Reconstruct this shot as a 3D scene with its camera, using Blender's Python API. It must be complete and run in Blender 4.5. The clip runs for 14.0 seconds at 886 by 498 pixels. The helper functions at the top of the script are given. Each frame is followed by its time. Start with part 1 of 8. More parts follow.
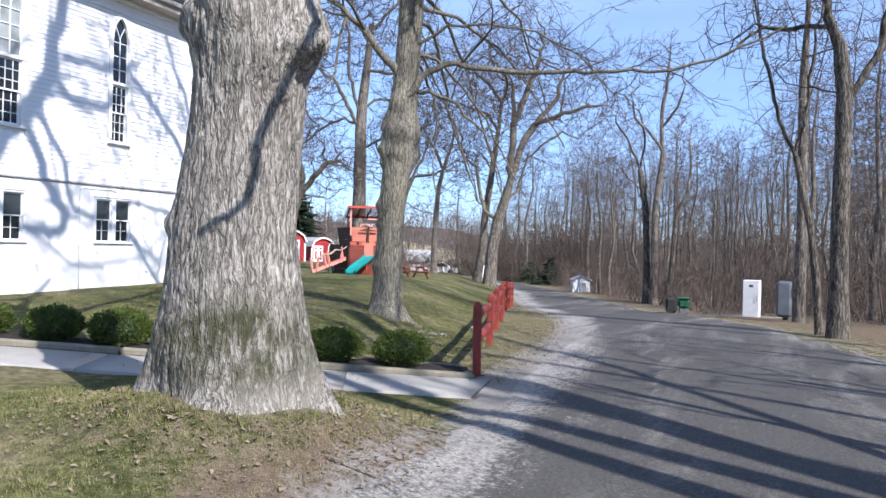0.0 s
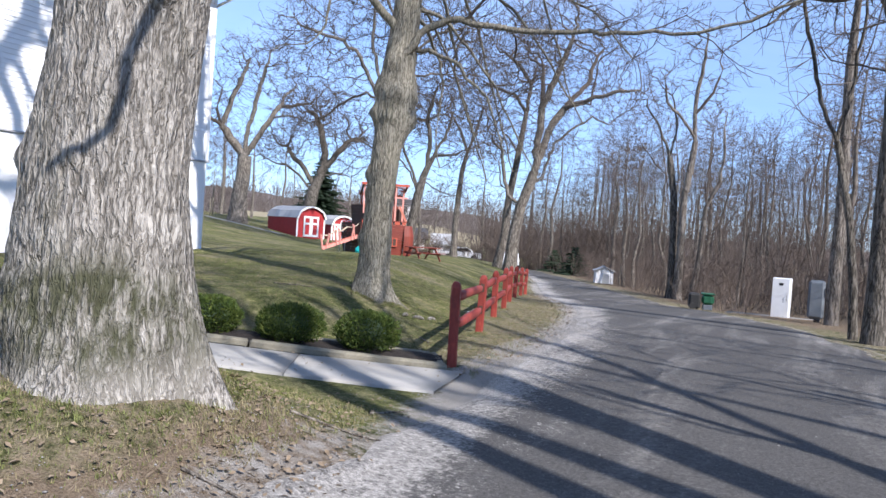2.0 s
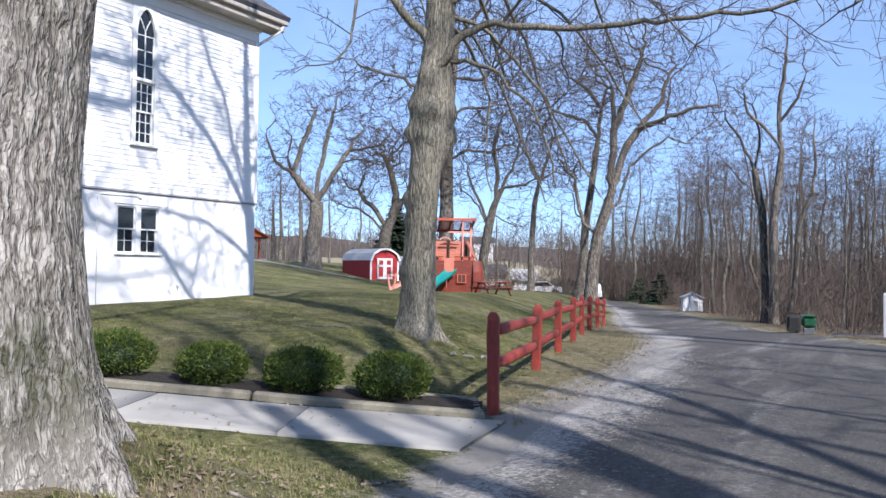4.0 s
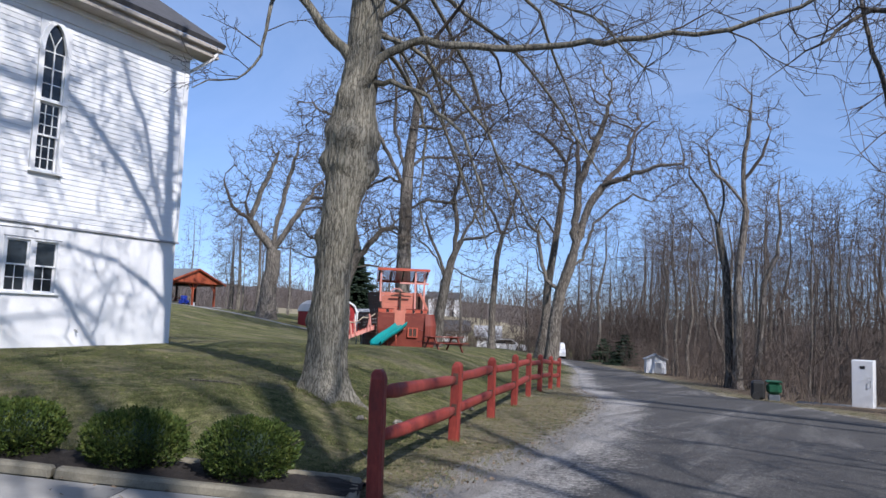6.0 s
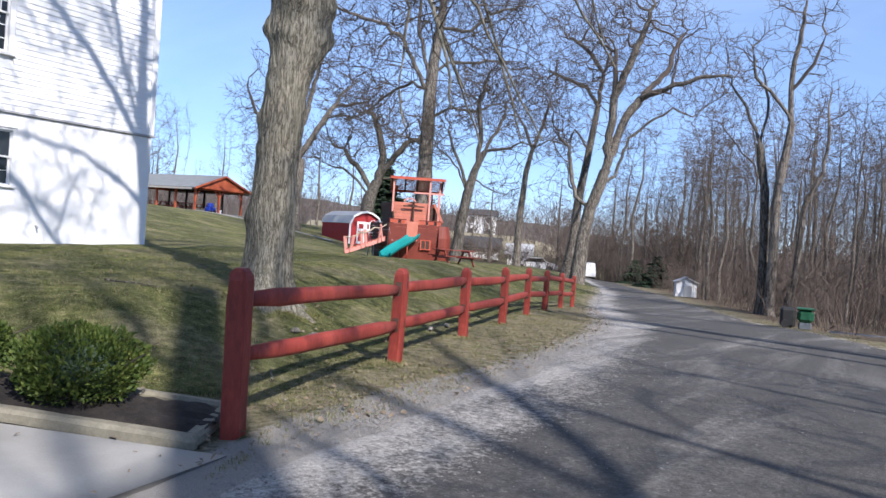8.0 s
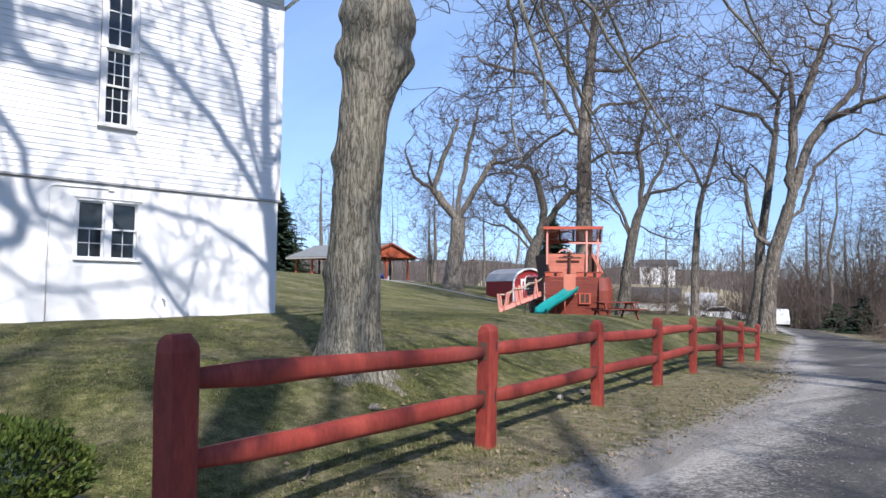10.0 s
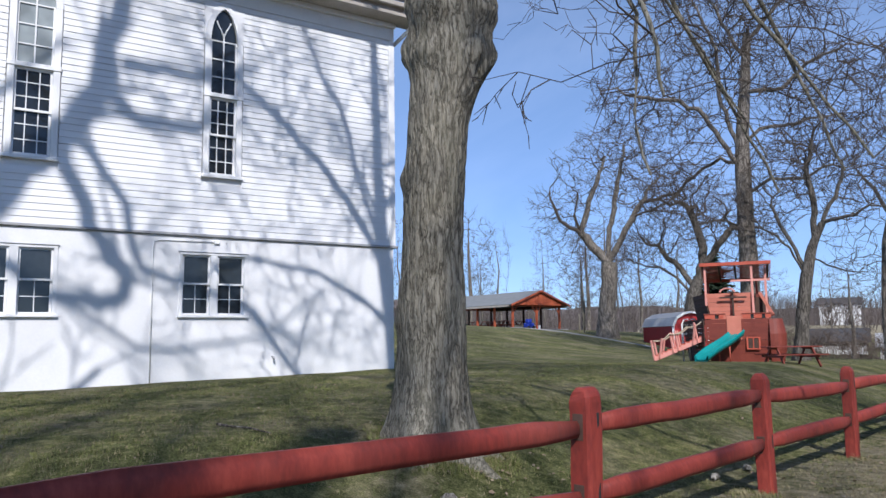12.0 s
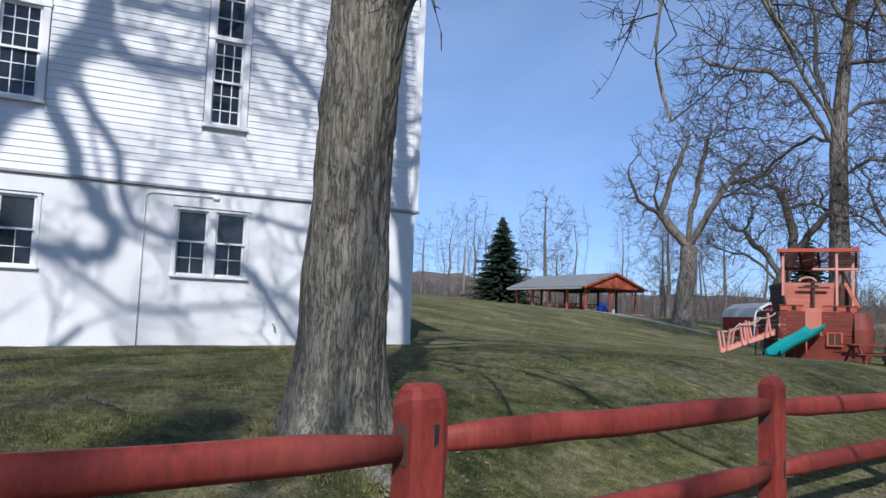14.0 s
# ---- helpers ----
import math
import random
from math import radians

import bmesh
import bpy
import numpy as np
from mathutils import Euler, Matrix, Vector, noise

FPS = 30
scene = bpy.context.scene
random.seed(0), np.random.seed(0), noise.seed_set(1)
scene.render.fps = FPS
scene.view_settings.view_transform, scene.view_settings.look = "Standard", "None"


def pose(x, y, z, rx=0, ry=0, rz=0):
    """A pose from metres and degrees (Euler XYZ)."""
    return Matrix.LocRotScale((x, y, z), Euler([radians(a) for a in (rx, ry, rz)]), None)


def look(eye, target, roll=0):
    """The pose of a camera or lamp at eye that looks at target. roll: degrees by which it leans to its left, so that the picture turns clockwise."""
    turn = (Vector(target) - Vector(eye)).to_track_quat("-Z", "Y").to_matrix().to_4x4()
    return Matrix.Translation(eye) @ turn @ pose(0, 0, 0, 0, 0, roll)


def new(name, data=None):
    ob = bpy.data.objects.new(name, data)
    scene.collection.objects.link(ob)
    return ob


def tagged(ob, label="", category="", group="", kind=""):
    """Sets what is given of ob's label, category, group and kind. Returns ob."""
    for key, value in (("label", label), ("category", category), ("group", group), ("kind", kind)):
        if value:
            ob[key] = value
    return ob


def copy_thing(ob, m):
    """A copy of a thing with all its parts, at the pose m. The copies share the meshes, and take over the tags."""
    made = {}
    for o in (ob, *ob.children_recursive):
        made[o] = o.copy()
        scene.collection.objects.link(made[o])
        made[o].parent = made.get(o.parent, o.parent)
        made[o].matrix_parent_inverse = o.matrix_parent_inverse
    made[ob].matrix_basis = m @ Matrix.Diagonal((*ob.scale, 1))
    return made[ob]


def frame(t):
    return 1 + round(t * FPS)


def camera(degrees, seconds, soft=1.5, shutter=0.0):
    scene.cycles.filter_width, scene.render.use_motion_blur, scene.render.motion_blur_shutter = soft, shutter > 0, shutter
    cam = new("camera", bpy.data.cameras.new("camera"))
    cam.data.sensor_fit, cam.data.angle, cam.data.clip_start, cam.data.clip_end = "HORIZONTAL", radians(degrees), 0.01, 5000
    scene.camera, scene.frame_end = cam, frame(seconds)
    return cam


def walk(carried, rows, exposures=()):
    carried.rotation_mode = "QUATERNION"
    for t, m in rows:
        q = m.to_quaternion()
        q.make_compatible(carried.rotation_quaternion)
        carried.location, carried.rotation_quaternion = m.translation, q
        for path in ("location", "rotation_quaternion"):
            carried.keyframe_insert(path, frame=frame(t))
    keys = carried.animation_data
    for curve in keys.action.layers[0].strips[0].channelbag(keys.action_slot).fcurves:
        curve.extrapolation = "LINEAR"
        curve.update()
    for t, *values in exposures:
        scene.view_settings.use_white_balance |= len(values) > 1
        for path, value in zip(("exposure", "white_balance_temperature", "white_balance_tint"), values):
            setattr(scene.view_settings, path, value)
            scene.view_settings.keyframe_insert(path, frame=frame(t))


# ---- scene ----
cam = camera(59.7, 14.0)

PATH = [
    (0, (0.982, -0.772, 1.712), (0.208, 1.072, 1.706), 1.3),
    (0.5, (0.998, -0.406, 1.67), (0.152, 1.406, 1.646), 4.4),
    (1, (1.0, -0.003, 1.654), (0.226, 1.841, 1.67), 3.0),
    (1.5, (1.061, 0.379, 1.577), (0.23, 2.198, 1.593), 2.2),
    (2, (1.054, 0.756, 1.56), (0.211, 2.569, 1.514), 3.9),
    (2.5, (0.98, 1.151, 1.539), (0.141, 2.965, 1.477), 3.3),
    (3, (1.013, 1.584, 1.465), (0.088, 3.357, 1.417), 2.3),
    (5.5, (0.764, 3.512, 1.389), (-0.296, 5.199, 1.572), 1.1),
    (6, (0.762, 4.063, 1.352), (-0.209, 5.801, 1.543), 2.2),
    (6.5, (0.776, 4.531, 1.303), (-0.077, 6.339, 1.367), 3.1),
    (7, (0.743, 5.059, 1.281), (-0.096, 6.873, 1.333), 0.9),
    (7.5, (0.822, 5.495, 1.264), (-0.117, 7.261, 1.293), 2.9),
    (8, (0.793, 5.95, 1.227), (-0.262, 7.649, 1.2), 4.0),
    (8.5, (0.777, 6.369, 1.23), (-0.311, 8.045, 1.319), 2.1),
    (9, (0.731, 6.888, 1.2), (-0.567, 8.407, 1.283), 2.5),
    (11.5, (-0.354, 8.89, 1.147), (-1.888, 10.161, 1.329), -1.0),
    (12, (-0.519, 9.294, 1.158), (-2.175, 10.391, 1.394), -0.9),
    (12.5, (-0.752, 9.69, 1.161), (-2.484, 10.661, 1.398), 1.0),
    (13, (-0.871, 10.119, 1.165), (-2.649, 11.001, 1.409), -3.1),
    (13.5, (-0.961, 10.533, 1.166), (-2.776, 11.342, 1.398), -2.7),
    (14, (-1.151, 10.984, 1.128), (-2.923, 11.892, 1.306), 2.1),
]
walk(cam, [(t, look(eye, target, roll)) for t, eye, target, roll in PATH], [(0, 0.70, 6200, 15), (3.2, 0.70, 6200, 15), (5.3, 0.14, 6080, 15), (6.4, 0.08, 6070, 15), (7.3, 0.38, 6230, 15), (9.2, 0.52, 6300, 14), (11.3, 0.10, 6080, 14), (12.5, -0.07, 6010, 14), (13.2, -0.11, 5970, 13), (14, -0.12, 5960, 13)])

# ---- world, sun and exposure ----
SUN_DIR = Vector((0.895, -0.446, 0.0)).normalized()
SUN_EL = radians(39.5)
world = bpy.data.worlds.new("world")
scene.world = world
world.use_nodes = True
_nt = world.node_tree
_bg = _nt.nodes["Background"]
_sky = _nt.nodes.new("ShaderNodeTexSky")
_sky.sky_type = "NISHITA"
_sky.sun_disc = False
_sky.sun_elevation = SUN_EL
_sky.sun_rotation = math.atan2(SUN_DIR.x, SUN_DIR.y)
_sky.altitude = 1500
_sky.air_density = 0.85
_sky.dust_density = 0.05
_sky.ozone_density = 4.5
# thin high cloud all over the sky
_tc = _nt.nodes.new("ShaderNodeTexCoord")
_mp = _nt.nodes.new("ShaderNodeMapping")
_mp.inputs["Scale"].default_value = (1.0, 1.6, 3.2)
_cl = _nt.nodes.new("ShaderNodeTexNoise")
_cl.inputs["Scale"].default_value = 1.6
_cl.inputs["Detail"].default_value = 6.0
_cl.inputs["Roughness"].default_value = 0.62
_cl.inputs["Distortion"].default_value = 0.6
_rp = _nt.nodes.new("ShaderNodeValToRGB")
_rp.color_ramp.elements[0].position, _rp.color_ramp.elements[0].color = 0.38, (0.46, 0.565, 0.60, 1)
_rp.color_ramp.elements[1].position, _rp.color_ramp.elements[1].color = 0.75, (1.12, 1.22, 1.27, 1)
_ad = _nt.nodes.new("ShaderNodeMix")
_ad.data_type, _ad.blend_type = "RGBA", "ADD"
_ad.inputs[0].default_value = 1.0
_nt.links.new(_tc.outputs["Generated"], _mp.inputs["Vector"])
_nt.links.new(_mp.outputs[0], _cl.inputs["Vector"])
_nt.links.new(_cl.outputs["Fac"], _rp.inputs[0])
_nt.links.new(_sky.outputs[0], _ad.inputs[6])
_nt.links.new(_rp.outputs[0], _ad.inputs[7])
_sx = _nt.nodes.new("ShaderNodeSeparateXYZ")
_gr = _nt.nodes.new("ShaderNodeValToRGB")
_gr.color_ramp.elements[0].position, _gr.color_ramp.elements[0].color = 0.0, (0.57, 0.605, 0.70, 1)
_gr.color_ramp.elements[1].position, _gr.color_ramp.elements[1].color = 0.34, (1.07, 1.05, 1.03, 1)
_ml = _nt.nodes.new("ShaderNodeMix")
_ml.data_type, _ml.blend_type = "RGBA", "MULTIPLY"
_ml.inputs[0].default_value = 1.0
_nt.links.new(_tc.outputs["Generated"], _sx.inputs[0])
_nt.links.new(_sx.outputs["Z"], _gr.inputs[0])
_nt.links.new(_ad.outputs[2], _ml.inputs[6])
_nt.links.new(_gr.outputs[0], _ml.inputs[7])
_nt.links.new(_ml.outputs[2], _bg.inputs[0])
_bg.inputs[1].default_value = 0.147
_sun = bpy.data.lights.new("sun", "SUN")
_sun.energy = 5.0
_sun.angle = radians(0.55)
_sun.color = (1.0, 0.95, 0.87)
sun_lamp = new("sun", _sun)
_to = SUN_DIR * math.cos(SUN_EL) + Vector((0, 0, math.sin(SUN_EL)))
sun_lamp.matrix_world = look(_to * 60, (0, 0, 0))

# ---- small tools ----


def smooth(a, b, x):
    t = min(1.0, max(0.0, (x - a) / (b - a)))
    return t * t * (3 - 2 * t)


FENCE = (-2.7, 9.3)
FENCE_DIR = Vector((-0.283, 0.959))


def fence_uv(x, y):
    """Metres to the left of the fence line, and along it."""
    dx, dy = x - FENCE[0], y - FENCE[1]
    return -dx * 0.959 - dy * 0.283, -dx * 0.283 + dy * 0.959


def walk_height(v):
    """Top of the footpath, v metres along it from the lane."""
    return -0.05 + 0.066 * min(v, 7.0) + 0.03 * max(v - 7.0, 0.0)


def ground(x, y):
    u, s = fence_uv(x, y)
    if s < 0:
        base = -0.02 * smooth(0, -3, s) * 0
    elif s < 20:
        base = -0.0016 * s * s
    else:
        base = -0.64 - 0.02 * min(s - 20, 32)
    lawn = 0.44 + 0.02 * min(max(s, 0), 12) - 0.026 * min(max(s - 12, 0), 40) + 2.25 * smooth(10, 32, u)
    lawn += max(-0.19, 0.05 * min(s, 0.0)) * smooth(9, 5, u)
    near = smooth(-4.5, -1.5, s)
    w = 2.2 + 0.8 * near + 0.08 * max(s, 0)
    k = smooth(-0.35 + 0.85 * near * smooth(14, 2, s), w, u)
    z = base * (1 - k) + lawn * k
    d2 = (x + 2.93) ** 2 + (y - 4.33) ** 2
    z += 0.42 * math.exp(-d2 / 1.6)
    d2 = (x + 5.74) ** 2 + (y - 12.7) ** 2
    z += 0.06 * math.exp(-d2 / 0.7)
    # the footpath and its bed lie in an even strip
    dx, dy = x + 2.18, y - 7.73
    pv, pw = -0.885 * dx - 0.466 * dy, -0.466 * dx + 0.885 * dy
    if -1 < pv < 15 and -2 < pw < 4.4:
        k = smooth(-1.9, -0.2, pw) * smooth(4.3, 2.35, pw) * smooth(-0.9, 0.1, pv) * smooth(15, 11, pv)
        z += (walk_height(pv) - 0.025 - z) * k
    # woods floor falls away beyond the road
    if u < -6:
        z -= 0.012 * min(-u - 6, 40)
    z -= 0.8 * smooth(56, 74, y) * smooth(-18, -27, x) * smooth(-75, -55, x)
    # far fields rise a little towards the horizon
    r = math.hypot(x, y)
    z += 3.0 * smooth(110, 420, r) - 0.8 * smooth(55, 90, s) * smooth(20, 0, abs(u))
    return z


def mesh_of(name, bm):
    me = bpy.data.meshes.new(name)
    bm.to_mesh(me)
    bm.free()
    return me


def part(name, bm, material, parent=None, label="", shade=False):
    """Link a bmesh (or a mesh) as one mesh object under a thing or part."""
    me = bm if isinstance(bm, bpy.types.Mesh) else mesh_of(name, bm)
    if material is not None and not me.materials:
        me.materials.append(material)
    if shade:
        me.polygons.foreach_set("use_smooth", [True] * len(me.polygons))
    ob = new(name, me)
    ob.parent = parent
    if label:
        ob["label"] = label
    return ob


def empty(name, at=(0, 0, 0), rz=0.0):
    ob = new(name)
    ob.empty_display_size = 0.1
    ob.matrix_world = pose(*at, 0, 0, rz)
    return ob


def raw_mesh(name, verts, faces, material=None, smooth_shade=False):
    me = bpy.data.meshes.new(name)
    v = np.asarray(verts, dtype=np.float32).reshape(-1, 3)
    f = np.asarray(faces, dtype=np.int32)
    me.vertices.add(len(v))
    me.vertices.foreach_set("co", v.ravel())
    n, k = f.shape
    me.loops.add(n * k)
    me.polygons.add(n)
    me.loops.foreach_set("vertex_index", f.ravel())
    me.polygons.foreach_set("loop_start", np.arange(n, dtype=np.int32) * k)
    me.polygons.foreach_set("loop_total", np.full(n, k, dtype=np.int32))
    if smooth_shade:
        me.polygons.foreach_set("use_smooth", np.ones(n, dtype=bool))
    me.update(calc_edges=True)
    if material:
        me.materials.append(material)
    return me


def box(bm, x0, x1, y0, y1, z0, z1, bevel=0.0, m=None):
    """Add a box, its edges eased by bevel."""
    r = bmesh.ops.create_cube(bm, size=1)
    vs = r["verts"]
    mat = Matrix.Translation(((x0 + x1) / 2, (y0 + y1) / 2, (z0 + z1) / 2)) @ Matrix.Diagonal((abs(x1 - x0), abs(y1 - y0), abs(z1 - z0), 1))
    if m is not None:
        mat = m @ mat
    bmesh.ops.transform(bm, matrix=mat, verts=vs)
    if bevel > 0:
        es = list({e for v in vs for e in v.link_edges})
        bmesh.ops.bevel(bm, geom=es, offset=bevel, segments=1, affect="EDGES", clamp_overlap=True)
    return bm


def boxed(*a, **k):
    return box(bmesh.new(), *a, **k)


def beam(p, q, w, h, bevel=0.004, up=Vector((0, 0, 1))):
    """A squared timber from p to q, w wide and h high."""
    p, q = Vector(p), Vector(q)
    d = (q - p)
    z = d.normalized()
    x = z.cross(up)
    x = Vector((1, 0, 0)) if x.length < 1e-4 else x.normalized()
    y = x.cross(z)
    m = Matrix((x, -y, z)).transposed().to_4x4()
    m.translation = p
    bm = bmesh.new()
    box(bm, -w / 2, w / 2, -h / 2, h / 2, 0, d.length, bevel, m)
    bmesh.ops.recalc_face_normals(bm, faces=bm.faces)
    return bm


def rod(points, radius, sides=8, taper=1.0, wobble=0.0):
    """A round bar along points."""
    pts = [Vector(p) for p in points]
    n = len(pts)
    bm = bmesh.new()
    rings = []
    for i, p in enumerate(pts):
        d = (pts[min(i + 1, n - 1)] - pts[max(i - 1, 0)]).normalized()
        a = d.cross(Vector((0, 0, 1)))
        a = Vector((1, 0, 0)) if a.length < 1e-3 else a.normalized()
        b = d.cross(a)
        r = radius * (1 + (taper - 1) * i / max(1, n - 1))
        ring = []
        for k in range(sides):
            w = 2 * math.pi * k / sides
            ring.append(bm.verts.new(p + (a * math.cos(w) + b * math.sin(w)) * r * (1 + wobble * random.uniform(-1, 1))))
        rings.append(ring)
    for i in range(n - 1):
        for k in range(sides):
            bm.faces.new((rings[i][k], rings[i][(k + 1) % sides], rings[i + 1][(k + 1) % sides], rings[i + 1][k]))
    bm.faces.new(rings[0][::-1])
    bm.faces.new(rings[-1])
    bmesh.ops.recalc_face_normals(bm, faces=bm.faces)
    for f in bm.faces:
        f.smooth = len(f.verts) == 4
    return bm


# ---- materials ----


def shader(name):
    m = bpy.data.materials.new(name)
    m.use_nodes = True
    nt = m.node_tree
    return m, nt, nt.nodes["Principled BSDF"]


def node(nt, kind, **values):
    n = nt.nodes.new(kind)
    for k, v in values.items():
        n.inputs[k].default_value = v
    return n


def ramp(nt, src, stops):
    r = nt.nodes.new("ShaderNodeValToRGB")
    el = r.color_ramp.elements
    while len(el) < len(stops):
        el.new(0.5)
    for e, (p, c) in zip(el, stops):
        e.position = p
        e.color = (*c, 1) if len(c) == 3 else c
    nt.links.new(src, r.inputs[0])
    return r.outputs[0]


def coords(nt, scale=(1, 1, 1), kind="Object"):
    t = nt.nodes.new("ShaderNodeTexCoord")
    mp = nt.nodes.new("ShaderNodeMapping")
    mp.inputs["Scale"].default_value = scale
    nt.links.new(t.outputs[kind], mp.inputs["Vector"])
    return mp.outputs[0]


def noise_tex(nt, vec, scale, detail=5.0, rough=0.6, dist=0.0):
    n = node(nt, "ShaderNodeTexNoise", Scale=scale, Detail=detail, Roughness=rough, Distortion=dist)
    nt.links.new(vec, n.inputs["Vector"])
    return n.outputs["Fac"]


def mix_rgb(nt, fac, a, b, mode="MIX"):
    m = nt.nodes.new("ShaderNodeMix")
    m.data_type = "RGBA"
    m.blend_type = mode
    for i, v in ((0, fac), (6, a), (7, b)):
        if isinstance(v, bpy.types.NodeSocket):
            nt.links.new(v, m.inputs[i])
        else:
            m.inputs[i].default_value = v if i == 0 else (*v, 1)
    return m.outputs[2]


def maths(nt, op, a, b=0.0, clamp=False):
    m = nt.nodes.new("ShaderNodeMath")
    m.operation = op
    m.use_clamp = clamp
    for i, v in enumerate((a, b)):
        if isinstance(v, bpy.types.NodeSocket):
            nt.links.new(v, m.inputs[i])
        else:
            m.inputs[i].default_value = v
    return m.outputs[0]


def bump(nt, bsdf, height, strength=0.5, distance=0.01):
    b = node(nt, "ShaderNodeBump", Strength=strength, Distance=distance)
    nt.links.new(height, b.inputs["Height"])
    nt.links.new(b.outputs[0], bsdf.inputs["Normal"])


def surface(name, stops, scale=6.0, stretch=(1, 1, 1), rough=0.7, detail=6.0, grain=40.0, bump_strength=0.3, bump_dist=0.006,
            metal=0.0, spec=0.4, random_tint=0.0, stain=None, coord="Object"):
    """A plain worn surface: two scales of variation in colour, a fine relief, and a gloss that varies with it."""
    m, nt, b = shader(name)
    v = coords(nt, stretch, coord)
    big = noise_tex(nt, v, scale, detail, 0.62)
    fine = noise_tex(nt, v, grain, 4, 0.6)
    both = maths(nt, "ADD", maths(nt, "MULTIPLY", big, 0.65), maths(nt, "MULTIPLY", fine, 0.35))
    col = ramp(nt, both, stops)
    if stain:
        amount, tint = stain
        st = noise_tex(nt, v, scale * 0.23, 5, 0.7, 0.6)
        mask = ramp(nt, st, [(0.5, (0, 0, 0)), (0.72, (amount, amount, amount))])
        col = mix_rgb(nt, mask, col, tint)
    if random_tint:
        oi = nt.nodes.new("ShaderNodeObjectInfo")
        h = node(nt, "ShaderNodeHueSaturation", Saturation=1.0)
        val = maths(nt, "ADD", 1 - random_tint / 2, maths(nt, "MULTIPLY", oi.outputs["Random"], random_tint))
        nt.links.new(val, h.inputs["Value"])
        nt.links.new(col, h.inputs["Color"])
        col = h.outputs[0]
    nt.links.new(col, b.inputs["Base Color"])
    rr = maths(nt, "ADD", rough - 0.1, maths(nt, "MULTIPLY", big, 0.2), True)
    nt.links.new(rr, b.inputs["Roughness"])
    b.inputs["Metallic"].default_value = metal
    b.inputs["Specular IOR Level"].default_value = spec
    bump(nt, b, both, bump_strength, bump_dist)
    return m


def bark_material(name, dark, mid, light, scale=1.0, moss=0.0, strength=0.9, grain_length=1.0):
    """Fissured bark: upright plates with pale crests, parted by dark cracks."""
    m, nt, b = shader(name)
    v0 = coords(nt, (1, 1, 1))
    warp = node(nt, "ShaderNodeTexNoise", Scale=3.5 * scale, Detail=3.0, Roughness=0.6)
    nt.links.new(v0, warp.inputs["Vector"])
    add = nt.nodes.new("ShaderNodeVectorMath")
    add.operation = "MULTIPLY_ADD"
    nt.links.new(warp.outputs["Color"], add.inputs[0])
    add.inputs[1].default_value = (0.085 / scale, 0.085 / scale, 0.16 / scale)
    nt.links.new(v0, add.inputs[2])
    def furrow(size, stretch, width):
        """Wavering upright cracks: 0 in the crack, 1 beside it."""
        mp = nt.nodes.new("ShaderNodeMapping")
        mp.inputs["Scale"].default_value = (1, 1, stretch / grain_length)
        nt.links.new(add.outputs[0], mp.inputs["Vector"])
        n = noise_tex(nt, mp.outputs[0], size * scale, 2.0, 0.55)
        r = maths(nt, "MULTIPLY", maths(nt, "ABSOLUTE", maths(nt, "SUBTRACT", n, 0.5)), 2.0)
        return ramp(nt, r, [(0.0, (0, 0, 0)), (width * 0.5, (0.5, 0.5, 0.5)), (width, (1, 1, 1))])

    plate = maths(nt, "ADD", maths(nt, "MULTIPLY", furrow(20, 0.16, 0.24), 0.62), maths(nt, "MULTIPLY", furrow(44, 0.19, 0.22), 0.38))
    v2 = coords(nt, (1, 1, 0.35))
    n2 = noise_tex(nt, v2, 60 * scale, 4, 0.65)
    n3 = noise_tex(nt, v2, 1.9, 5, 0.65)
    # smoother, paler patches where the crests have weathered flat
    worn = ramp(nt, noise_tex(nt, v2, 2.6, 4, 0.6), [(0.48, (0, 0, 0)), (0.72, (0.42, 0.42, 0.42))])
    plate = maths(nt, "MAXIMUM", plate, worn)
    h = maths(nt, "ADD", maths(nt, "MULTIPLY", plate, 0.64), maths(nt, "MULTIPLY", n2, 0.36))
    col = ramp(nt, h, [(0.2, dark), (0.5, mid), (0.8, light)])
    tone = ramp(nt, n3, [(0.32, (0.72, 0.71, 0.69)), (0.68, (1.12, 1.11, 1.09))])
    col = mix_rgb(nt, 1.0, col, tone, "MULTIPLY")
    if moss:
        g = ramp(nt, noise_tex(nt, v2, 3.1, 5, 0.7), [(0.52, (0, 0, 0)), (0.68, (moss, moss, moss))])
        col = mix_rgb(nt, g, col, (0.12, 0.118, 0.082))
    am = nt.nodes.new("ShaderNodeAttribute")
    am.attribute_name = "moss"
    mm = maths(nt, "MULTIPLY", am.outputs["Fac"], ramp(nt, noise_tex(nt, v2, 5.0, 6, 0.75), [(0.36, (0, 0, 0)), (0.54, (1, 1, 1))]))
    col = mix_rgb(nt, mm, col, (0.06, 0.062, 0.034))
    nt.links.new(col, b.inputs["Base Color"])
    b.inputs["Roughness"].default_value = 0.95
    b.inputs["Specular IOR Level"].default_value = 0.15
    bump(nt, b, h, strength, 0.035 / scale ** 0.5)
    return m


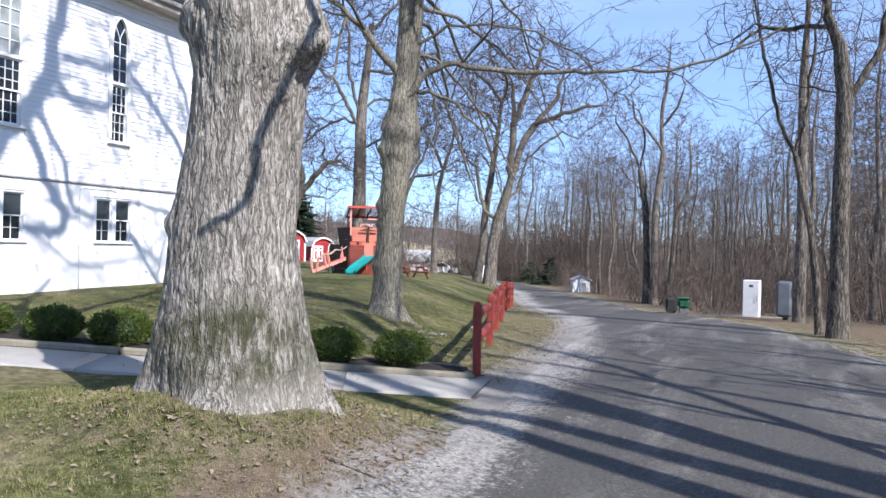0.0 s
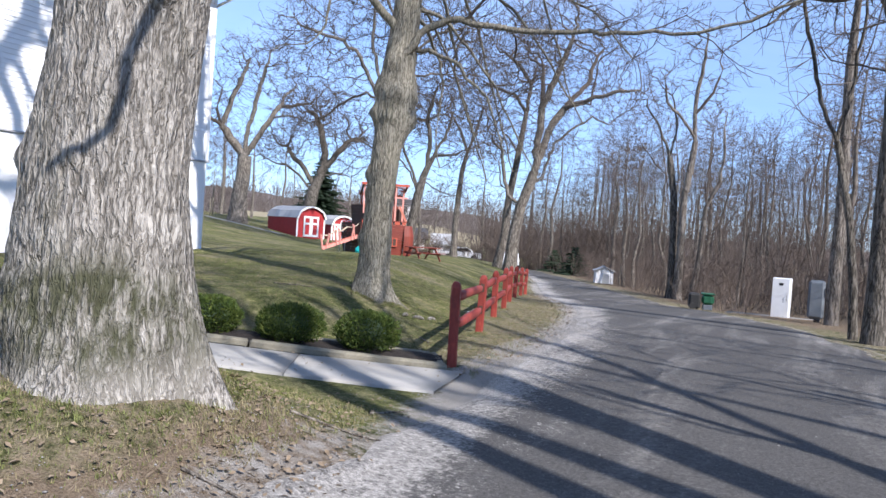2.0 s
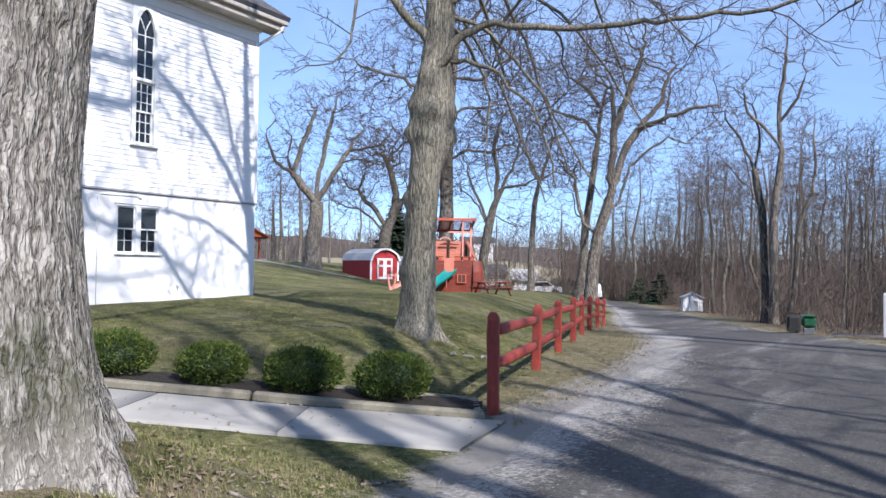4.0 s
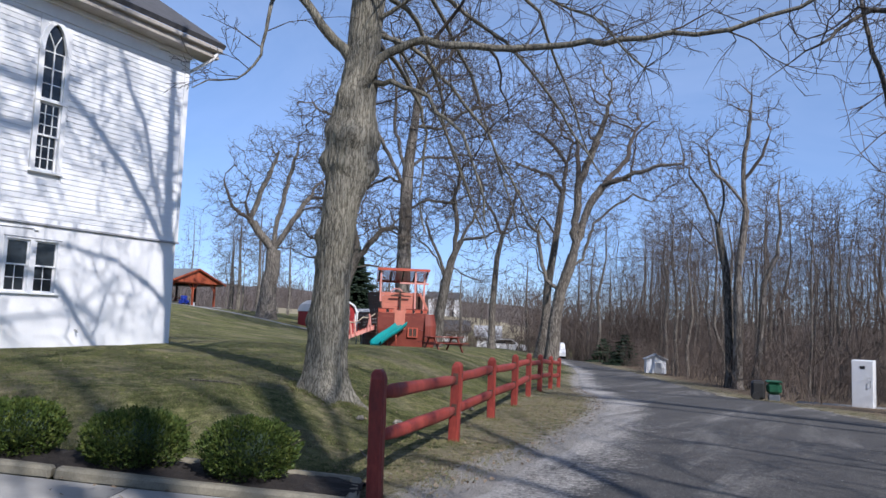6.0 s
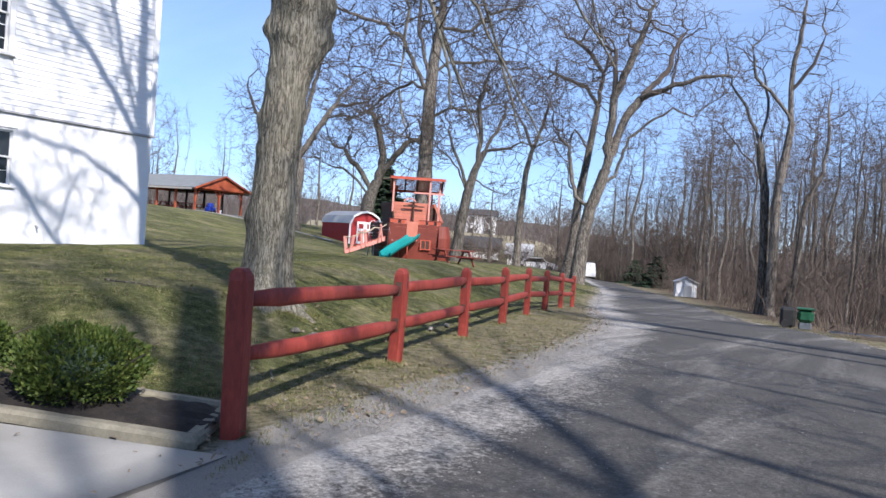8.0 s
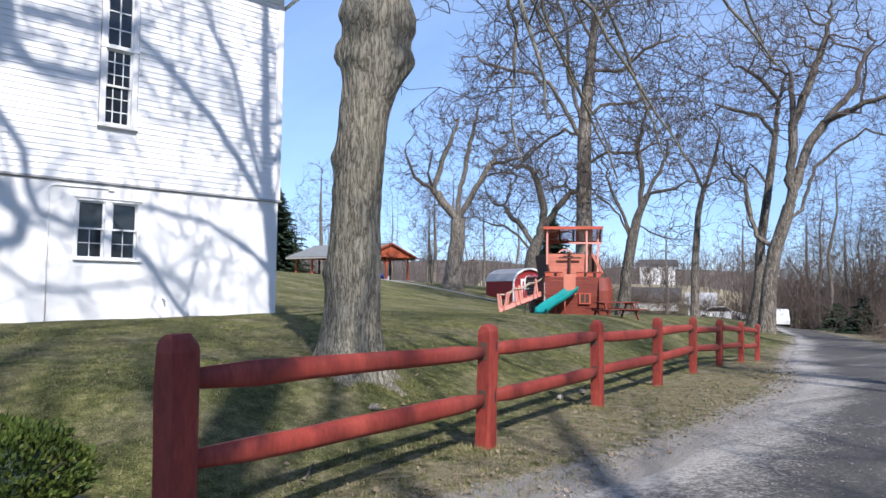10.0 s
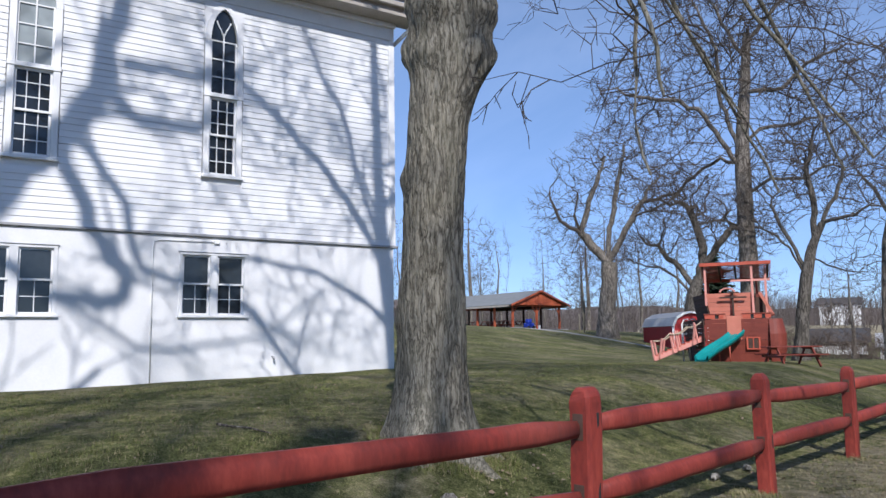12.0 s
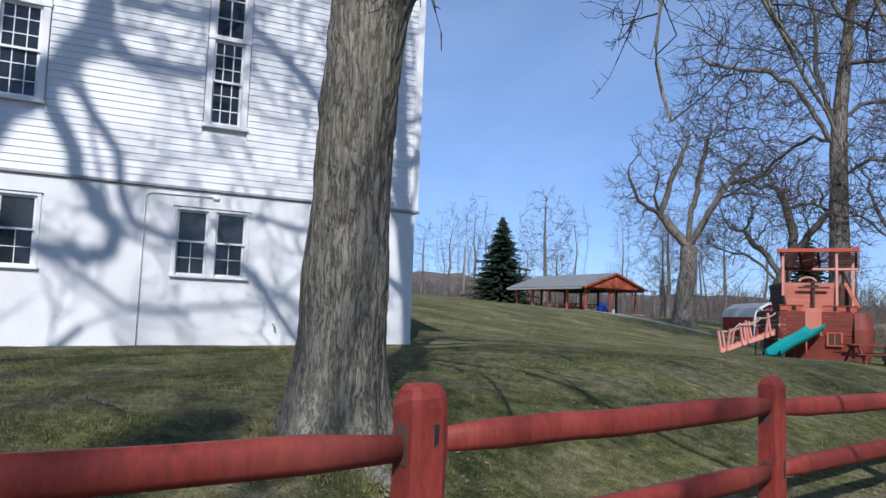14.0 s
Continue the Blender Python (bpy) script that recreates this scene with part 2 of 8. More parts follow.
MAT = {}
MAT["bark_oak"] = bark_material("bark_oak", (0.10, 0.091, 0.079), (0.272, 0.254, 0.229), (0.43, 0.407, 0.372), 1.0, 0.35)
MAT["bark_maple"] = bark_material("bark_maple", (0.055, 0.050, 0.040), (0.200, 0.186, 0.150), (0.33, 0.31, 0.255), 1.3, 0.5, 0.6, 1.6)
MAT["bark_far"] = bark_material("bark_far", (0.045, 0.039, 0.034), (0.145, 0.128, 0.11), (0.30, 0.272, 0.24), 0.6, 0.15, 0.6)
MAT["bark_dark"] = bark_material("bark_dark", (0.028, 0.025, 0.022), (0.10, 0.09, 0.078), (0.20, 0.182, 0.16), 0.6, 0.15, 0.6)
MAT["bark_woods"] = bark_material("bark_woods", (0.05, 0.043, 0.037), (0.16, 0.141, 0.123), (0.29, 0.26, 0.23), 0.45, 0.1, 0.6)
MAT["twig"] = surface("twig", [(0.3, (0.045, 0.037, 0.031)), (0.7, (0.125, 0.105, 0.088))], 3.0, rough=0.9, grain=14, bump_strength=0.1, spec=0.15)
MAT["twig_far"] = surface("twig_far", [(0.3, (0.07, 0.057, 0.049)), (0.7, (0.18, 0.15, 0.13))], 0.4, rough=0.9, grain=6, bump_strength=0.0, spec=0.1)
MAT["white_wall"] = surface("white_wall", [(0.3, (0.70, 0.71, 0.72)), (0.6, (0.80, 0.80, 0.80))], 1.2, rough=0.75, grain=25, bump_strength=0.25, bump_dist=0.01, stain=(0.35, (0.60, 0.59, 0.56)))
MAT["siding"] = surface("siding", [(0.3, (0.74, 0.75, 0.76)), (0.65, (0.82, 0.82, 0.82))], 1.5, (1, 0.3, 1), rough=0.55, grain=30, bump_strength=0.06, random_tint=0.05)
MAT["trim"] = surface("trim", [(0.3, (0.76, 0.76, 0.76)), (0.65, (0.84, 0.84, 0.83))], 4, rough=0.45, grain=40, bump_strength=0.05)
MAT["eave"] = surface("eave", [(0.3, (0.30, 0.26, 0.22)), (0.65, (0.46, 0.42, 0.37))], 3, rough=0.7, grain=30)
MAT["roof_shingle"] = surface("roof_shingle", [(0.3, (0.045, 0.045, 0.05)), (0.7, (0.10, 0.10, 0.105))], 5, rough=0.95, grain=60, random_tint=0.2)
MAT["roof_grey"] = surface("roof_grey", [(0.3, (0.32, 0.33, 0.34)), (0.7, (0.46, 0.47, 0.48))], 2, rough=0.6, grain=30, random_tint=0.12)
MAT["roof_weathered"] = surface("roof_weathered", [(0.3, (0.15, 0.16, 0.16)), (0.7, (0.25, 0.26, 0.26))], 2, rough=0.75, grain=30, random_tint=0.12)
MAT["band"] = surface("band", [(0.3, (0.28, 0.28, 0.29)), (0.7, (0.42, 0.42, 0.43))], 3, rough=0.6)
MAT["fence_red"] = surface("fence_red", [(0.28, (0.095, 0.017, 0.013)), (0.5, (0.225, 0.032, 0.022)), (0.72, (0.36, 0.066, 0.042))], 5, (1, 1, 0.35), rough=0.62, grain=46, bump_strength=0.5, bump_dist=0.006, random_tint=0.22, stain=(0.25, (0.28, 0.10, 0.075)))
MAT["barn_red"] = surface("barn_red", [(0.3, (0.30, 0.018, 0.022)), (0.7, (0.42, 0.035, 0.035))], 3, rough=0.6, grain=30, random_tint=0.1)
MAT["boat_red"] = surface("boat_red", [(0.3, (0.36, 0.062, 0.034)), (0.7, (0.54, 0.112, 0.065))], 3, rough=0.6, grain=30, random_tint=0.12, stain=(0.4, (0.5, 0.18, 0.12)))
MAT["boat_hull"] = surface("boat_hull", [(0.3, (0.135, 0.026, 0.017)), (0.7, (0.235, 0.048, 0.03))], 3, rough=0.6, grain=30, random_tint=0.15)
MAT["boat_front"] = surface("boat_front", [(0.3, (0.46, 0.145, 0.095)), (0.7, (0.60, 0.215, 0.15))], 3, rough=0.6, grain=30, random_tint=0.12)
MAT["boat_pink"] = surface("boat_pink", [(0.3, (0.60, 0.24, 0.20)), (0.7, (0.74, 0.34, 0.28))], 3, rough=0.65, grain=30)
MAT["pav_orange"] = surface("pav_orange", [(0.3, (0.34, 0.07, 0.028)), (0.7, (0.50, 0.118, 0.05))], 2, rough=0.6, grain=20, random_tint=0.1)
MAT["dark_wood"] = surface("dark_wood", [(0.3, (0.04, 0.024, 0.018)), (0.7, (0.10, 0.055, 0.04))], 4, rough=0.8)
MAT["slide_teal"] = surface("slide_teal", [(0.3, (0.0, 0.17, 0.17)), (0.7, (0.012, 0.26, 0.25))], 2, rough=0.35, grain=20, bump_strength=0.05)
MAT["timber"] = surface("timber", [(0.3, (0.135, 0.122, 0.088)), (0.7, (0.285, 0.262, 0.20))], 7, (1, 1, 1), rough=0.85, grain=60, bump_strength=0.5, random_tint=0.15)
MAT["concrete"] = surface("concrete", [(0.3, (0.27, 0.26, 0.242)), (0.7, (0.38, 0.37, 0.345))], 2.2, rough=0.9, grain=90, bump_strength=0.3, bump_dist=0.004, stain=(0.5, (0.23, 0.215, 0.19)))
MAT["mulch"] = surface("mulch", [(0.3, (0.011, 0.009, 0.008)), (0.55, (0.028, 0.023, 0.020)), (0.75, (0.065, 0.053, 0.045))], 14, rough=0.95, grain=60, bump_strength=1.0, bump_dist=0.03)
MAT["bush_leaf"] = surface("bush_leaf", [(0.3, (0.018, 0.034, 0.008)), (0.5, (0.05, 0.08, 0.015)), (0.72, (0.19, 0.21, 0.045))], 12, rough=0.6, grain=42, bump_strength=0.05, spec=0.25)
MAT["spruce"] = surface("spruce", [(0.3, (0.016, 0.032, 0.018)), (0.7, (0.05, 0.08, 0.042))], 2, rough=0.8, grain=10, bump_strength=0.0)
MAT["metal_white"] = surface("metal_white", [(0.3, (0.62, 0.64, 0.66)), (0.7, (0.78, 0.79, 0.80))], 3, rough=0.45, stain=(0.5, (0.55, 0.5, 0.42)))
MAT["metal_grey"] = surface("metal_grey", [(0.3, (0.10, 0.115, 0.13)), (0.7, (0.16, 0.18, 0.20))], 3, rough=0.5)
MAT["plastic_green"] = surface("plastic_green", [(0.3, (0.01, 0.07, 0.035)), (0.7, (0.03, 0.14, 0.07))], 3, rough=0.45)
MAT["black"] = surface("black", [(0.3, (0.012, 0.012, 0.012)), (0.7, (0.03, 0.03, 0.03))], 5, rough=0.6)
MAT["blue_plastic"] = surface("blue_plastic", [(0.3, (0.01, 0.03, 0.28)), (0.7, (0.03, 0.07, 0.45))], 3, rough=0.45)
MAT["car_white"] = surface("car_white", [(0.3, (0.72, 0.73, 0.74)), (0.7, (0.80, 0.80, 0.81))], 3, rough=0.25, bump_strength=0.0)
MAT["tyre"] = surface("tyre", [(0.3, (0.015, 0.015, 0.015)), (0.7, (0.04, 0.04, 0.04))], 8, rough=0.9)
MAT["leaf_brown"] = surface("leaf_brown", [(0.25, (0.11, 0.078, 0.05)), (0.5, (0.20, 0.15, 0.10)), (0.75, (0.36, 0.295, 0.21))], 5, rough=0.85, grain=18, bump_strength=0.1)
MAT["ridge"] = surface("ridge", [(0.3, (0.085, 0.07, 0.062)), (0.7, (0.19, 0.16, 0.145))], 0.15, rough=0.95, grain=1.2, bump_strength=0.0, spec=0.1)
MAT["brush"] = surface("brush", [(0.3, (0.08, 0.063, 0.053)), (0.7, (0.19, 0.153, 0.13))], 0.5, rough=0.9, grain=5, bump_strength=0.0, spec=0.1)
MAT["gravel"] = surface("gravel", [(0.25, (0.13, 0.125, 0.12)), (0.5, (0.25, 0.24, 0.23)), (0.75, (0.42, 0.405, 0.385))], 30, rough=0.9, grain=80, bump_strength=0.2)
MAT["rope"] = surface("rope", [(0.3, (0.45, 0.36, 0.26)), (0.7, (0.6, 0.5, 0.38))], 20, rough=0.9)


def glass_material(name, tint, rough=0.04):
    m, nt, b = shader(name)
    v = coords(nt, (1, 1, 1))
    n = noise_tex(nt, v, 2.2, 3, 0.5)
    col = ramp(nt, n, [(0.35, tuple(c * 0.6 for c in tint)), (0.7, tint)])
    nt.links.new(col, b.inputs["Base Color"])
    b.inputs["Roughness"].default_value = rough
    b.inputs["Specular IOR Level"].default_value = 0.6
    bump(nt, b, n, 0.06, 0.01)
    return m


MAT["glass_dark"] = glass_material("glass_dark", (0.022, 0.026, 0.03))
MAT["glass_shade"] = glass_material("glass_shade", (0.05, 0.06, 0.066), 0.06)
MAT["glass_pale"] = glass_material("glass_pale", (0.36, 0.40, 0.40), 0.15)


def ground_material():
    """Turf that thins to dry grass and bare soil on the verges and to leaf litter under the woods."""
    m, nt, b = shader("turf")
    v = coords(nt)
    n1 = noise_tex(nt, v, 0.7, 5, 0.7, 0.5)
    n2 = noise_tex(nt, v, 7.0, 5, 0.7)
    n3 = noise_tex(nt, v, 70.0, 4, 0.65)
    n4 = noise_tex(nt, v, 260.0, 2, 0.6)
    mixn = maths(nt, "ADD", maths(nt, "MULTIPLY", n2, 0.45), maths(nt, "MULTIPLY", n3, 0.55))
    green = ramp(nt, mixn, [(0.32, (0.016, 0.021, 0.007)), (0.45, (0.070, 0.080, 0.028)), (0.55, (0.152, 0.155, 0.064)), (0.70, (0.35, 0.33, 0.185))])
    dry = ramp(nt, mixn, [(0.30, (0.07, 0.06, 0.04)), (0.48, (0.18, 0.156, 0.10)), (0.62, (0.31, 0.275, 0.185)), (0.78, (0.48, 0.435, 0.325))])
    litter = ramp(nt, mixn, [(0.28, (0.072, 0.052, 0.036)), (0.48, (0.165, 0.125, 0.087)), (0.62, (0.27, 0.212, 0.15)), (0.78, (0.43, 0.36, 0.27))])
    stone = ramp(nt, n4, [(0.3, (0.15, 0.14, 0.127)), (0.5, (0.31, 0.292, 0.267)), (0.72, (0.54, 0.516, 0.48))])
    a_dry = nt.nodes.new("ShaderNodeAttribute")
    a_dry.attribute_name = "dry"
    a_wood = nt.nodes.new("ShaderNodeAttribute")
    a_wood.attribute_name = "wood"
    a_stone = nt.nodes.new("ShaderNodeAttribute")
    a_stone.attribute_name = "stone"

    def mask(attr, spread=0.9):
        s = maths(nt, "ADD", attr.outputs["Fac"], maths(nt, "MULTIPLY", maths(nt, "SUBTRACT", maths(nt, "ADD", maths(nt, "MULTIPLY", n2, 0.6), maths(nt, "MULTIPLY", n1, 0.4)), 0.5), spread * 2))
        return ramp(nt, s, [(0.36, (0, 0, 0)), (0.64, (1, 1, 1))])

    n0 = noise_tex(nt, v, 0.42, 4, 0.6, 0.8)
    patch = ramp(nt, n1, [(0.44, (0, 0, 0)), (0.66, (0.85, 0.85, 0.85))])
    col = mix_rgb(nt, patch, green, dry)
    col = mix_rgb(nt, 1.0, col, ramp(nt, maths(nt, "ADD", maths(nt, "MULTIPLY", n0, 0.7), maths(nt, "MULTIPLY", n2, 0.3)), [(0.36, (0.52, 0.57, 0.50)), (0.52, (0.98, 0.98, 0.97)), (0.66, (1.45, 1.38, 1.24))]), "MULTIPLY")
    col = mix_rgb(nt, mask(a_dry), col, dry)
    col = mix_rgb(nt, mask(a_wood, 0.7), col, litter)
    col = mix_rgb(nt, mask(a_stone, 0.8), col, stone)
    nt.links.new(col, b.inputs["Base Color"])
    b.inputs["Roughness"].default_value = 1.0
    b.inputs["Specular IOR Level"].default_value = 0.1
    bump(nt, b, maths(nt, "ADD", n3, maths(nt, "MULTIPLY", n2, 0.6)), 0.9, 0.035)
    return m


MAT["turf"] = ground_material()


def asphalt_material():
    """Old chip-sealed asphalt, worn pale in the wheel tracks, gritty along the edges."""
    m, nt, b = shader("asphalt")
    v = coords(nt)
    vs = coords(nt, (1.0, 0.16, 1.0))
    n1 = noise_tex(nt, vs, 1.1, 6, 0.65, 0.5)
    n2 = noise_tex(nt, v, 14.0, 5, 0.7)
    n3 = noise_tex(nt, v, 150.0, 3, 0.7)
    n5 = noise_tex(nt, v, 34.0, 4, 0.7)
    chips = maths(nt, "ADD", maths(nt, "MULTIPLY", n3, 0.6), maths(nt, "MULTIPLY", n5, 0.4))
    base = ramp(nt, chips, [(0.34, (0.026, 0.025, 0.024)), (0.5, (0.063, 0.060, 0.057)), (0.66, (0.175, 0.167, 0.158))])
    pale = ramp(nt, chips, [(0.34, (0.155, 0.146, 0.135)), (0.5, (0.335, 0.318, 0.294)), (0.68, (0.60, 0.573, 0.535))])
    w = ramp(nt, maths(nt, "ADD", maths(nt, "MULTIPLY", n1, 0.75), maths(nt, "MULTIPLY", n2, 0.25)), [(0.50, (0, 0, 0)), (0.66, (0.42, 0.42, 0.42))])
    col = mix_rgb(nt, w, base, pale)
    e = nt.nodes.new("ShaderNodeAttribute")
    e.attribute_name = "edge"
    s = maths(nt, "ADD", e.outputs["Fac"], maths(nt, "MULTIPLY", maths(nt, "SUBTRACT", maths(nt, "ADD", maths(nt, "MULTIPLY", n1, 0.45), maths(nt, "ADD", maths(nt, "MULTIPLY", n2, 0.3), maths(nt, "MULTIPLY", n5, 0.25))), 0.5), 3.6))
    col = mix_rgb(nt, ramp(nt, s, [(0.30, (0, 0, 0)), (0.74, (0.95, 0.95, 0.95))]), col, pale)
    nt.links.new(col, b.inputs["Base Color"])
    b.inputs["Roughness"].default_value = 0.85
    b.inputs["Specular IOR Level"].default_value = 0.3
    bump(nt, b, maths(nt, "ADD", n3, n2), 0.5, 0.01)
    return m


MAT["asphalt"] = asphalt_material()

# ---- ground and road ----
ROAD_LEFT = [(-1.3, -30), (-1.35, -8), (-1.45, 0), (-1.5, 4.5), (-1.85, 7.4), (-2.05, 9.3), (-2.3, 12), (-3.05, 16), (-4.3, 20.5), (-6.6, 26), (-9.2, 33), (-12.0, 41), (-15.5, 50), (-21, 60), (-32, 75)]
ROAD_RIGHT = [(6.5, -30), (6.0, -8), (5.4, 0), (4.9, 4.5), (4.2, 8), (3.8, 10), (3.3, 12), (2.2, 16), (0.9, 20.5), (-1.4, 26), (-4.6, 33), (-8.2, 41), (-12.0, 50), (-17, 60), (-27, 75)]


def poly_x(line, y):
    for (x0, y0), (x1, y1) in zip(line, line[1:]):
        if y0 <= y <= y1:
            t = (y - y0) / (y1 - y0)
            return x0 + (x1 - x0) * t
    return line[0][0] if y < line[0][1] else line[-1][0]


def steps(near0, near1, fine, far0, far1):
    out = list(np.arange(near0, near1, fine))
    d, p = fine, near1
    while p < far1:
        out.append(p)
        d *= 1.16
        p += d
    out.append(far1)
    d, p = fine, near0
    while p > far0:
        d *= 1.16
        p -= d
        out.insert(0, max(p, far0))
    return out


def build_ground():
    xs = steps(-20, 7, 0.17, -700, 700)
    ys = steps(-3, 32, 0.2, -300, 900)
    verts, dry, wood, stone = [], [], [], []
    for y in ys:
        xl, xr = poly_x(ROAD_LEFT, y), poly_x(ROAD_RIGHT, y)
        for x in xs:
            z = ground(x, y)
            near = abs(x) < 25 and -6 < y < 40
            if near:
                z += 0.018 * noise.noise(Vector((x * 1.3, y * 1.3, 0.0))) + 0.008 * noise.noise(Vector((x * 5, y * 5, 3.0)))
            u, s = fence_uv(x, y)
            if xl + 0.3 < x < xr - 0.3:
                z -= 0.03
            verts.append((x, y, z))
            right = smooth(xr - 0.2, xr + 2.6, x)
            t1 = math.hypot(x + 2.6, y - 3.8)
            d = smooth(1.4, -0.2, u) * (0.6 if y > 7.6 else 0.22) + 0.5 * smooth(2.0, 0.5, t1) + 0.35 * smooth(1.4, 0.5, math.hypot(x + 5.6, y - 12.5))
            d += 0.25 * smooth(25, 60, math.hypot(x, y))
            dry.append(min(1.0, d))
            wood.append(0.46 * smooth(1.75, 0.9, math.hypot(x + 2.75, y - 4.05)) + right * (0.95 if y < 200 else 0.3) + 0.5 * smooth(0.7, 0.0, abs(x - xl)) * (y < 6) + 0.75 * smooth(0.65, 0.2, math.hypot((x + 1.5) * 1.5, (y - 4.25) * 0.8)) + 0.6 * smooth(0.7, 0.2, math.hypot(x + 1.75, (y - 2.8) * 0.9)))
            stone.append(0.42 * smooth(7.9, 8.6, y) * smooth(15, 11, y) * smooth(-3.1, -2.5, x) * (x < xl) + smooth(0.75, 0.05, abs(x - xl)) * (0.5 + 0.25 * smooth(5, 8, y)) + smooth(1.2, 0.1, abs(x - xr)) * 0.45)
    nx = len(xs)
    idx = np.arange(len(ys) * nx).reshape(len(ys), nx)
    faces = np.stack((idx[:-1, :-1], idx[:-1, 1:], idx[1:, 1:], idx[1:, :-1]), -1).reshape(-1, 4)
    me = raw_mesh("ground", verts, faces, MAT["turf"], True)
    for name, vals in (("dry", dry), ("wood", wood), ("stone", stone)):
        a = me.attributes.new(name, "FLOAT", "POINT")
        a.data.foreach_set("value", vals)
    ob = new("ground", me)
    tagged(ob, "patchy winter lawn with dry verges and leaf litter", "ground", kind="structure")


build_ground()


def build_road():
    ys = [y for y in steps(-4, 34, 0.22, -29.5, 74.5)]
    n = 30
    verts, edge = [], []
    for y in ys:
        xl, xr = poly_x(ROAD_LEFT, y), poly_x(ROAD_RIGHT, y)
        xl += 0.16 * noise.noise(Vector((1.7, y * 1.1, 0))) + 0.07 * noise.noise(Vector((5.2, y * 4.1, 0)))
        xr += 0.25 * noise.noise(Vector((9.7, y * 0.9, 0))) + 0.1 * noise.noise(Vector((15.2, y * 3.7, 0)))
        for i in range(n + 1):
            t = i / n
            t = t + 0.12 * math.sin(2 * math.pi * t) * -0.5
            x = xl + (xr - xl) * t
            lift = 0.022 if 0 < i < n else -0.03
            z = ground(x, y) + lift + 0.008 * noise.noise(Vector((x * 1.2, y * 0.8, 7)))
            verts.append((x, y, z))
            edge.append(smooth(1.6, 0.1, x - xl) * (0.42 + 0.28 * smooth(5, 9, y)) + smooth(1.2, 0.0, xr - x) * 0.2)
    idx = np.arange(len(ys) * (n + 1)).reshape(len(ys), n + 1)
    faces = np.stack((idx[:-1, :-1], idx[:-1, 1:], idx[1:, 1:], idx[1:, :-1]), -1).reshape(-1, 4)
    me = raw_mesh("road", verts, faces, MAT["asphalt"], True)
    a = me.attributes.new("edge", "FLOAT", "POINT")
    a.data.foreach_set("value", edge)
    tagged(new("road", me), "old grey asphalt lane with gritty worn edges", "road", kind="structure")


build_road()

# ---- walkway, planting bed and its timbers ----
WALK_DIR = Vector((-0.885, -0.466))
WALK_SIDE = Vector((-0.466, 0.885))
WALK_A = Vector((-2.18, 7.73))


def walk_point(v, w):
    return WALK_A + WALK_DIR * v + WALK_SIDE * w


def build_walkway():
    path = tagged(empty("pavement", (WALK_A.x, WALK_A.y, 0)), "pale concrete footpath in scored slabs", "pavement", kind="structure")
    v = 0.0
    for k in range(9):
        L = 1.5
        verts, faces = [], []
        nu = 6
        a0, a1 = v + 0.003, v + L - 0.003
        for i in range(nu + 1):
            t = a0 + (a1 - a0) * i / nu
            for w in (0.0, 0.02, 1.17, 1.19):
                skew = -0.34 * w * (1 - i / nu) if k == 0 else 0.0
                p = walk_point(t + skew, w)
                zg = walk_height(t) + 0.004 - (0.006 if w in (0.0, 1.19) else 0)
                verts.append((p.x - WALK_A.x, p.y - WALK_A.y, zg))
        for i in range(nu):
            for j in range(3):
                a = i * 4 + j
                faces.append((a, a + 4, a + 5, a + 1))
        base = len(verts)
        verts += [(x, y, z - 0.1) for x, y, z in verts]
        for i in range(nu):
            a = i * 4
            faces.append((a, a + base, a + 4 + base, a + 4))
            a = i * 4 + 3
            faces.append((a, a + 4, a + 4 + base, a + base))
        for a in (0, nu * 4):
            for j in range(3):
                q = (a + j, a + j + 1, a + j + 1 + base, a + j + base)
                faces.append(q if a else q[::-1])
        part("slab", raw_mesh("slab", verts, faces, MAT["concrete"]), None, path)
        v += L


build_walkway()


def build_bed():
    """Dark mulch between the timbers, humped towards the shrubs."""
    rng = random.Random(5)
    verts, faces = [], []
    nu, nv = 110, 14
    for i in range(nu + 1):
        for j in range(nv + 1):
            v, w = -0.16 + 9.2 * i / nu, 1.28 + 0.90 * j / nv
            p = walk_point(v, w)
            hump = math.sin(math.pi * j / nv)
            z = walk_height(v) + 0.025 + 0.05 * hump + 0.016 * rng.uniform(-1, 1)
            if j in (0, nv):
                z -= 0.06 if j else 0.0
            verts.append((p.x, p.y, z))
    for i in range(nu):
        for j in range(nv):
            a = i * (nv + 1) + j
            faces.append((a, a + nv + 1, a + nv + 2, a + 1))
    tagged(new("planting_bed", raw_mesh("planting_bed", verts, faces, MAT["mulch"])), "dark mulch bed beside the footpath", "mulch bed", kind="structure")


build_bed()


def timber_at(name, p, q, w=0.11, h=0.10):
    p, q = Vector(p), Vector(q)
    mid = (p + q) / 2
    bm = beam(p - mid, q - mid, w, h, 0.022)
    bmesh.ops.subdivide_edges(bm, edges=[e for e in bm.edges if e.calc_length() > 0.8], cuts=8, use_grid_fill=True)
    rng = random.Random(int(p.x * 100))
    for vt in bm.verts:
        vt.co += Vector((rng.uniform(-1, 1), rng.uniform(-1, 1), rng.uniform(-1, 1))) * 0.004
    ob = part(name, bm, MAT["timber"])
    ob.location = mid
    tagged(ob, "weathered landscape timber edging the mulch bed", "timber edging", group="bed timbers")


def on_ground(p, lift=0.0):
    d = p - WALK_A
    return (p.x, p.y, walk_height(d.dot(WALK_DIR)) + lift)


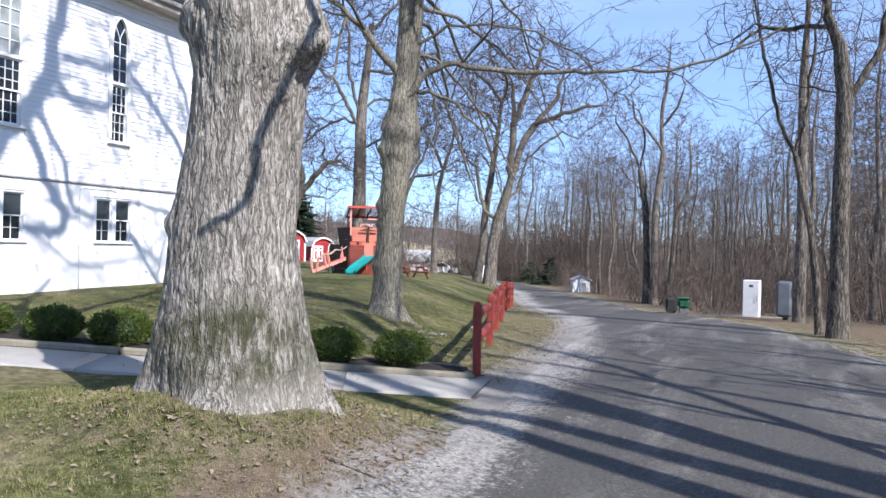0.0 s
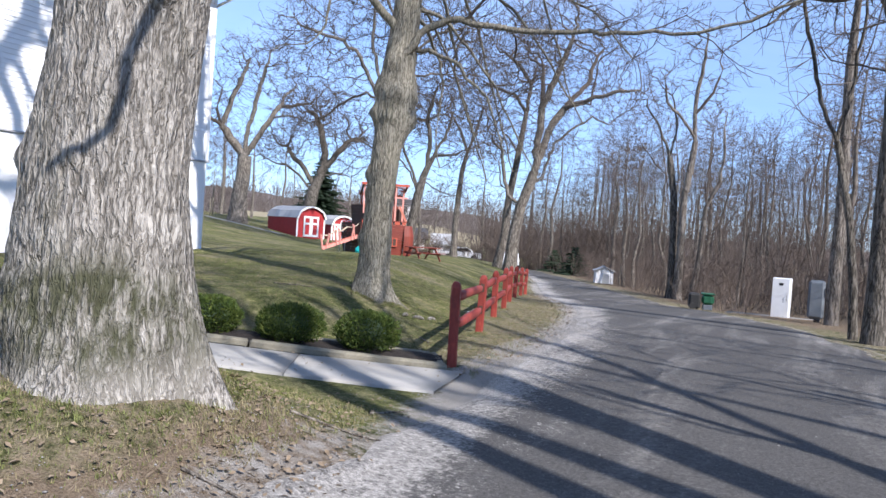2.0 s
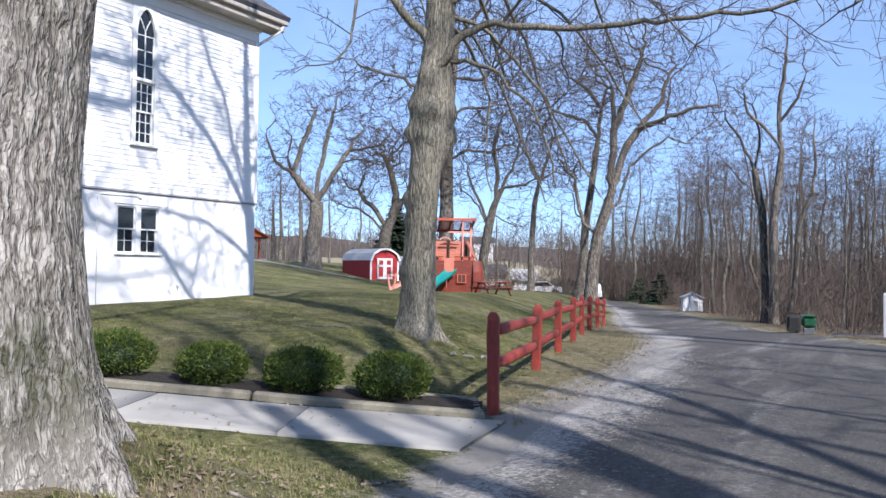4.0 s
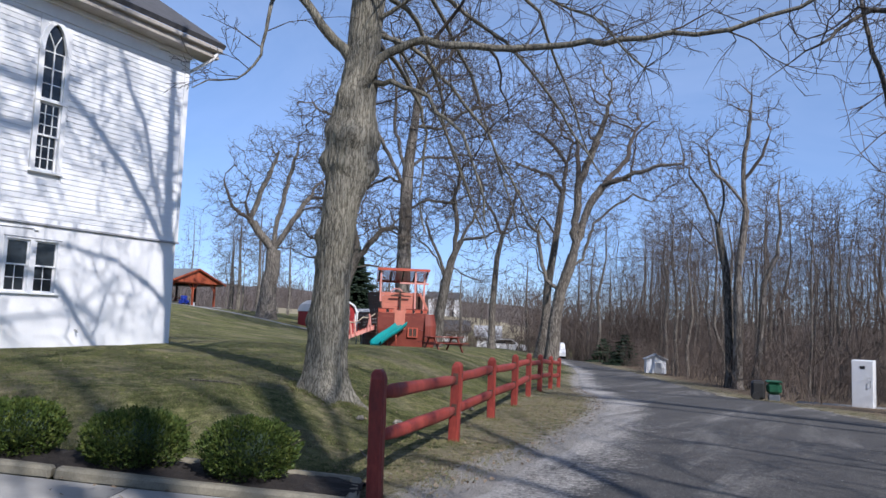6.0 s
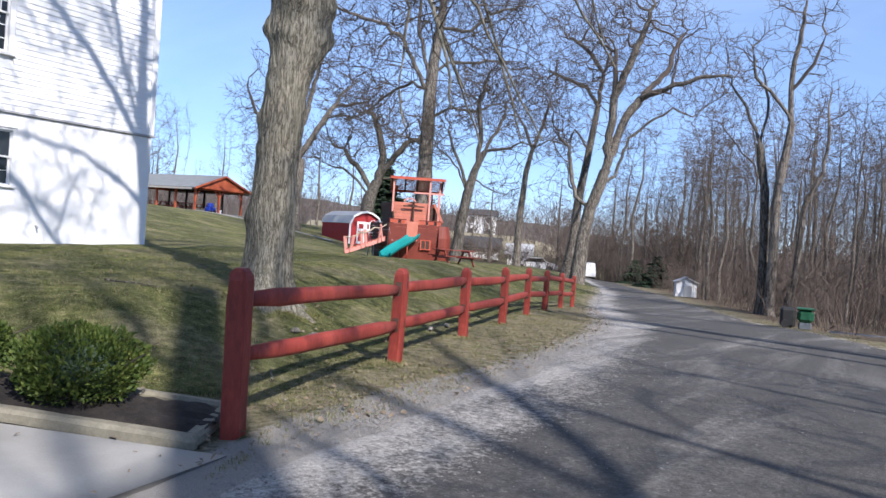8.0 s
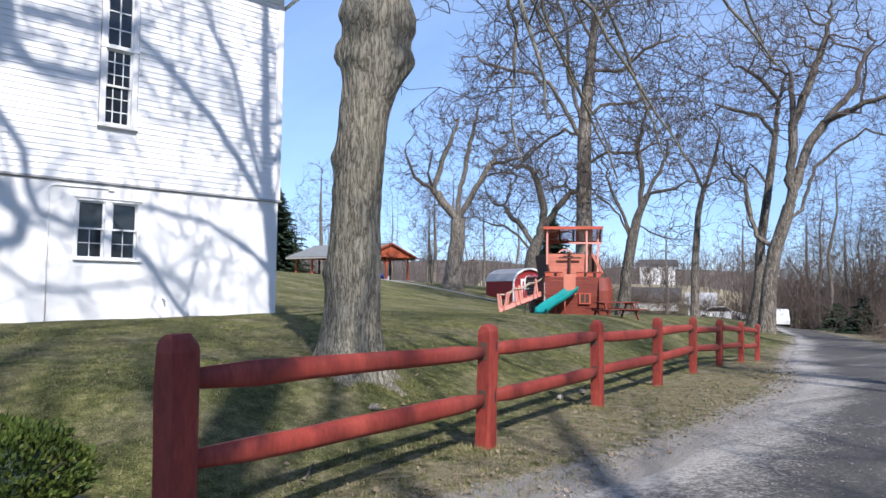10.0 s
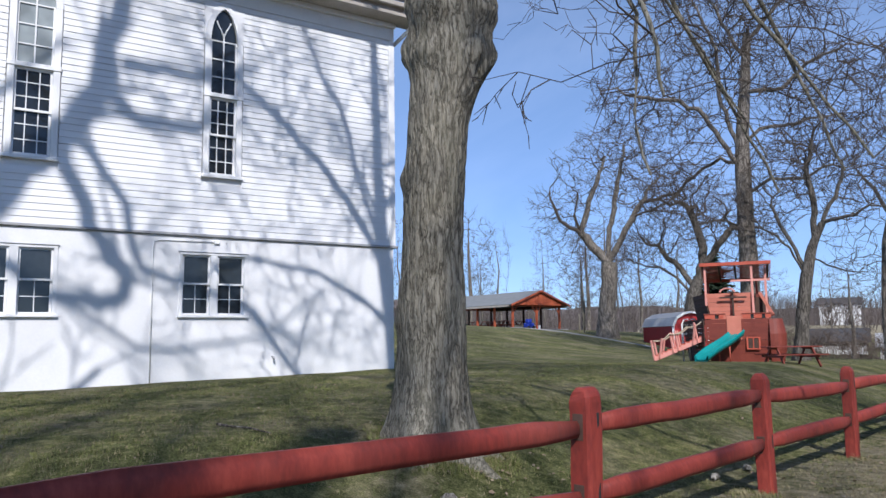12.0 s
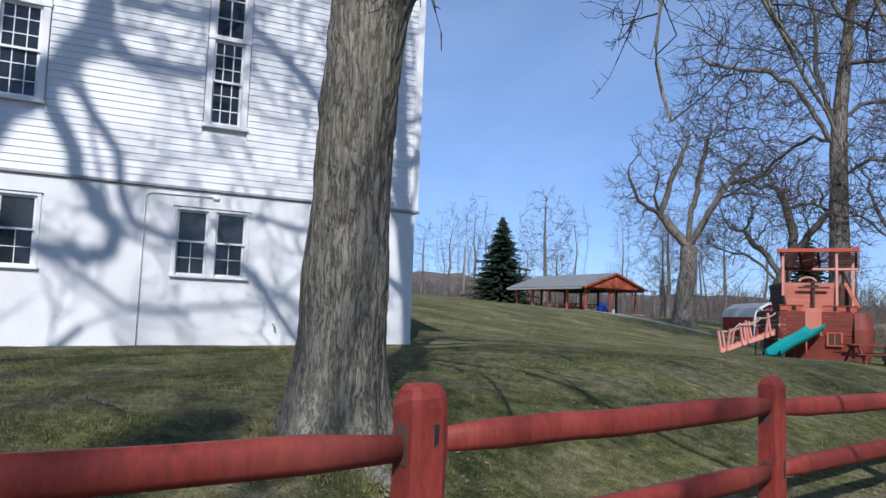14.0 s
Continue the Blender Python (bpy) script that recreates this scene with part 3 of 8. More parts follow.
for k in range(4):
    timber_at("timber_edging", on_ground(walk_point(-0.2 + 2.3 * k + 0.012, 1.255), 0.035), on_ground(walk_point(-0.2 + 2.3 * (k + 1) - 0.012, 1.255), 0.035))
timber_at("timber_edging", on_ground(walk_point(-0.13, 1.325), 0.03), on_ground(walk_point(-0.06, 2.14), 0.025), 0.10, 0.09)
timber_at("timber_edging", on_ground(walk_point(-0.04, 2.2), 0.02), on_ground(walk_point(1.5, 2.2), 0.02), 0.10, 0.07)

# ---- white church ----
CH_X, CH_Y = -13.48, 16.75
CH_BACK = -3.5
CH_DEEP = 10.5
BAND_Z, EAVE_Z = 3.0, 7.42
WIN_TALL = [(13.335, 0.47), (10.41, 0.53), (7.45, 0.50), (4.5, 0.50)]
WIN_LOW = [(13.235, 1.13), (10.26, 1.16), (6.6, 1.14)]


def strip_wall(name, lo, hi, openings, z0, z1, thick, material, axis_fixed, along_y=True):
    """A wall panel of real thickness with rectangular holes, built of butted blocks."""
    bm = bmesh.new()
    ys = sorted({lo, hi, *[v for o in openings for v in o[:2]]})
    for a, b in zip(ys, ys[1:]):
        mid = (a + b) / 2
        holes = sorted([(o[2], o[3]) for o in openings if o[0] <= mid <= o[1]])
        z = z0
        for h0, h1 in holes + [(z1, z1)]:
            if h0 - z > 1e-4:
                box(bm, axis_fixed - thick, axis_fixed, a, b, z, h0)
            z = h1
    bmesh.ops.remove_doubles(bm, verts=bm.verts, dist=1e-4)
    return bm


church = tagged(empty("church", (CH_X, CH_Y, 0)), "white clapboard church over a painted masonry basement", "church")


def in_church(bm):
    bmesh.ops.translate(bm, verts=bm.verts, vec=(-CH_X, -CH_Y, 0))
    return bm


low_open = [(c - w / 2, c + w / 2, 1.64, 2.68) for c, w in WIN_LOW]
tall_open = [(c - w / 2 - 0.05, c + w / 2 + 0.05, 4.04, 7.0) for c, w in WIN_TALL]
basement = part("basement_wall", in_church(strip_wall("basement_wall", CH_BACK, CH_Y - 0.03, low_open, -0.6, BAND_Z - 0.05, 0.3, MAT["white_wall"], CH_X)), MAT["white_wall"], church, "white-painted masonry basement wall")
core = in_church(strip_wall("upper_wall", CH_BACK, CH_Y - 0.05, tall_open, BAND_Z, EAVE_Z, 0.25, MAT["trim"], CH_X - 0.03))
part("upper_wall", core, MAT["trim"], church)
end = bmesh.new()
box(end, CH_X - CH_DEEP, CH_X - 0.3, CH_Y - 0.33, CH_Y - 0.03, -0.6, BAND_Z - 0.05)
part("basement_end_wall", in_church(end), MAT["white_wall"], church)
end = bmesh.new()
box(end, CH_X - CH_DEEP, CH_X - 0.28, CH_Y - 0.3, CH_Y - 0.05, BAND_Z, EAVE_Z)
part("end_wall", in_church(end), MAT["trim"], church)
end = bmesh.new()
box(end, CH_X - CH_DEEP, CH_X - 0.3, CH_BACK - 0.0, CH_BACK + 0.3, -0.6, EAVE_Z)
part("rear_end_wall", in_church(end), MAT["siding"], church)
end = bmesh.new()
box(end, CH_X - CH_DEEP - 0.3, CH_X - CH_DEEP, CH_BACK, CH_Y - 0.05, -0.6, EAVE_Z)
part("rear_wall", in_church(end), MAT["siding"], church)
# gable triangle at the end
RIDGE_Z = EAVE_Z + 3.6
for yy in (CH_Y - 0.05, CH_BACK + 0.2):
    bm = bmesh.new()
    tri = [(CH_X - CH_DEEP, EAVE_Z), (CH_X - 0.02, EAVE_Z), (CH_X - CH_DEEP / 2, RIDGE_Z)]
    f = [bm.verts.new((x, yy, z)) for x, z in tri]
    g = [bm.verts.new((x, yy - 0.2, z)) for x, z in tri]
    bm.faces.new(f), bm.faces.new(g[::-1])
    for i in range(3):
        bm.faces.new((f[i], g[i], g[(i + 1) % 3], f[(i + 1) % 3]))
    bmesh.ops.recalc_face_normals(bm, faces=bm.faces)
    part("gable", in_church(bm), MAT["siding"], church)
# roof slopes
for side in (1, -1):
    cx = CH_X - CH_DEEP / 2
    half = CH_DEEP / 2 + 0.55
    e = Vector((cx + side * half, 0, EAVE_Z + 0.42 - 0.1))
    r = Vector((cx, 0, RIDGE_Z + 0.42))
    bm = bmesh.new()
    n = Vector((r.z - e.z, 0, -(r.x - e.x))).normalized() * 0.12
    if n.z < 0:
        n = -n
    prof = [e, r, r + n, e + n]
    f = [bm.verts.new((p.x, CH_Y + 0.55, p.z)) for p in prof]
    g = [bm.verts.new((p.x, CH_BACK - 0.5, p.z)) for p in prof]
    bm.faces.new(f), bm.faces.new(g[::-1])
    for i in range(4):
        bm.faces.new((f[i], g[i], g[(i + 1) % 4], f[(i + 1) % 4]))
    bmesh.ops.recalc_face_normals(bm, faces=bm.faces)
    part("roof", in_church(bm), MAT["roof_shingle"], church, "dark grey shingle roof")
# cornice: frieze, soffit, fascia, gutter with brackets' shadow line
for name, x0, x1, z0, z1, mat in (("frieze", -0.012, 0.035, EAVE_Z - 0.28, EAVE_Z - 0.04, "trim"), ("bed_moulding", -0.01, 0.12, EAVE_Z - 0.04, EAVE_Z + 0.05, "trim"),
                                  ("soffit", -0.02, 0.50, EAVE_Z + 0.05, EAVE_Z + 0.11, "eave"), ("fascia", 0.44, 0.48, EAVE_Z + 0.11, EAVE_Z + 0.30, "eave")):
    part(name, in_church(boxed(CH_X + x0, CH_X + x1, CH_BACK, CH_Y + (0.45 if x1 > 0.2 else 0.0), z0, z1, 0.006)), MAT[mat], church)
gut = bmesh.new()
box(gut, CH_X + 0.481, CH_X + 0.58, CH_BACK, CH_Y + 0.5, EAVE_Z + 0.20, EAVE_Z + 0.31, 0.02)
part("gutter", in_church(gut), MAT["eave"], church, "weathered brown eaves gutter")
part("downspout", in_church(rod([(CH_X + 0.5, CH_Y + 0.38, EAVE_Z + 0.2), (CH_X + 0.46, CH_Y + 0.30, EAVE_Z + 0.02), (CH_X + 0.2, CH_Y + 0.16, EAVE_Z - 0.16), (CH_X - 0.12, CH_Y + 0.06, EAVE_Z - 0.32)], 0.04, 8)), MAT["trim"], church)
# band course between masonry and boards
part("band_course", in_church(boxed(CH_X - 0.05, CH_X + 0.045, CH_BACK, CH_Y + 0.045, BAND_Z - 0.045, BAND_Z + 0.002, 0.008)), MAT["band"], church, "grey drip board between basement and boards")
part("band_course", in_church(boxed(CH_X - CH_DEEP, CH_X - 0.05, CH_Y - 0.05, CH_Y + 0.045, BAND_Z - 0.045, BAND_Z + 0.002, 0.008)), MAT["band"], church)
part("corner_board", in_church(boxed(CH_X - 0.02, CH_X + 0.022, CH_Y - 0.12, CH_Y + 0.014, BAND_Z + 0.005, EAVE_Z - 0.28, 0.004)), MAT["trim"], church)
part("corner_board", in_church(boxed(CH_X - 0.14, CH_X - 0.021, CH_Y - 0.03, CH_Y + 0.014, BAND_Z + 0.005, EAVE_Z - 0.28, 0.004)), MAT["trim"], church)


def frame_box(holder, name, x0, x1, y0, y1, z0, z1, mat, bev=0.004):
    return part(name, in_church(boxed(x0, x1, y0, y1, z0, z1, bev)), MAT[mat], holder)


def sash(holder, x, y0, y1, z0, z1, cols, rows, glass, rail=0.035, bar=0.016, label=""):
    """One sash: frame, glazing bars and a pane behind them, as one part with the pane under it."""
    bm = bmesh.new()
    t = 0.035
    box(bm, x - t, x, y0, y0 + rail, z0, z1)
    box(bm, x - t, x, y1 - rail, y1, z0, z1)
    box(bm, x - t, x, y0 + rail, y1 - rail, z0, z0 + rail)
    box(bm, x - t, x, y0 + rail, y1 - rail, z1 - rail, z1)
    for i in range(1, cols):
        y = y0 + (y1 - y0) * i / cols
        box(bm, x - t + 0.006, x - 0.004, y - bar / 2, y + bar / 2, z0 + rail, z1 - rail)
    for i in range(1, rows):
        z = z0 + (z1 - z0) * i / rows
        box(bm, x - t + 0.007, x - 0.005, y0 + rail, y1 - rail, z - bar / 2, z + bar / 2)
    s = part("sash", in_church(bm), MAT["trim"], holder)
    pane = in_church(boxed(x - t * 0.75, x - t * 0.6, y0 + rail * 0.5, y1 - rail * 0.5, z0 + rail * 0.5, z1 - rail * 0.5))
    part("pane", pane, MAT[glass], s, label)
    return s


def lancet_points(y0, y1, z0, spring, apex, n=9):
    """Outline of a pointed arch: sill corners up the sides and over the point."""
    c = (y0 + y1) / 2
    right = [(y1, z0), (y1, spring)]
    for i in range(1, n):
        t = i / n
        right.append((c + (y1 - c) * math.cos(t * math.pi / 2) ** 0.85, spring + (apex - spring) * (0.35 * t + 0.65 * math.sin(t * math.pi / 2) * t ** 0.12)))
    right.append((c, apex))
    left = [(2 * c - y, z) for y, z in right[::-1][1:]]
    return right + left


def tall_window(c, w, glass_top):
    x = CH_X
    y0, y1 = c - w / 2, c + w / 2
    holder = part("window", in_church(boxed(x - 0.02, x + 0.05, y0 - 0.13, y1 + 0.13, 3.98, 4.04, 0.008)), MAT["trim"], church, "tall pointed window with white tracery")
    for a, b in ((y0 - 0.10, y0), (y1, y1 + 0.10)):
        frame_box(holder, "casing", x - 0.06, x + 0.035, a, b, 4.04, 6.42, "trim")
    # pointed head casing with a filled spandrel behind
    outer = lancet_points(y0 - 0.10, y1 + 0.10, 6.42, 6.43, 7.13)
    inner = lancet_points(y0, y1, 6.42, 6.43, 7.02)
    bm = bmesh.new()
    rows = []
    for xx in (x + 0.036, x - 0.07):
        rows.append(([bm.verts.new((xx, a, b)) for a, b in outer], [bm.verts.new((xx, a, b)) for a, b in inner]))
    n = len(outer)
    for i in range(n - 1):
        bm.faces.new((rows[0][0][i], rows[0][0][i + 1], rows[0][1][i + 1], rows[0][1][i]))
        bm.faces.new((rows[0][0][i], rows[1][0][i], rows[1][0][i + 1], rows[0][0][i + 1]))
        bm.faces.new((rows[0][1][i], rows[0][1][i + 1], rows[1][1][i + 1], rows[1][1][i]))
    bmesh.ops.recalc_face_normals(bm, faces=bm.faces)
    part("arch_casing", in_church(bm), MAT["trim"], holder)
    # lower double-hung sashes
    mid = 4.745
    sash(holder, x - 0.045, y0, y1, 4.05, mid + 0.02, 3, 3, "glass_dark")
    sash(holder, x - 0.008, y0, y1, mid - 0.018, 5.40, 3, 3, "glass_dark")
    frame_box(holder, "transom", x - 0.06, x + 0.05, y0 - 0.11, y1 + 0.11, 5.402, 5.475, "trim")
    # lancet light
    bm = bmesh.new()
    b = 0.022
    box(bm, x - 0.035, x - 0.005, c - b / 2, c + b / 2, 5.475, 6.58)
    for z in (5.78, 6.10, 6.43):
        box(bm, x - 0.034, x - 0.006, y0 + 0.02, c - b / 2, z - 0.01, z + 0.01)
        box(bm, x - 0.034, x - 0.006, c + b / 2, y1 - 0.02, z - 0.01, z + 0.01)
    box(bm, x - 0.036, x - 0.002, y0, y0 + 0.03, 5.475, 6.44)
    box(bm, x - 0.036, x - 0.002, y1 - 0.03, y1, 5.475, 6.44)
    for s in (-1, 1):
        pts = [(x - 0.02, c, 6.5), (x - 0.02, c + s * w * 0.10, 6.64), (x - 0.02, c + s * w * 0.21, 6.735), (x - 0.02, c + s * w * 0.27, 6.80)]
        m2 = rod(pts, 0.013, 5)
        me = mesh_of("tmp", m2)
        bm.from_mesh(me)
        bpy.data.meshes.remove(me)
    fr = part("tracery", in_church(bm), MAT["trim"], holder)
    bm = bmesh.new()
    shape = lancet_points(y0 + 0.004, y1 - 0.004, 5.47, 6.43, 7.015)
    f = bm.faces.new([bm.verts.new((x - 0.028, a, b2)) for a, b2 in shape])
    r = bmesh.ops.extrude_face_region(bm, geom=[f])
    bmesh.ops.translate(bm, vec=(-0.006, 0, 0), verts=[v for v in r["geom"] if isinstance(v, bmesh.types.BMVert)])
    bmesh.ops.recalc_face_normals(bm, faces=bm.faces)
    part("pane", in_church(bm), MAT[glass_top], fr)
    # black box stands for the unlit room; then the wall beside the point
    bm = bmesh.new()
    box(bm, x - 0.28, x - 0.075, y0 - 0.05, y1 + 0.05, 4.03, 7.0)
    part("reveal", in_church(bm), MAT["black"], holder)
    for s in (-1, 1):
        bm = bmesh.new()
        pts = [p for p in outer if (p[0] - c) * s >= -1e-6 and p[1] > 6.425]
        pts.sort(key=lambda p: p[1])
        edge_y = c + s * (w / 2 + 0.115)
        vs0 = [bm.verts.new((x - 0.02, a, b2)) for a, b2 in pts] + [bm.verts.new((x - 0.02, edge_y, 7.14)), bm.verts.new((x - 0.02, edge_y, 6.42))]
        f = bm.faces.new(vs0)
        r = bmesh.ops.extrude_face_region(bm, geom=[f])
        bmesh.ops.translate(bm, vec=(0.034, 0, 0), verts=[v for v in r["geom"] if isinstance(v, bmesh.types.BMVert)])
        bmesh.ops.recalc_face_normals(bm, faces=bm.faces)
        part("spandrel", in_church(bm), MAT["siding"], holder)


for (c, w), g in zip(WIN_TALL, ("glass_dark", "glass_pale", "glass_dark", "glass_dark")):
    tall_window(c, w, g)


def low_window(c, w, lower):
    x = CH_X
    y0, y1 = c - w / 2, c + w / 2
    holder = part("window", in_church(boxed(x - 0.03, x + 0.055, y0 - 0.03, y1 + 0.03, 1.60, 1.645, 0.006)), MAT["trim"], church, "paired basement window in a white frame")
    for a, b in ((y0 - 0.012, y0 + 0.045), (y1 - 0.045, y1 + 0.012), (c - 0.062, c + 0.062)):
        frame_box(holder, "jamb", x - 0.09, x + 0.014, a, b, 1.645, 2.645, "trim")
    frame_box(holder, "head", x - 0.09, x + 0.016, y0 - 0.012, y1 + 0.012, 2.645, 2.685, "trim")
    frame_box(holder, "drip_cap", x - 0.01, x + 0.03, y0 - 0.03, y1 + 0.03, 2.687, 2.70, "band")
    for a, b in ((y0 + 0.046, c - 0.063), (c + 0.063, y1 - 0.046)):
        sash(holder, x - 0.06, a, b, 1.647, 2.18, 2, 2, "glass_dark", 0.03, 0.012)
        sash(holder, x - 0.024, a, b, 2.15, 2.643, 1, 1, "glass_shade", 0.03, 0.012)
    # black box behind the sashes stands for the unlit room
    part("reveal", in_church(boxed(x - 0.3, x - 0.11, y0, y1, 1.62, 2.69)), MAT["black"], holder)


for c, w in WIN_LOW:
    low_window(c, w, "glass_dark")

part("conduit", in_church(rod([(CH_X + 0.011, 12.235, 0.40), (CH_X + 0.011, 12.235, 2.78), (CH_X + 0.011, 12.26, 2.84), (CH_X + 0.011, 12.32, 2.865), (CH_X + 0.011, 13.22, 2.875)], 0.011, 6)), MAT["trim"], church, "white-painted conduit")
part("junction_box", in_church(boxed(CH_X, CH_X + 0.04, 13.22, 13.31, 2.845, 2.905, 0.004)), MAT["trim"], church)
part("hose_tap", in_church(rod([(CH_X - 0.01, 14.28, 0.93), (CH_X + 0.07, 14.28, 0.93), (CH_X + 0.09, 14.28, 0.88)], 0.018, 6)), MAT["band"], church, "small dark hose tap")


def build_clapboards():
    """Lapped boards, each one a piece; they stop at the window casings."""
    expo = 0.1065
    unit = bmesh.new()
    # wedge section: thin at the top, thick at the butt
    sec = [(0.0, 0.0), (0.017, 0.0), (0.004, 0.122), (0.0, 0.122)]
    a = [unit.verts.new((x, 0, z)) for x, z in sec]
    b = [unit.verts.new((x, 1, z)) for x, z in sec]
    unit.faces.new(a), unit.faces.new(b[::-1])
    for i in range(4):
        unit.faces.new((a[i], b[i], b[(i + 1) % 4], a[(i + 1) % 4]))
    bmesh.ops.recalc_face_normals(unit, faces=unit.faces)
    me = mesh_of("clapboard", unit)
    me.materials.append(MAT["siding"])
    rng = random.Random(3)
    n = int((EAVE_Z - 0.28 - BAND_Z) / expo) + 1
    for i in range(n):
        z = BAND_Z + 0.004 + i * expo
        cuts = [(CH_BACK, CH_BACK)]
        for c, w in sorted(WIN_TALL):
            if 3.95 < z + expo and z < 7.13:
                cuts.append((c - w / 2 - 0.115, c + w / 2 + 0.115))
        cuts.append((CH_Y - 0.121, CH_Y))
        for (_, s0), (s1, _) in zip(cuts, cuts[1:]):
            joints = [s0] + [v for v in [s0 + rng.uniform(1.8, 3.6)] if s1 - v > 1.2] + [s1]
            for p, q in zip(joints, joints[1:]):
                ob = new("clapboard", me)
                ob.parent = church
                ob.matrix_basis = Matrix.Translation((-0.003, p - CH_Y, z)) @ Matrix.Diagonal((1, q - p - 0.002, 1, 1))
        ob = new("clapboard", me)
        ob.parent = church
        ob.matrix_basis = Matrix.Translation((-0.141, -0.048, z)) @ Matrix.Rotation(math.pi / 2, 4, "Z") @ Matrix.Diagonal((1, CH_DEEP - 0.15, 1, 1))

# ---- trees ----


def tubes_to_mesh(name, tubes, material):
    """tubes: (points, radii, sides) lists. One mesh of all of them."""
    V, F, base = [], [], 0
    groups = {}
    for pts, rad, k in tubes:
        groups.setdefault((len(pts), k), []).append((pts, rad))
    for (n, k), items in groups.items():
        P = np.array([[tuple(p) for p in it[0]] for it in items], dtype=np.float64)
        R = np.array([it[1] for it in items], dtype=np.float64)
        D = np.empty_like(P)
        D[:, 1:-1] = P[:, 2:] - P[:, :-2]
        D[:, 0] = P[:, 1] - P[:, 0]
        D[:, -1] = P[:, -1] - P[:, -2]
        D /= np.linalg.norm(D, axis=2, keepdims=True) + 1e-9
        ref = np.where(np.abs(D[:, :1, 2:3]) > 0.9, np.array([1.0, 0, 0]), np.array([0, 0, 1.0]))
        A = np.cross(D, np.broadcast_to(ref, D.shape))
        A /= np.linalg.norm(A, axis=2, keepdims=True) + 1e-9
        B = np.cross(D, A)
        w = 2 * np.pi * np.arange(k) / k
        ring = P[:, :, None, :] + R[:, :, None, None] * (A[:, :, None, :] * np.cos(w)[None, None, :, None] + B[:, :, None, :] * np.sin(w)[None, None, :, None])
        m = len(items)
        V.append(ring.reshape(-1, 3))
        idx = base + np.arange(m * n * k).reshape(m, n, k)
        nxt = np.roll(idx, -1, axis=2)
        F.append(np.stack((idx[:, :-1], nxt[:, :-1], nxt[:, 1:], idx[:, 1:]), -1).reshape(-1, 4))
        base += m * n * k
    return raw_mesh(name, np.concatenate(V), np.concatenate(F), material, True)


SIDES = (10, 8, 5, 4, 3, 3, 3)


class Habit:
    """How a kind of tree branches."""

    def __init__(self, kids=(7, 6, 5, 4), ratio=(0.62, 0.55, 0.5, 0.45), angle=(50, 48, 45, 42), wiggle=0.22, rise=0.10, seg=(0.9, 0.7, 0.5, 0.4, 0.35), tip=0.008, start=0.3, thick=0.58, fine=False):
        self.kids, self.ratio, self.angle, self.wiggle, self.rise, self.seg, self.tip, self.start, self.thick, self.fine = kids, ratio, angle, wiggle, rise, seg, tip, start, thick, fine


def limb_path(rng, p, d, length, r0, r1, seg, wiggle, rise):
    n = max(1, min(14, int(length / seg)))
    step = length / n
    pts, rad = [p.copy()], [r0]
    d = d.normalized()
    for i in range(n):
        d = d + Vector((rng.gauss(0, 1), rng.gauss(0, 1), rng.gauss(0, 1))) * wiggle + Vector((0, 0, rise))
        d.normalize()
        p = p + d * step
        pts.append(p.copy())
        t = (i + 1) / n
        rad.append(r0 + (r1 - r0) * t ** 0.85)
    return pts, rad


def side_dir(rng, d, degrees_off):
    a = d.orthogonal().normalized()
    a = Matrix.Rotation(rng.uniform(0, 2 * math.pi), 3, d) @ a
    w = radians(degrees_off)
    return (d * math.cos(w) + a * math.sin(w)).normalized()


def ramify(rng, out, pts, rad, level, h, length):
    """Give a limb its side branches, down to the twigs."""
    if level > len(h.kids):
        return
    k = h.kids[level - 1]
    if k <= 0:
        return
    n = len(pts) - 1
    count = max(1, int(round(k * rng.uniform(0.75, 1.25))))
    for j in range(count):
        t = h.start + (1 - h.start) * (j + rng.uniform(0.1, 0.9)) / count
        if j == count - 1:
            t = 1.0
        f = t * n
        i = min(n - 1, int(f))
        q = pts[i].lerp(pts[i + 1], f - i)
        r = rad[i] + (rad[i + 1] - rad[i]) * (f - i)
        d = (pts[i + 1] - pts[i]).normalized()
        off = h.angle[level - 1] * rng.uniform(0.4, 1.35) * (0.5 if t == 1.0 else 1)
        nd = side_dir(rng, d, off)
        if level <= 2 and nd.z < -0.25:
            nd.z *= -0.4
            nd.normalize()
        L = length * h.ratio[level - 1] * rng.uniform(0.65, 1.2) * (1.15 - 0.5 * t)
        nr = max(h.tip, r * h.thick * rng.uniform(0.75, 1.1))
        end_r = max(h.tip * 0.55, nr * (0.35 if level < len(h.kids) else 0.3))
        seg = h.seg[min(level, len(h.seg) - 1)]
        if level == len(h.kids) and not h.fine:
            seg = 9.0
        p2, r2 = limb_path(rng, q, nd, L, nr, end_r, seg, h.wiggle * (1 + 0.12 * level), h.rise)
        out.setdefault(level, []).append((p2, r2, SIDES[min(level, 6)]))
        ramify(rng, out, p2, r2, level + 1, h, L)


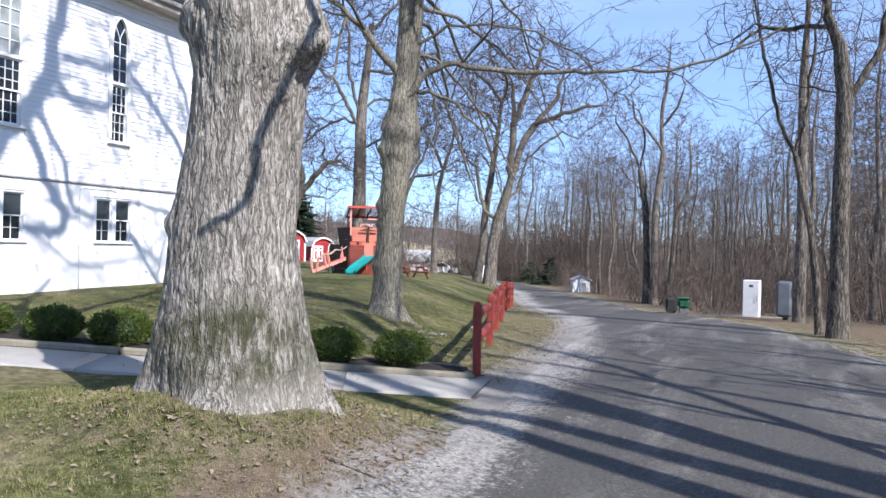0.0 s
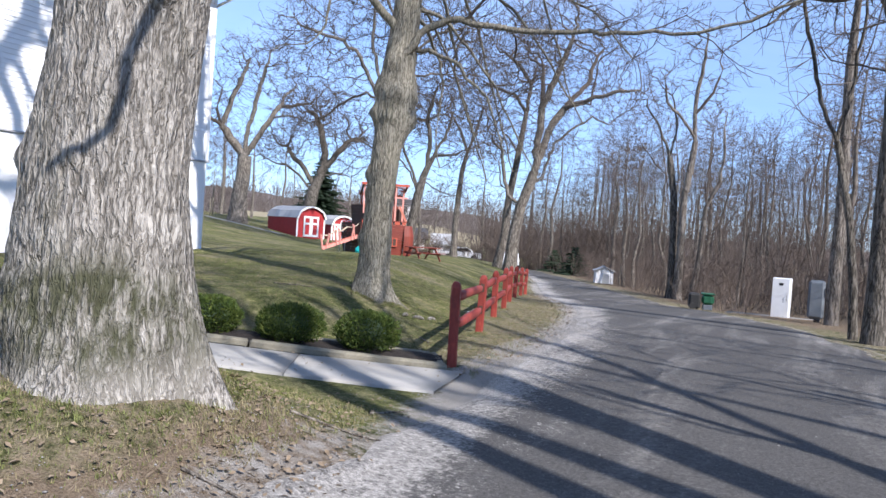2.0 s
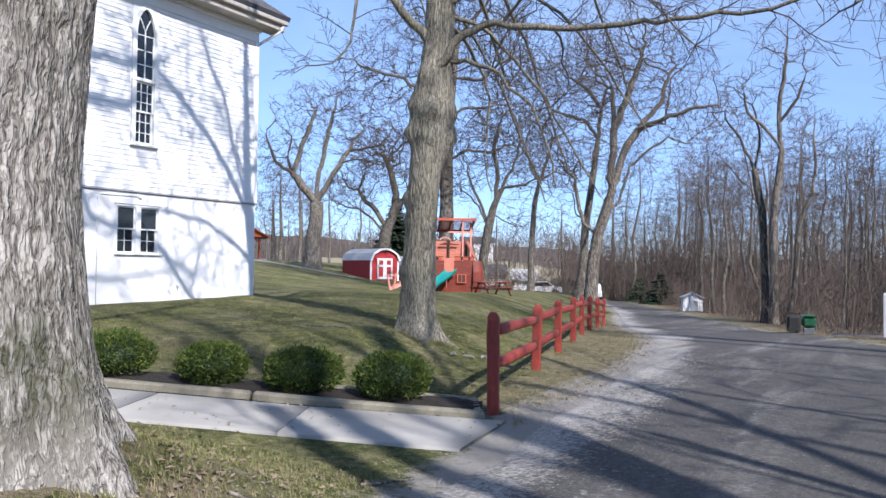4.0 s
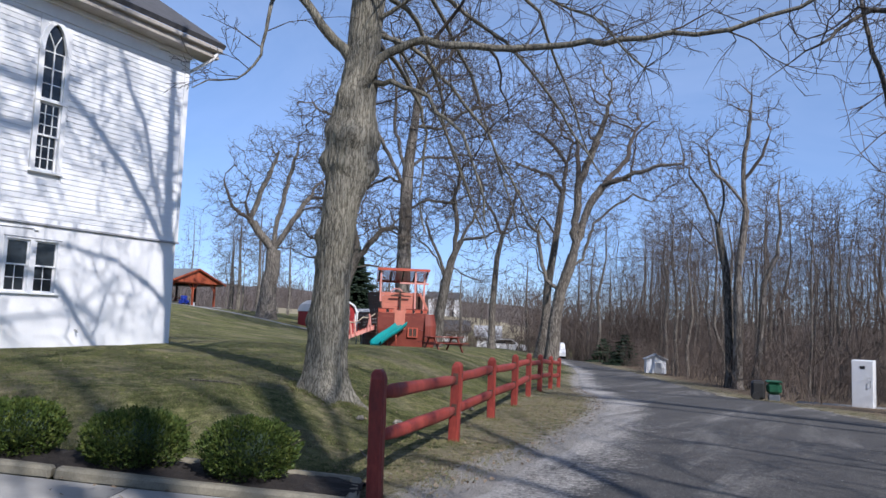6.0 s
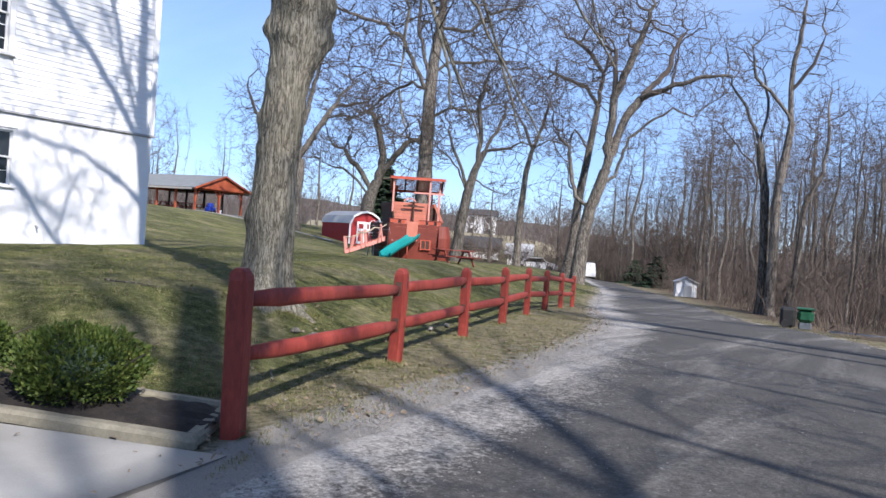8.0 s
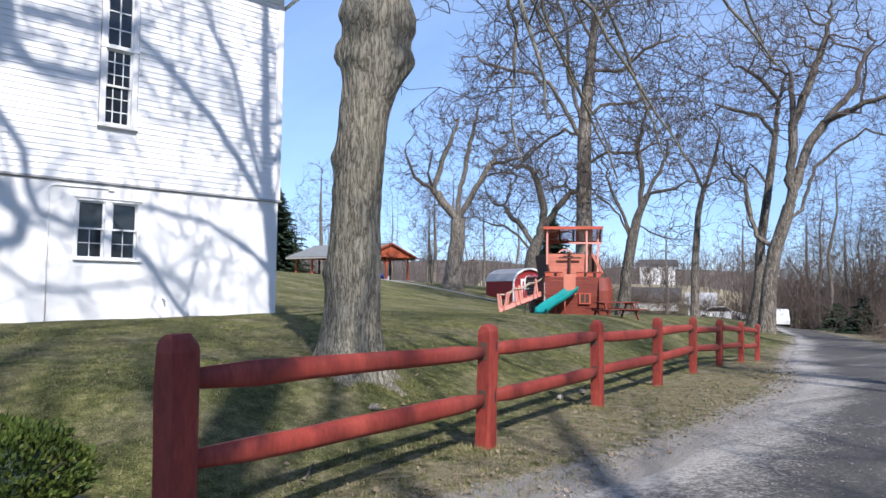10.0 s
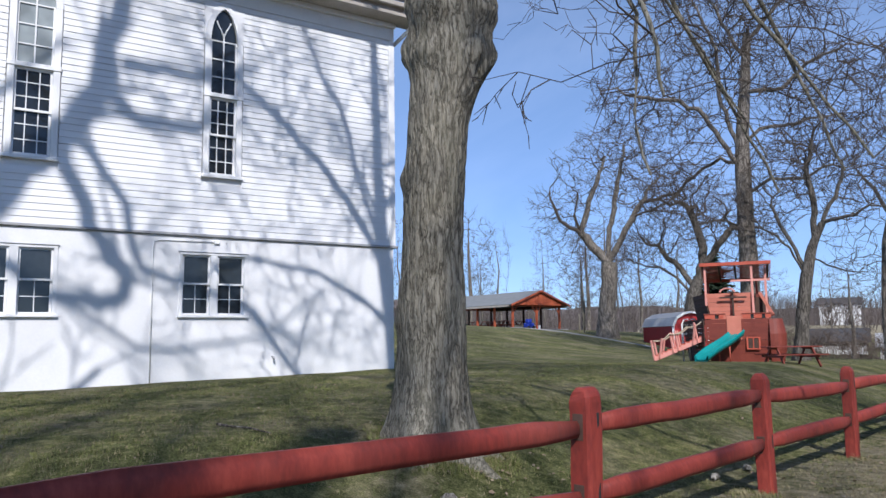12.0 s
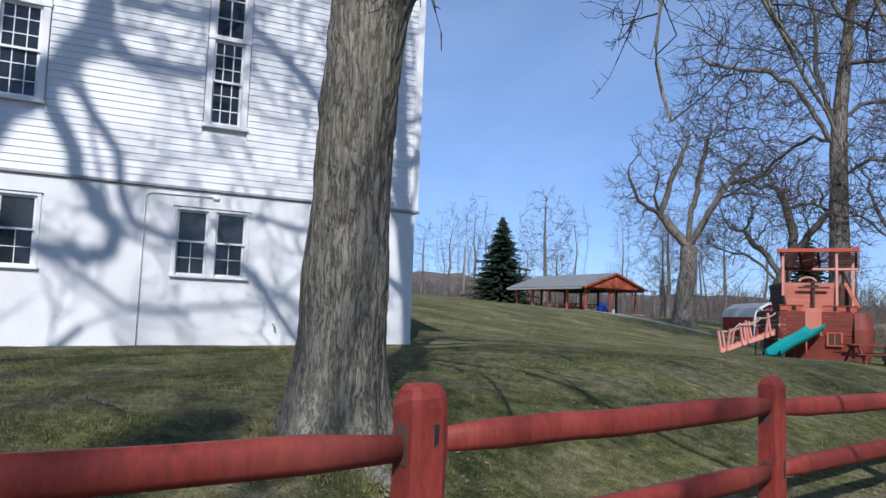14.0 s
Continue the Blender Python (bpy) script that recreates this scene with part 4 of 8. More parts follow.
def trunk_mesh(axis, material, seed, around=40, per_metre=14, ridge=0.03, flare=(0.6, 0.5, 5), burls=(), ridges=11):
    """A trunk with buttressed foot, burls and fissured bark. axis: (point, radius) up the trunk; flare: extra radius at the foot, its height, lobes."""
    pts = [Vector(p) for p, _ in axis]
    rad = [r for _, r in axis]
    lens = [0.0]
    for a, b in zip(pts, pts[1:]):
        lens.append(lens[-1] + (b - a).length)
    total = lens[-1]
    n = max(2, int(total * per_metre))
    off = Vector((seed * 7.3, seed * 3.1, seed))
    verts, faces = [], []
    phase = seed * 1.7
    for i in range(n + 1):
        s = total * i / n
        j = max(k for k in range(len(lens)) if lens[k] <= s + 1e-9)
        j = min(j, len(pts) - 2)
        t = (s - lens[j]) / (lens[j + 1] - lens[j])
        tt = t * t * (3 - 2 * t) * 0.5 + t * 0.5
        c = pts[j].lerp(pts[j + 1], t)
        r = rad[j] + (rad[j + 1] - rad[j]) * tt
        for k in range(around):
            w = 2 * math.pi * k / around
            cw, sw = math.cos(w), math.sin(w)
            rr = r
            h = s
            if flare[0]:
                lob = 0.5 + 0.5 * math.cos(flare[2] * w + phase + 0.9 * math.sin(2 * w + phase))
                lob = lob ** 1.5
                e = math.exp(-h / flare[1])
                rr += flare[0] * (0.30 * e + 0.70 * lob * math.exp(-h / (flare[1] * 0.62)))
            q = Vector((cw * r * ridges, sw * r * ridges, s * ridges * 0.15)) + off
            a1 = noise.noise(q)
            a2 = noise.noise(Vector((q.x * 2.1, q.y * 2.1, q.z * 2.4)))
            a3 = noise.noise(Vector((cw * r * 1.9, sw * r * 1.9, s * 0.9)) + off)
            crack = max(0.0, 1.0 - abs(a1) * 5.5)
            crack2 = max(0.0, 1.0 - abs(a2) * 4.5)
            rr += ridge * (0.35 - 0.9 * crack - 0.45 * crack2) + ridge * 0.3 * a2 + 0.05 * r * a3 * 2
            for (bh, bw, size, reach) in burls:
                da = (w - bw + math.pi) % (2 * math.pi) - math.pi
                g = math.exp(-((h - bh) / reach) ** 2 - (da * r / reach) ** 2)
                rr += size * g * (1 + 0.35 * a2)
            verts.append((c.x + cw * rr, c.y + sw * rr, c.z))
    for i in range(n):
        for k in range(around):
            a, b = i * around + k, i * around + (k + 1) % around
            faces.append((a, b, b + around, a + around))
    return raw_mesh("trunk", verts, faces, material, True)


def dress(tree, out, bark, twig, whole=False):
    """Turn the tubes of a tree into its parts: each main limb by itself, the fine branching as one crown."""
    rest = [t for lv, ts in out.items() if whole or lv > 1 for t in ts]
    if not whole:
        for t in out.get(1, []):
            part("limb", tubes_to_mesh("limb", [t], bark), None, tree)
    thick = [t for t in rest if t[1][0] > 0.03]
    thin = [t for t in rest if t[1][0] <= 0.03]
    me = tubes_to_mesh("crown", thick + thin, bark if whole else twig)
    crown = part("crown", me, None, tree)
    crown["kind"] = "stuff"


def colonize(nrng, lines, A, step, reach, kill, jitter, lift):
    """Grow branches from given lines towards points strewn through the crown, each point being used up when reached.
    Returns the nodes, their parents and how many belong to the first line, the trunk."""
    P, par = [], []
    first = 0
    for li, line in enumerate(lines):
        pts = [np.array(p, float) for p in line]
        last = -1
        if li:
            here = np.array(P)
            last = int(np.argmin(((here - pts[0]) ** 2).sum(1)))
            pts = [here[last]] + pts[1:]
        for j, (a, b) in enumerate(zip(pts, pts[1:])):
            n = max(1, int(round(np.linalg.norm(b - a) / step)))
            for i in range(0 if (li == 0 and j == 0) else 1, n + 1):
                q = a + (b - a) * i / n
                if li and i < n:
                    q = q + nrng.normal(0, step * 0.10, 3)
                P.append(q)
                par.append(last)
                last = len(P) - 1
        if li == 0:
            first = len(P)
    P, par = list(P), list(par)
    pos = np.array(P)
    kids = np.zeros(len(P), int)
    d2 = ((A[:, None, :] - pos[None, first // 2:, :]) ** 2).sum(2)
    near_i = d2.argmin(1) + first // 2
    near_d = np.sqrt(d2.min(1))
    alive = near_d > kill
    for _ in range(120):
        m = alive & (near_d < reach)
        if not m.any():
            m = alive & (near_d < reach * 2.2)
            if not m.any():
                break
        v = A[m] - pos[near_i[m]]
        v /= np.linalg.norm(v, axis=1, keepdims=True) + 1e-9
        acc = np.zeros_like(pos)
        np.add.at(acc, near_i[m], v)
        idx = np.unique(near_i[m])
        idx = idx[kids[idx] < 4]
        if not len(idx):
            break
        d = acc[idx]
        d /= np.linalg.norm(d, axis=1, keepdims=True) + 1e-9
        d += nrng.normal(0, jitter, d.shape)
        d[:, 2] += lift
        d /= np.linalg.norm(d, axis=1, keepdims=True) + 1e-9
        q = pos[idx] + d * step
        base = len(pos)
        kids[idx] += 1
        par.extend(int(i) for i in idx)
        pos = np.concatenate((pos, q))
        kids = np.concatenate((kids, np.zeros(len(q), int)))
        dn = np.sqrt(((A[:, None, :] - q[None]) ** 2).sum(2))
        k = dn.argmin(1)
        best = dn[np.arange(len(A)), k]
        closer = best < near_d
        near_d = np.where(closer, best, near_d)
        near_i = np.where(closer, base + k, near_i)
        alive &= near_d > kill
    return pos, np.array(par), first


def branch_tubes(nrng, pos, par, first, tip, root, twigs, twig_len, droop=0.0):
    """Thickness by the load each branch bears; tubes for the limbs that leave the trunk, for the branches and for the twigs."""
    n = len(pos)
    kids = [[] for _ in range(n)]
    for i in range(n):
        if par[i] >= 0:
            kids[par[i]].append(i)
    load = np.zeros(n)
    tips = 0
    order = range(n - 1, -1, -1)
    for i in order:
        if not kids[i]:
            load[i] = 1.0
            tips += 1
        if par[i] >= 0:
            load[par[i]] += load[i]
    e = min(3.0, max(1.7, 0.84 * math.log(max(tips, 8)) / math.log(root / tip)))
    rad = np.minimum(tip * load ** (1 / e), root * 0.9)
    limbs, rest = [], []
    heads = [(c, i) for i in range(first) for c in kids[i] if c >= first]
    stack = [(c, p, True) for c, p in heads]
    while stack:
        i, p, main = stack.pop()
        chain = [p, i]
        while kids[i]:
            ks = sorted(kids[i], key=lambda c: -load[c])
            for c in ks[1:]:
                stack.append((c, i, False))
            i = ks[0]
            chain.append(i)
        r = [float(rad[c]) for c in chain]
        r[0] = r[1]
        pts = [Vector(pos[c]) for c in chain]
        big = main and r[0] > tip * 3.2
        a = 0
        cut = len(chain) if big else 7
        while a < len(chain) - 1:
            b = min(len(chain) - 1, a + cut)
            k = 8 if r[a] > 0.10 else 5 if r[a] > 0.045 else 3
            (limbs if big else rest).append((pts[a:b + 1], r[a:b + 1], k))
            a = b
    thin = [i for i in range(first, n) if rad[i] < tip * 2.6]
    for i in thin:
        d = pos[i] - pos[par[i]]
        d /= np.linalg.norm(d) + 1e-9
        for _ in range(twigs):
            v = d * 0.8 + nrng.normal(0, 0.6, 3) + np.array((0, 0, 0.12 - droop))
            v /= np.linalg.norm(v) + 1e-9
            L = twig_len * nrng.uniform(0.5, 1.2)
            mid = pos[i] + v * L * 0.5
            v2 = v + nrng.normal(0, 0.35, 3)
            v2 /= np.linalg.norm(v2) + 1e-9
            rest.append(([Vector(pos[i]), Vector(mid), Vector(mid + v2 * L * 0.5)], [tip * 0.8, tip * 0.6, tip * 0.35], 3))
    return limbs, rest


def in_clouds(nrng, clouds):
    """Points strewn through a union of ellipsoids, thicker towards their skins."""
    out = []
    for cx, cy, cz, rx, ry, rz, n in clouds:
        n = int(n * 2.1)
        v = nrng.normal(0, 1, (n, 3))
        v /= np.linalg.norm(v, axis=1, keepdims=True)
        v *= nrng.random((n, 1)) ** 0.42
        out.append(v * (rx, ry, rz) + (cx, cy, cz))
    return np.concatenate(out)


# the old oak beside the path, its crown above the view
def old_oak():
    x, y = -2.93, 4.33
    z = ground(x, y) - 0.51
    tree = tagged(empty("oak_tree", (x, y, z)), "massive old oak with grey fissured bark and burls", "tree")
    axis = [((-0.03, 0.0, 0.0), 0.57), ((-0.03, -0.02, 0.9), 0.52), ((-0.02, -0.02, 1.7), 0.47), ((0.03, 0.03, 2.6), 0.44), ((0.05, 0.05, 3.0), 0.435), ((0.07, 0.07, 3.5), 0.44), ((0.10, 0.08, 4.7), 0.42)]
    burls = [(3.3, radians(222), 0.10, 0.2), (3.12, radians(-6), 0.20, 0.14), (3.0, radians(-40), 0.10, 0.22), (3.3, radians(20), 0.16, 0.3), (3.5, radians(265), 0.08, 0.3), (1.72, radians(225), 0.05, 0.08), (2.72, radians(-20), 0.06, 0.08), (1.75, radians(-70), 0.035, 0.07), (0.75, radians(260), 0.05, 0.2)]
    me = trunk_mesh(axis, MAT["bark_oak"], 3, 260, 56, 0.018, (0.55, 0.60, 5), burls, 17)
    # a mossy, dirty patch on the foot
    co = np.empty(len(me.vertices) * 3, dtype=np.float32)
    me.vertices.foreach_get("co", co)
    co = co.reshape(-1, 3)
    turn = np.arctan2(co[:, 1], co[:, 0]) - radians(-52)
    patch = np.exp(-((co[:, 2] - 0.82) / 0.27) ** 2 - (np.sin(turn / 2) / 0.55) ** 2)
    me.attributes.new("moss", "FLOAT", "POINT").data.foreach_set("value", np.clip(patch * 1.9, 0, 0.95))
    part("trunk", me, None, tree)
    rng = random.Random(21)
    h = Habit((6, 4, 4, 4), (0.45, 0.45, 0.5, 0.5), (45, 50, 48, 45), 0.20, 0.05, tip=0.010, thick=0.42)
    out = {}
    mains = [
        ([(0.10, 0.08, 4.4), (0.18, 0.1, 6.0), (0.10, 0.1, 8.0), (0.08, -0.1, 10.0), (0.05, -0.05, 12.3), (0.0, -0.25, 14.5), (0.0, -0.4, 16.2), (0.1, -0.6, 18.0)], 0.44, 0.12),
        ([(0.05, 0.0, 12.5), (0.1, 0.35, 13.2), (0.1, 0.85, 13.75), (0.1, 1.35, 14.2), (0.1, 1.75, 14.9), (0.1, 1.95, 16.1), (0.2, 2.2, 17.4)], 0.24, 0.13),
        ([(0.1, 1.2, 13.9), (0.1, 1.55, 12.95), (0.1, 1.95, 12.2), (0.1, 2.2, 11.9), (0.1, 2.15, 11.55), (0.1, 1.8, 11.5), (0.1, 1.2, 11.6), (-0.1, 0.6, 11.9)], 0.13, 0.08),
        ([(0.1, 1.4, 14.1), (0.1, 2.1, 13.3), (0.1, 2.25, 12.4), (0.1, 2.45, 12.0), (0.1, 3.1, 11.85), (0.1, 4.3, 11.4), (0.1, 5.1, 10.8)], 0.09, 0.04),
        ([(0.1, 1.9, 15.4), (0.1, 2.4, 15.4), (0.1, 2.9, 15.4), (0.1, 3.4, 15.4), (0.2, 4.2, 15.8)], 0.10, 0.05),
        ([(0.1, 1.85, 14.9), (0.1, 2.3, 14.5), (0.1, 3.0, 14.4), (0.1, 3.4, 14.55), (0.1, 4.0, 15.2)], 0.10, 0.05),
        ([(-0.1, 0.6, 11.9), (0.0, 1.6, 11.35), (0.0, 2.5, 10.7), (0.0, 3.5, 10.65), (0.0, 4.7, 10.9), (0.0, 5.6, 11.6)], 0.05, 0.02),
        ([(0.2, 0.1, 6.2), (-1.2, -0.9, 8.2), (-2.0, -1.6, 10.0), (-1.8, -2.6, 12.6), (-2.4, -3.2, 15.0)], 0.24, 0.08),
        ([(0.1, 0.1, 5.2), (-0.3, 1.2, 6.2), (-0.5, 2.4, 6.9), (-0.7, 3.8, 7.3), (-1.0, 5.2, 8.0)], 0.13, 0.04),
        ([(0.1, 0.1, 6.0), (-0.9, 0.9, 6.9), (-1.8, 1.9, 7.4), (-2.6, 3.2, 8.0)], 0.12, 0.04),
        ([(0.2, 0.1, 5.6), (1.6, -1.0, 7.4), (3.0, -1.4, 9.0), (4.2, -2.4, 11.0)], 0.22, 0.08),
        ([(0.1, 0.1, 9.0), (-0.6, -1.0, 10.4), (-0.8, -2.2, 11.4), (-0.6, -3.4, 13.0)], 0.2, 0.06),
    ]
    for m, r0, r1 in mains:
        pts = [Vector(p) for p in m]
        fine = []
        for a, b in zip(pts, pts[1:]):
            for i in range(3):
                fine.append(a.lerp(b, i / 3) + Vector((rng.gauss(0, 0.05), rng.gauss(0, 0.05), 0)))
        fine.append(pts[-1])
        rad = [r0 + (r1 - r0) * i / (len(fine) - 1) for i in range(len(fine))]
        out.setdefault(1, []).append((fine, rad, 10))
        ramify(rng, out, fine, rad, 2, h, 5.0)
    # the low hooked limb whose shadow falls across the trunk
    hook = [(-1.13, 3.3, 7.4), (-0.1, 3.1, 6.9), (0.38, 3.05, 5.9), (0.36, 2.71, 5.38), (0.30, 2.61, 5.11), (0.29, 2.60, 4.87), (0.25, 2.55, 4.66), (0.12, 2.47, 4.51), (-0.12, 2.44, 4.36)]
    pts = [Vector((a - x, b - y, c - z)) for a, b, c in hook]
    out[1].append((pts, [0.05 - 0.003 * i for i in range(len(pts))], 8))
    dress(tree, out, MAT["bark_oak"], MAT["twig"])
    return tree


old_oak()


def guided_tree(name, label, at, trunk, limbs, bark, twig, seed, h, size, flare=(0.25, 0.35, 5), burls=(), around=56, per=16, ridge=0.018, kids_len=3.0, ridges=12, clouds=()):
    """A tree whose trunk and main limbs follow given lines; the rest grows from them."""
    z = ground(*at)
    tree = tagged(empty(name, (at[0], at[1], z)), label, "tree")
    o = Vector((at[0], at[1], z))
    part("trunk", trunk_mesh([(Vector(p) - o, r) for p, r in trunk], bark, seed, around, per, ridge, flare, burls, ridges), None, tree)
    rng = random.Random(seed)
    out = {}
    for line, r0, r1 in limbs:
        pts = [Vector(p) - o for p in line]
        fine = []
        for a, b in zip(pts, pts[1:]):
            for i in range(3):
                fine.append(a.lerp(b, i / 3) + Vector((rng.gauss(0, 1), rng.gauss(0, 1), rng.gauss(0, 1))) * size * 0.012 * (i > 0))
        fine.append(pts[-1])
        m = len(fine) - 1
        rad = [r0 + (r1 - r0) * (i / m) ** 0.8 for i in range(m + 1)]
        out.setdefault(1, []).append((fine, rad, 9))
        L = sum((b - a).length for a, b in zip(fine, fine[1:]))
        ramify(rng, out, fine, rad, 2, h, min(L, kids_len * 2))
    for i, (cloud, tip) in enumerate(clouds):
        nrng = np.random.default_rng(seed + i)
        A = in_clouds(nrng, [cloud]) - np.array(o)
        pos, par, first = colonize(nrng, [[tuple(Vector(p) - o) for p, _ in trunk]] + [[tuple(p) for p in t[0]] for t in out[1]], A, 0.28, 2.2, 0.4, 0.42, -0.02)
        first = len(pos) - int((np.arange(len(pos)) >= first + sum(len(t[0]) for t in out[1])).sum())
        main, rest = branch_tubes(nrng, pos, par, first, tip, 0.09, 2, 0.45)
        out.setdefault(3, []).extend(main + rest)
    dress(tree, out, bark, twig)
    return tree


# the second tree, on the lawn behind the rails
guided_tree(
    "maple_tree", "tall bare lawn tree with knotted grey trunk", (-5.74, 12.72),
    [((-5.83, 12.66, 0.15), 0.295), ((-5.82, 12.67, 0.9), 0.266), ((-5.80, 12.69, 1.9), 0.252), ((-5.75, 12.73, 3.06), 0.250), ((-5.70, 12.77, 3.45), 0.27), ((-5.64, 12.80, 4.2), 0.275), ((-5.58, 12.86, 5.2), 0.235), ((-5.53, 12.9, 6.8), 0.23)],
    [
        ([(-5.54, 12.9, 6.6), (-5.6, 12.8, 8.4), (-5.7, 12.6, 10.2), (-5.7, 12.5, 12.4), (-5.6, 12.4, 14.6)], 0.225, 0.07),
        ([(-5.66, 12.70, 4.05), (-5.45, 12.66, 4.63), (-5.22, 12.69, 4.95), (-4.77, 12.87, 5.21), (-4.13, 13.01, 5.12), (-3.4, 13.16, 5.02), (-2.61, 13.27, 5.0), (-1.94, 13.27, 4.97), (-1.05, 13.29, 4.9), (0.1, 13.3, 5.05), (1.2, 13.2, 5.5)], 0.085, 0.018),
        ([(-5.5, 12.85, 4.7), (-5.13, 12.92, 4.72), (-4.55, 13.01, 4.46), (-4.03, 13.07, 3.9), (-3.71, 13.01, 3.16), (-3.58, 12.96, 2.62)], 0.05, 0.010),
        ([(-5.68, 12.75, 5.0), (-6.04, 12.45, 5.5), (-6.3, 12.23, 5.92), (-6.7, 11.8, 6.3), (-7.3, 11.2, 6.9), (-7.8, 10.4, 7.7)], 0.085, 0.03),
        ([(-6.5, 12.05, 6.1), (-6.60, 11.96, 5.5), (-6.63, 11.9, 4.97), (-6.87, 11.71, 4.6), (-7.27, 11.29, 4.4)], 0.035, 0.008),
        ([(-5.53, 12.9, 6.2), (-4.9, 12.4, 7.2), (-4.2, 12.0, 7.8), (-3.2, 11.6, 8.2), (-2.2, 11.0, 8.9)], 0.10, 0.03),
        ([(-5.5, 12.9, 5.5), (-5.45, 13.9, 5.6), (-5.2, 14.8, 5.2), (-4.9, 15.6, 4.6), (-4.55, 16.2, 3.6), (-4.2, 16.6, 2.8)], 0.045, 0.012),
        ([(-5.55, 13.0, 5.8), (-5.9, 14.4, 5.7), (-6.0, 15.6, 5.2), (-5.95, 16.5, 4.4), (-5.75, 17.3, 3.2)], 0.036, 0.010),
        ([(-5.5, 13.0, 6.4), (-5.2, 14.5, 6.6), (-4.8, 16.0, 6.3), (-4.3, 17.4, 5.4), (-3.8, 18.4, 4.3)], 0.051, 0.016),
        ([(-5.55, 13.0, 5.4), (-5.9, 14.2, 5.5), (-6.1, 15.2, 5.2), (-6.1, 15.6, 4.7), (-6.2, 15.6, 3.6), (-6.1, 15.7, 2.9)], 0.045, 0.014),
        ([(-5.55, 13.1, 6.3), (-5.9, 14.8, 6.4), (-6.1, 16.0, 5.6), (-6.1, 16.3, 4.85), (-5.9, 16.9, 3.8), (-5.7, 17.4, 2.8)], 0.051, 0.014),
        ([(-5.5, 13.1, 6.8), (-5.9, 15.2, 7.0), (-6.0, 17.0, 6.2), (-5.8, 17.6, 5.0), (-5.6, 18.0, 4.0), (-5.4, 18.3, 3.1)], 0.051, 0.014),
        ([(-5.5, 13.0, 7.0), (-4.9, 15.0, 7.6), (-4.6, 17.0, 7.2), (-4.6, 18.6, 6.2), (-4.4, 19.4, 5.0)], 0.051, 0.016),
        ([(-5.55, 12.95, 6.5), (-5.3, 14.2, 8.0), (-5.0, 15.6, 9.3), (-4.6, 17.2, 10.2)], 0.10, 0.03),
        ([(-5.6, 12.9, 8.0), (-4.4, 13.9, 9.4), (-3.4, 15.0, 10.4), (-2.6, 16.4, 11.0)], 0.10, 0.03),
        ([(-5.6, 12.9, 9.5), (-6.0, 14.5, 11.0), (-6.2, 16.2, 12.0), (-6.0, 17.6, 12.6)], 0.09, 0.03),
        ([(-5.55, 13.0, 7.0), (-3.9, 13.8, 7.9), (-2.4, 14.6, 8.6), (-1.0, 15.4, 8.8)], 0.09, 0.025),
        ([(-5.7, 12.7, 11.0), (-5.0, 14.2, 12.2), (-4.8, 15.8, 13.4)], 0.08, 0.03),
        ([(-5.7, 12.6, 9.9), (-5.7, 11.9, 10.9), (-5.7, 11.2, 11.7), (-5.7, 10.4, 12.4), (-5.7, 9.7, 13.0), (-5.7, 9.0, 13.8)], 0.075, 0.025),
        ([(-5.7, 12.5, 10.3), (-5.7, 12.1, 11.4), (-5.7, 11.8, 12.5), (-5.7, 11.2, 13.6), (-5.7, 10.7, 14.6)], 0.06, 0.022),
        ([(-5.55, 12.95, 7.6), (-6.4, 13.6, 8.6), (-6.9, 13.9, 9.8), (-7.4, 14.6, 11.2)], 0.10, 0.03),
        ([(-5.6, 12.7, 9.0), (-4.8, 13.2, 10.6), (-4.4, 13.8, 12.0), (-3.8, 14.1, 13.4)], 0.09, 0.03),
        ([(-5.6, 12.75, 8.8), (-5.9, 11.4, 9.4), (-5.9, 10.0, 9.6), (-5.8, 8.8, 9.3), (-5.9, 7.6, 9.5)], 0.035, 0.012),
        ([(-5.5, 12.85, 5.6), (-4.8, 13.0, 6.0), (-4.0, 13.2, 6.0), (-3.1, 13.3, 5.8), (-2.3, 13.2, 5.3), (-1.6, 13.1, 4.5)], 0.036, 0.012),
    ],
    MAT["bark_maple"], MAT["twig"], 29, Habit((0, 8, 6, 4), (0.5, 0.5, 0.46, 0.40), (50, 52, 50, 48), 0.34, -0.01, seg=(0.6, 0.5, 0.3, 0.16, 0.1), tip=0.0045, thick=0.5, fine=True), 2.0,
    (0.42, 0.34, 6), [(3.35, radians(-65), 0.06, 0.12), (3.45, radians(205), 0.13, 0.2), (3.3, radians(30), 0.13, 0.22), (3.75, radians(40), 0.12, 0.25), (3.0, radians(10), 0.05, 0.2), (3.75, radians(-60), 0.09, 0.18), (3.9, radians(215), 0.10, 0.2), (2.35, radians(205), 0.09, 0.12), (1.2, radians(205), 0.06, 0.14), (2.0, radians(205), 0.03, 0.1), (4.3, radians(-90), 0.06, 0.2)], 140, 38, 0.016, 2.2, 13,
    (((-5.7, 10.6, 12.4, 2.0, 2.8, 2.2, 190), 0.012), ((-2.6, 13.2, 4.9, 2.8, 1.3, 0.9, 70), 0.005), ((-5.2, 16.8, 5.4, 1.6, 2.4, 1.7, 60), 0.005), ((-4.2, 14.2, 8.6, 2.6, 2.4, 1.6, 60), 0.006), ((-5.6, 11.5, 8.8, 1.1, 1.5, 1.7, 120), 0.0075)))



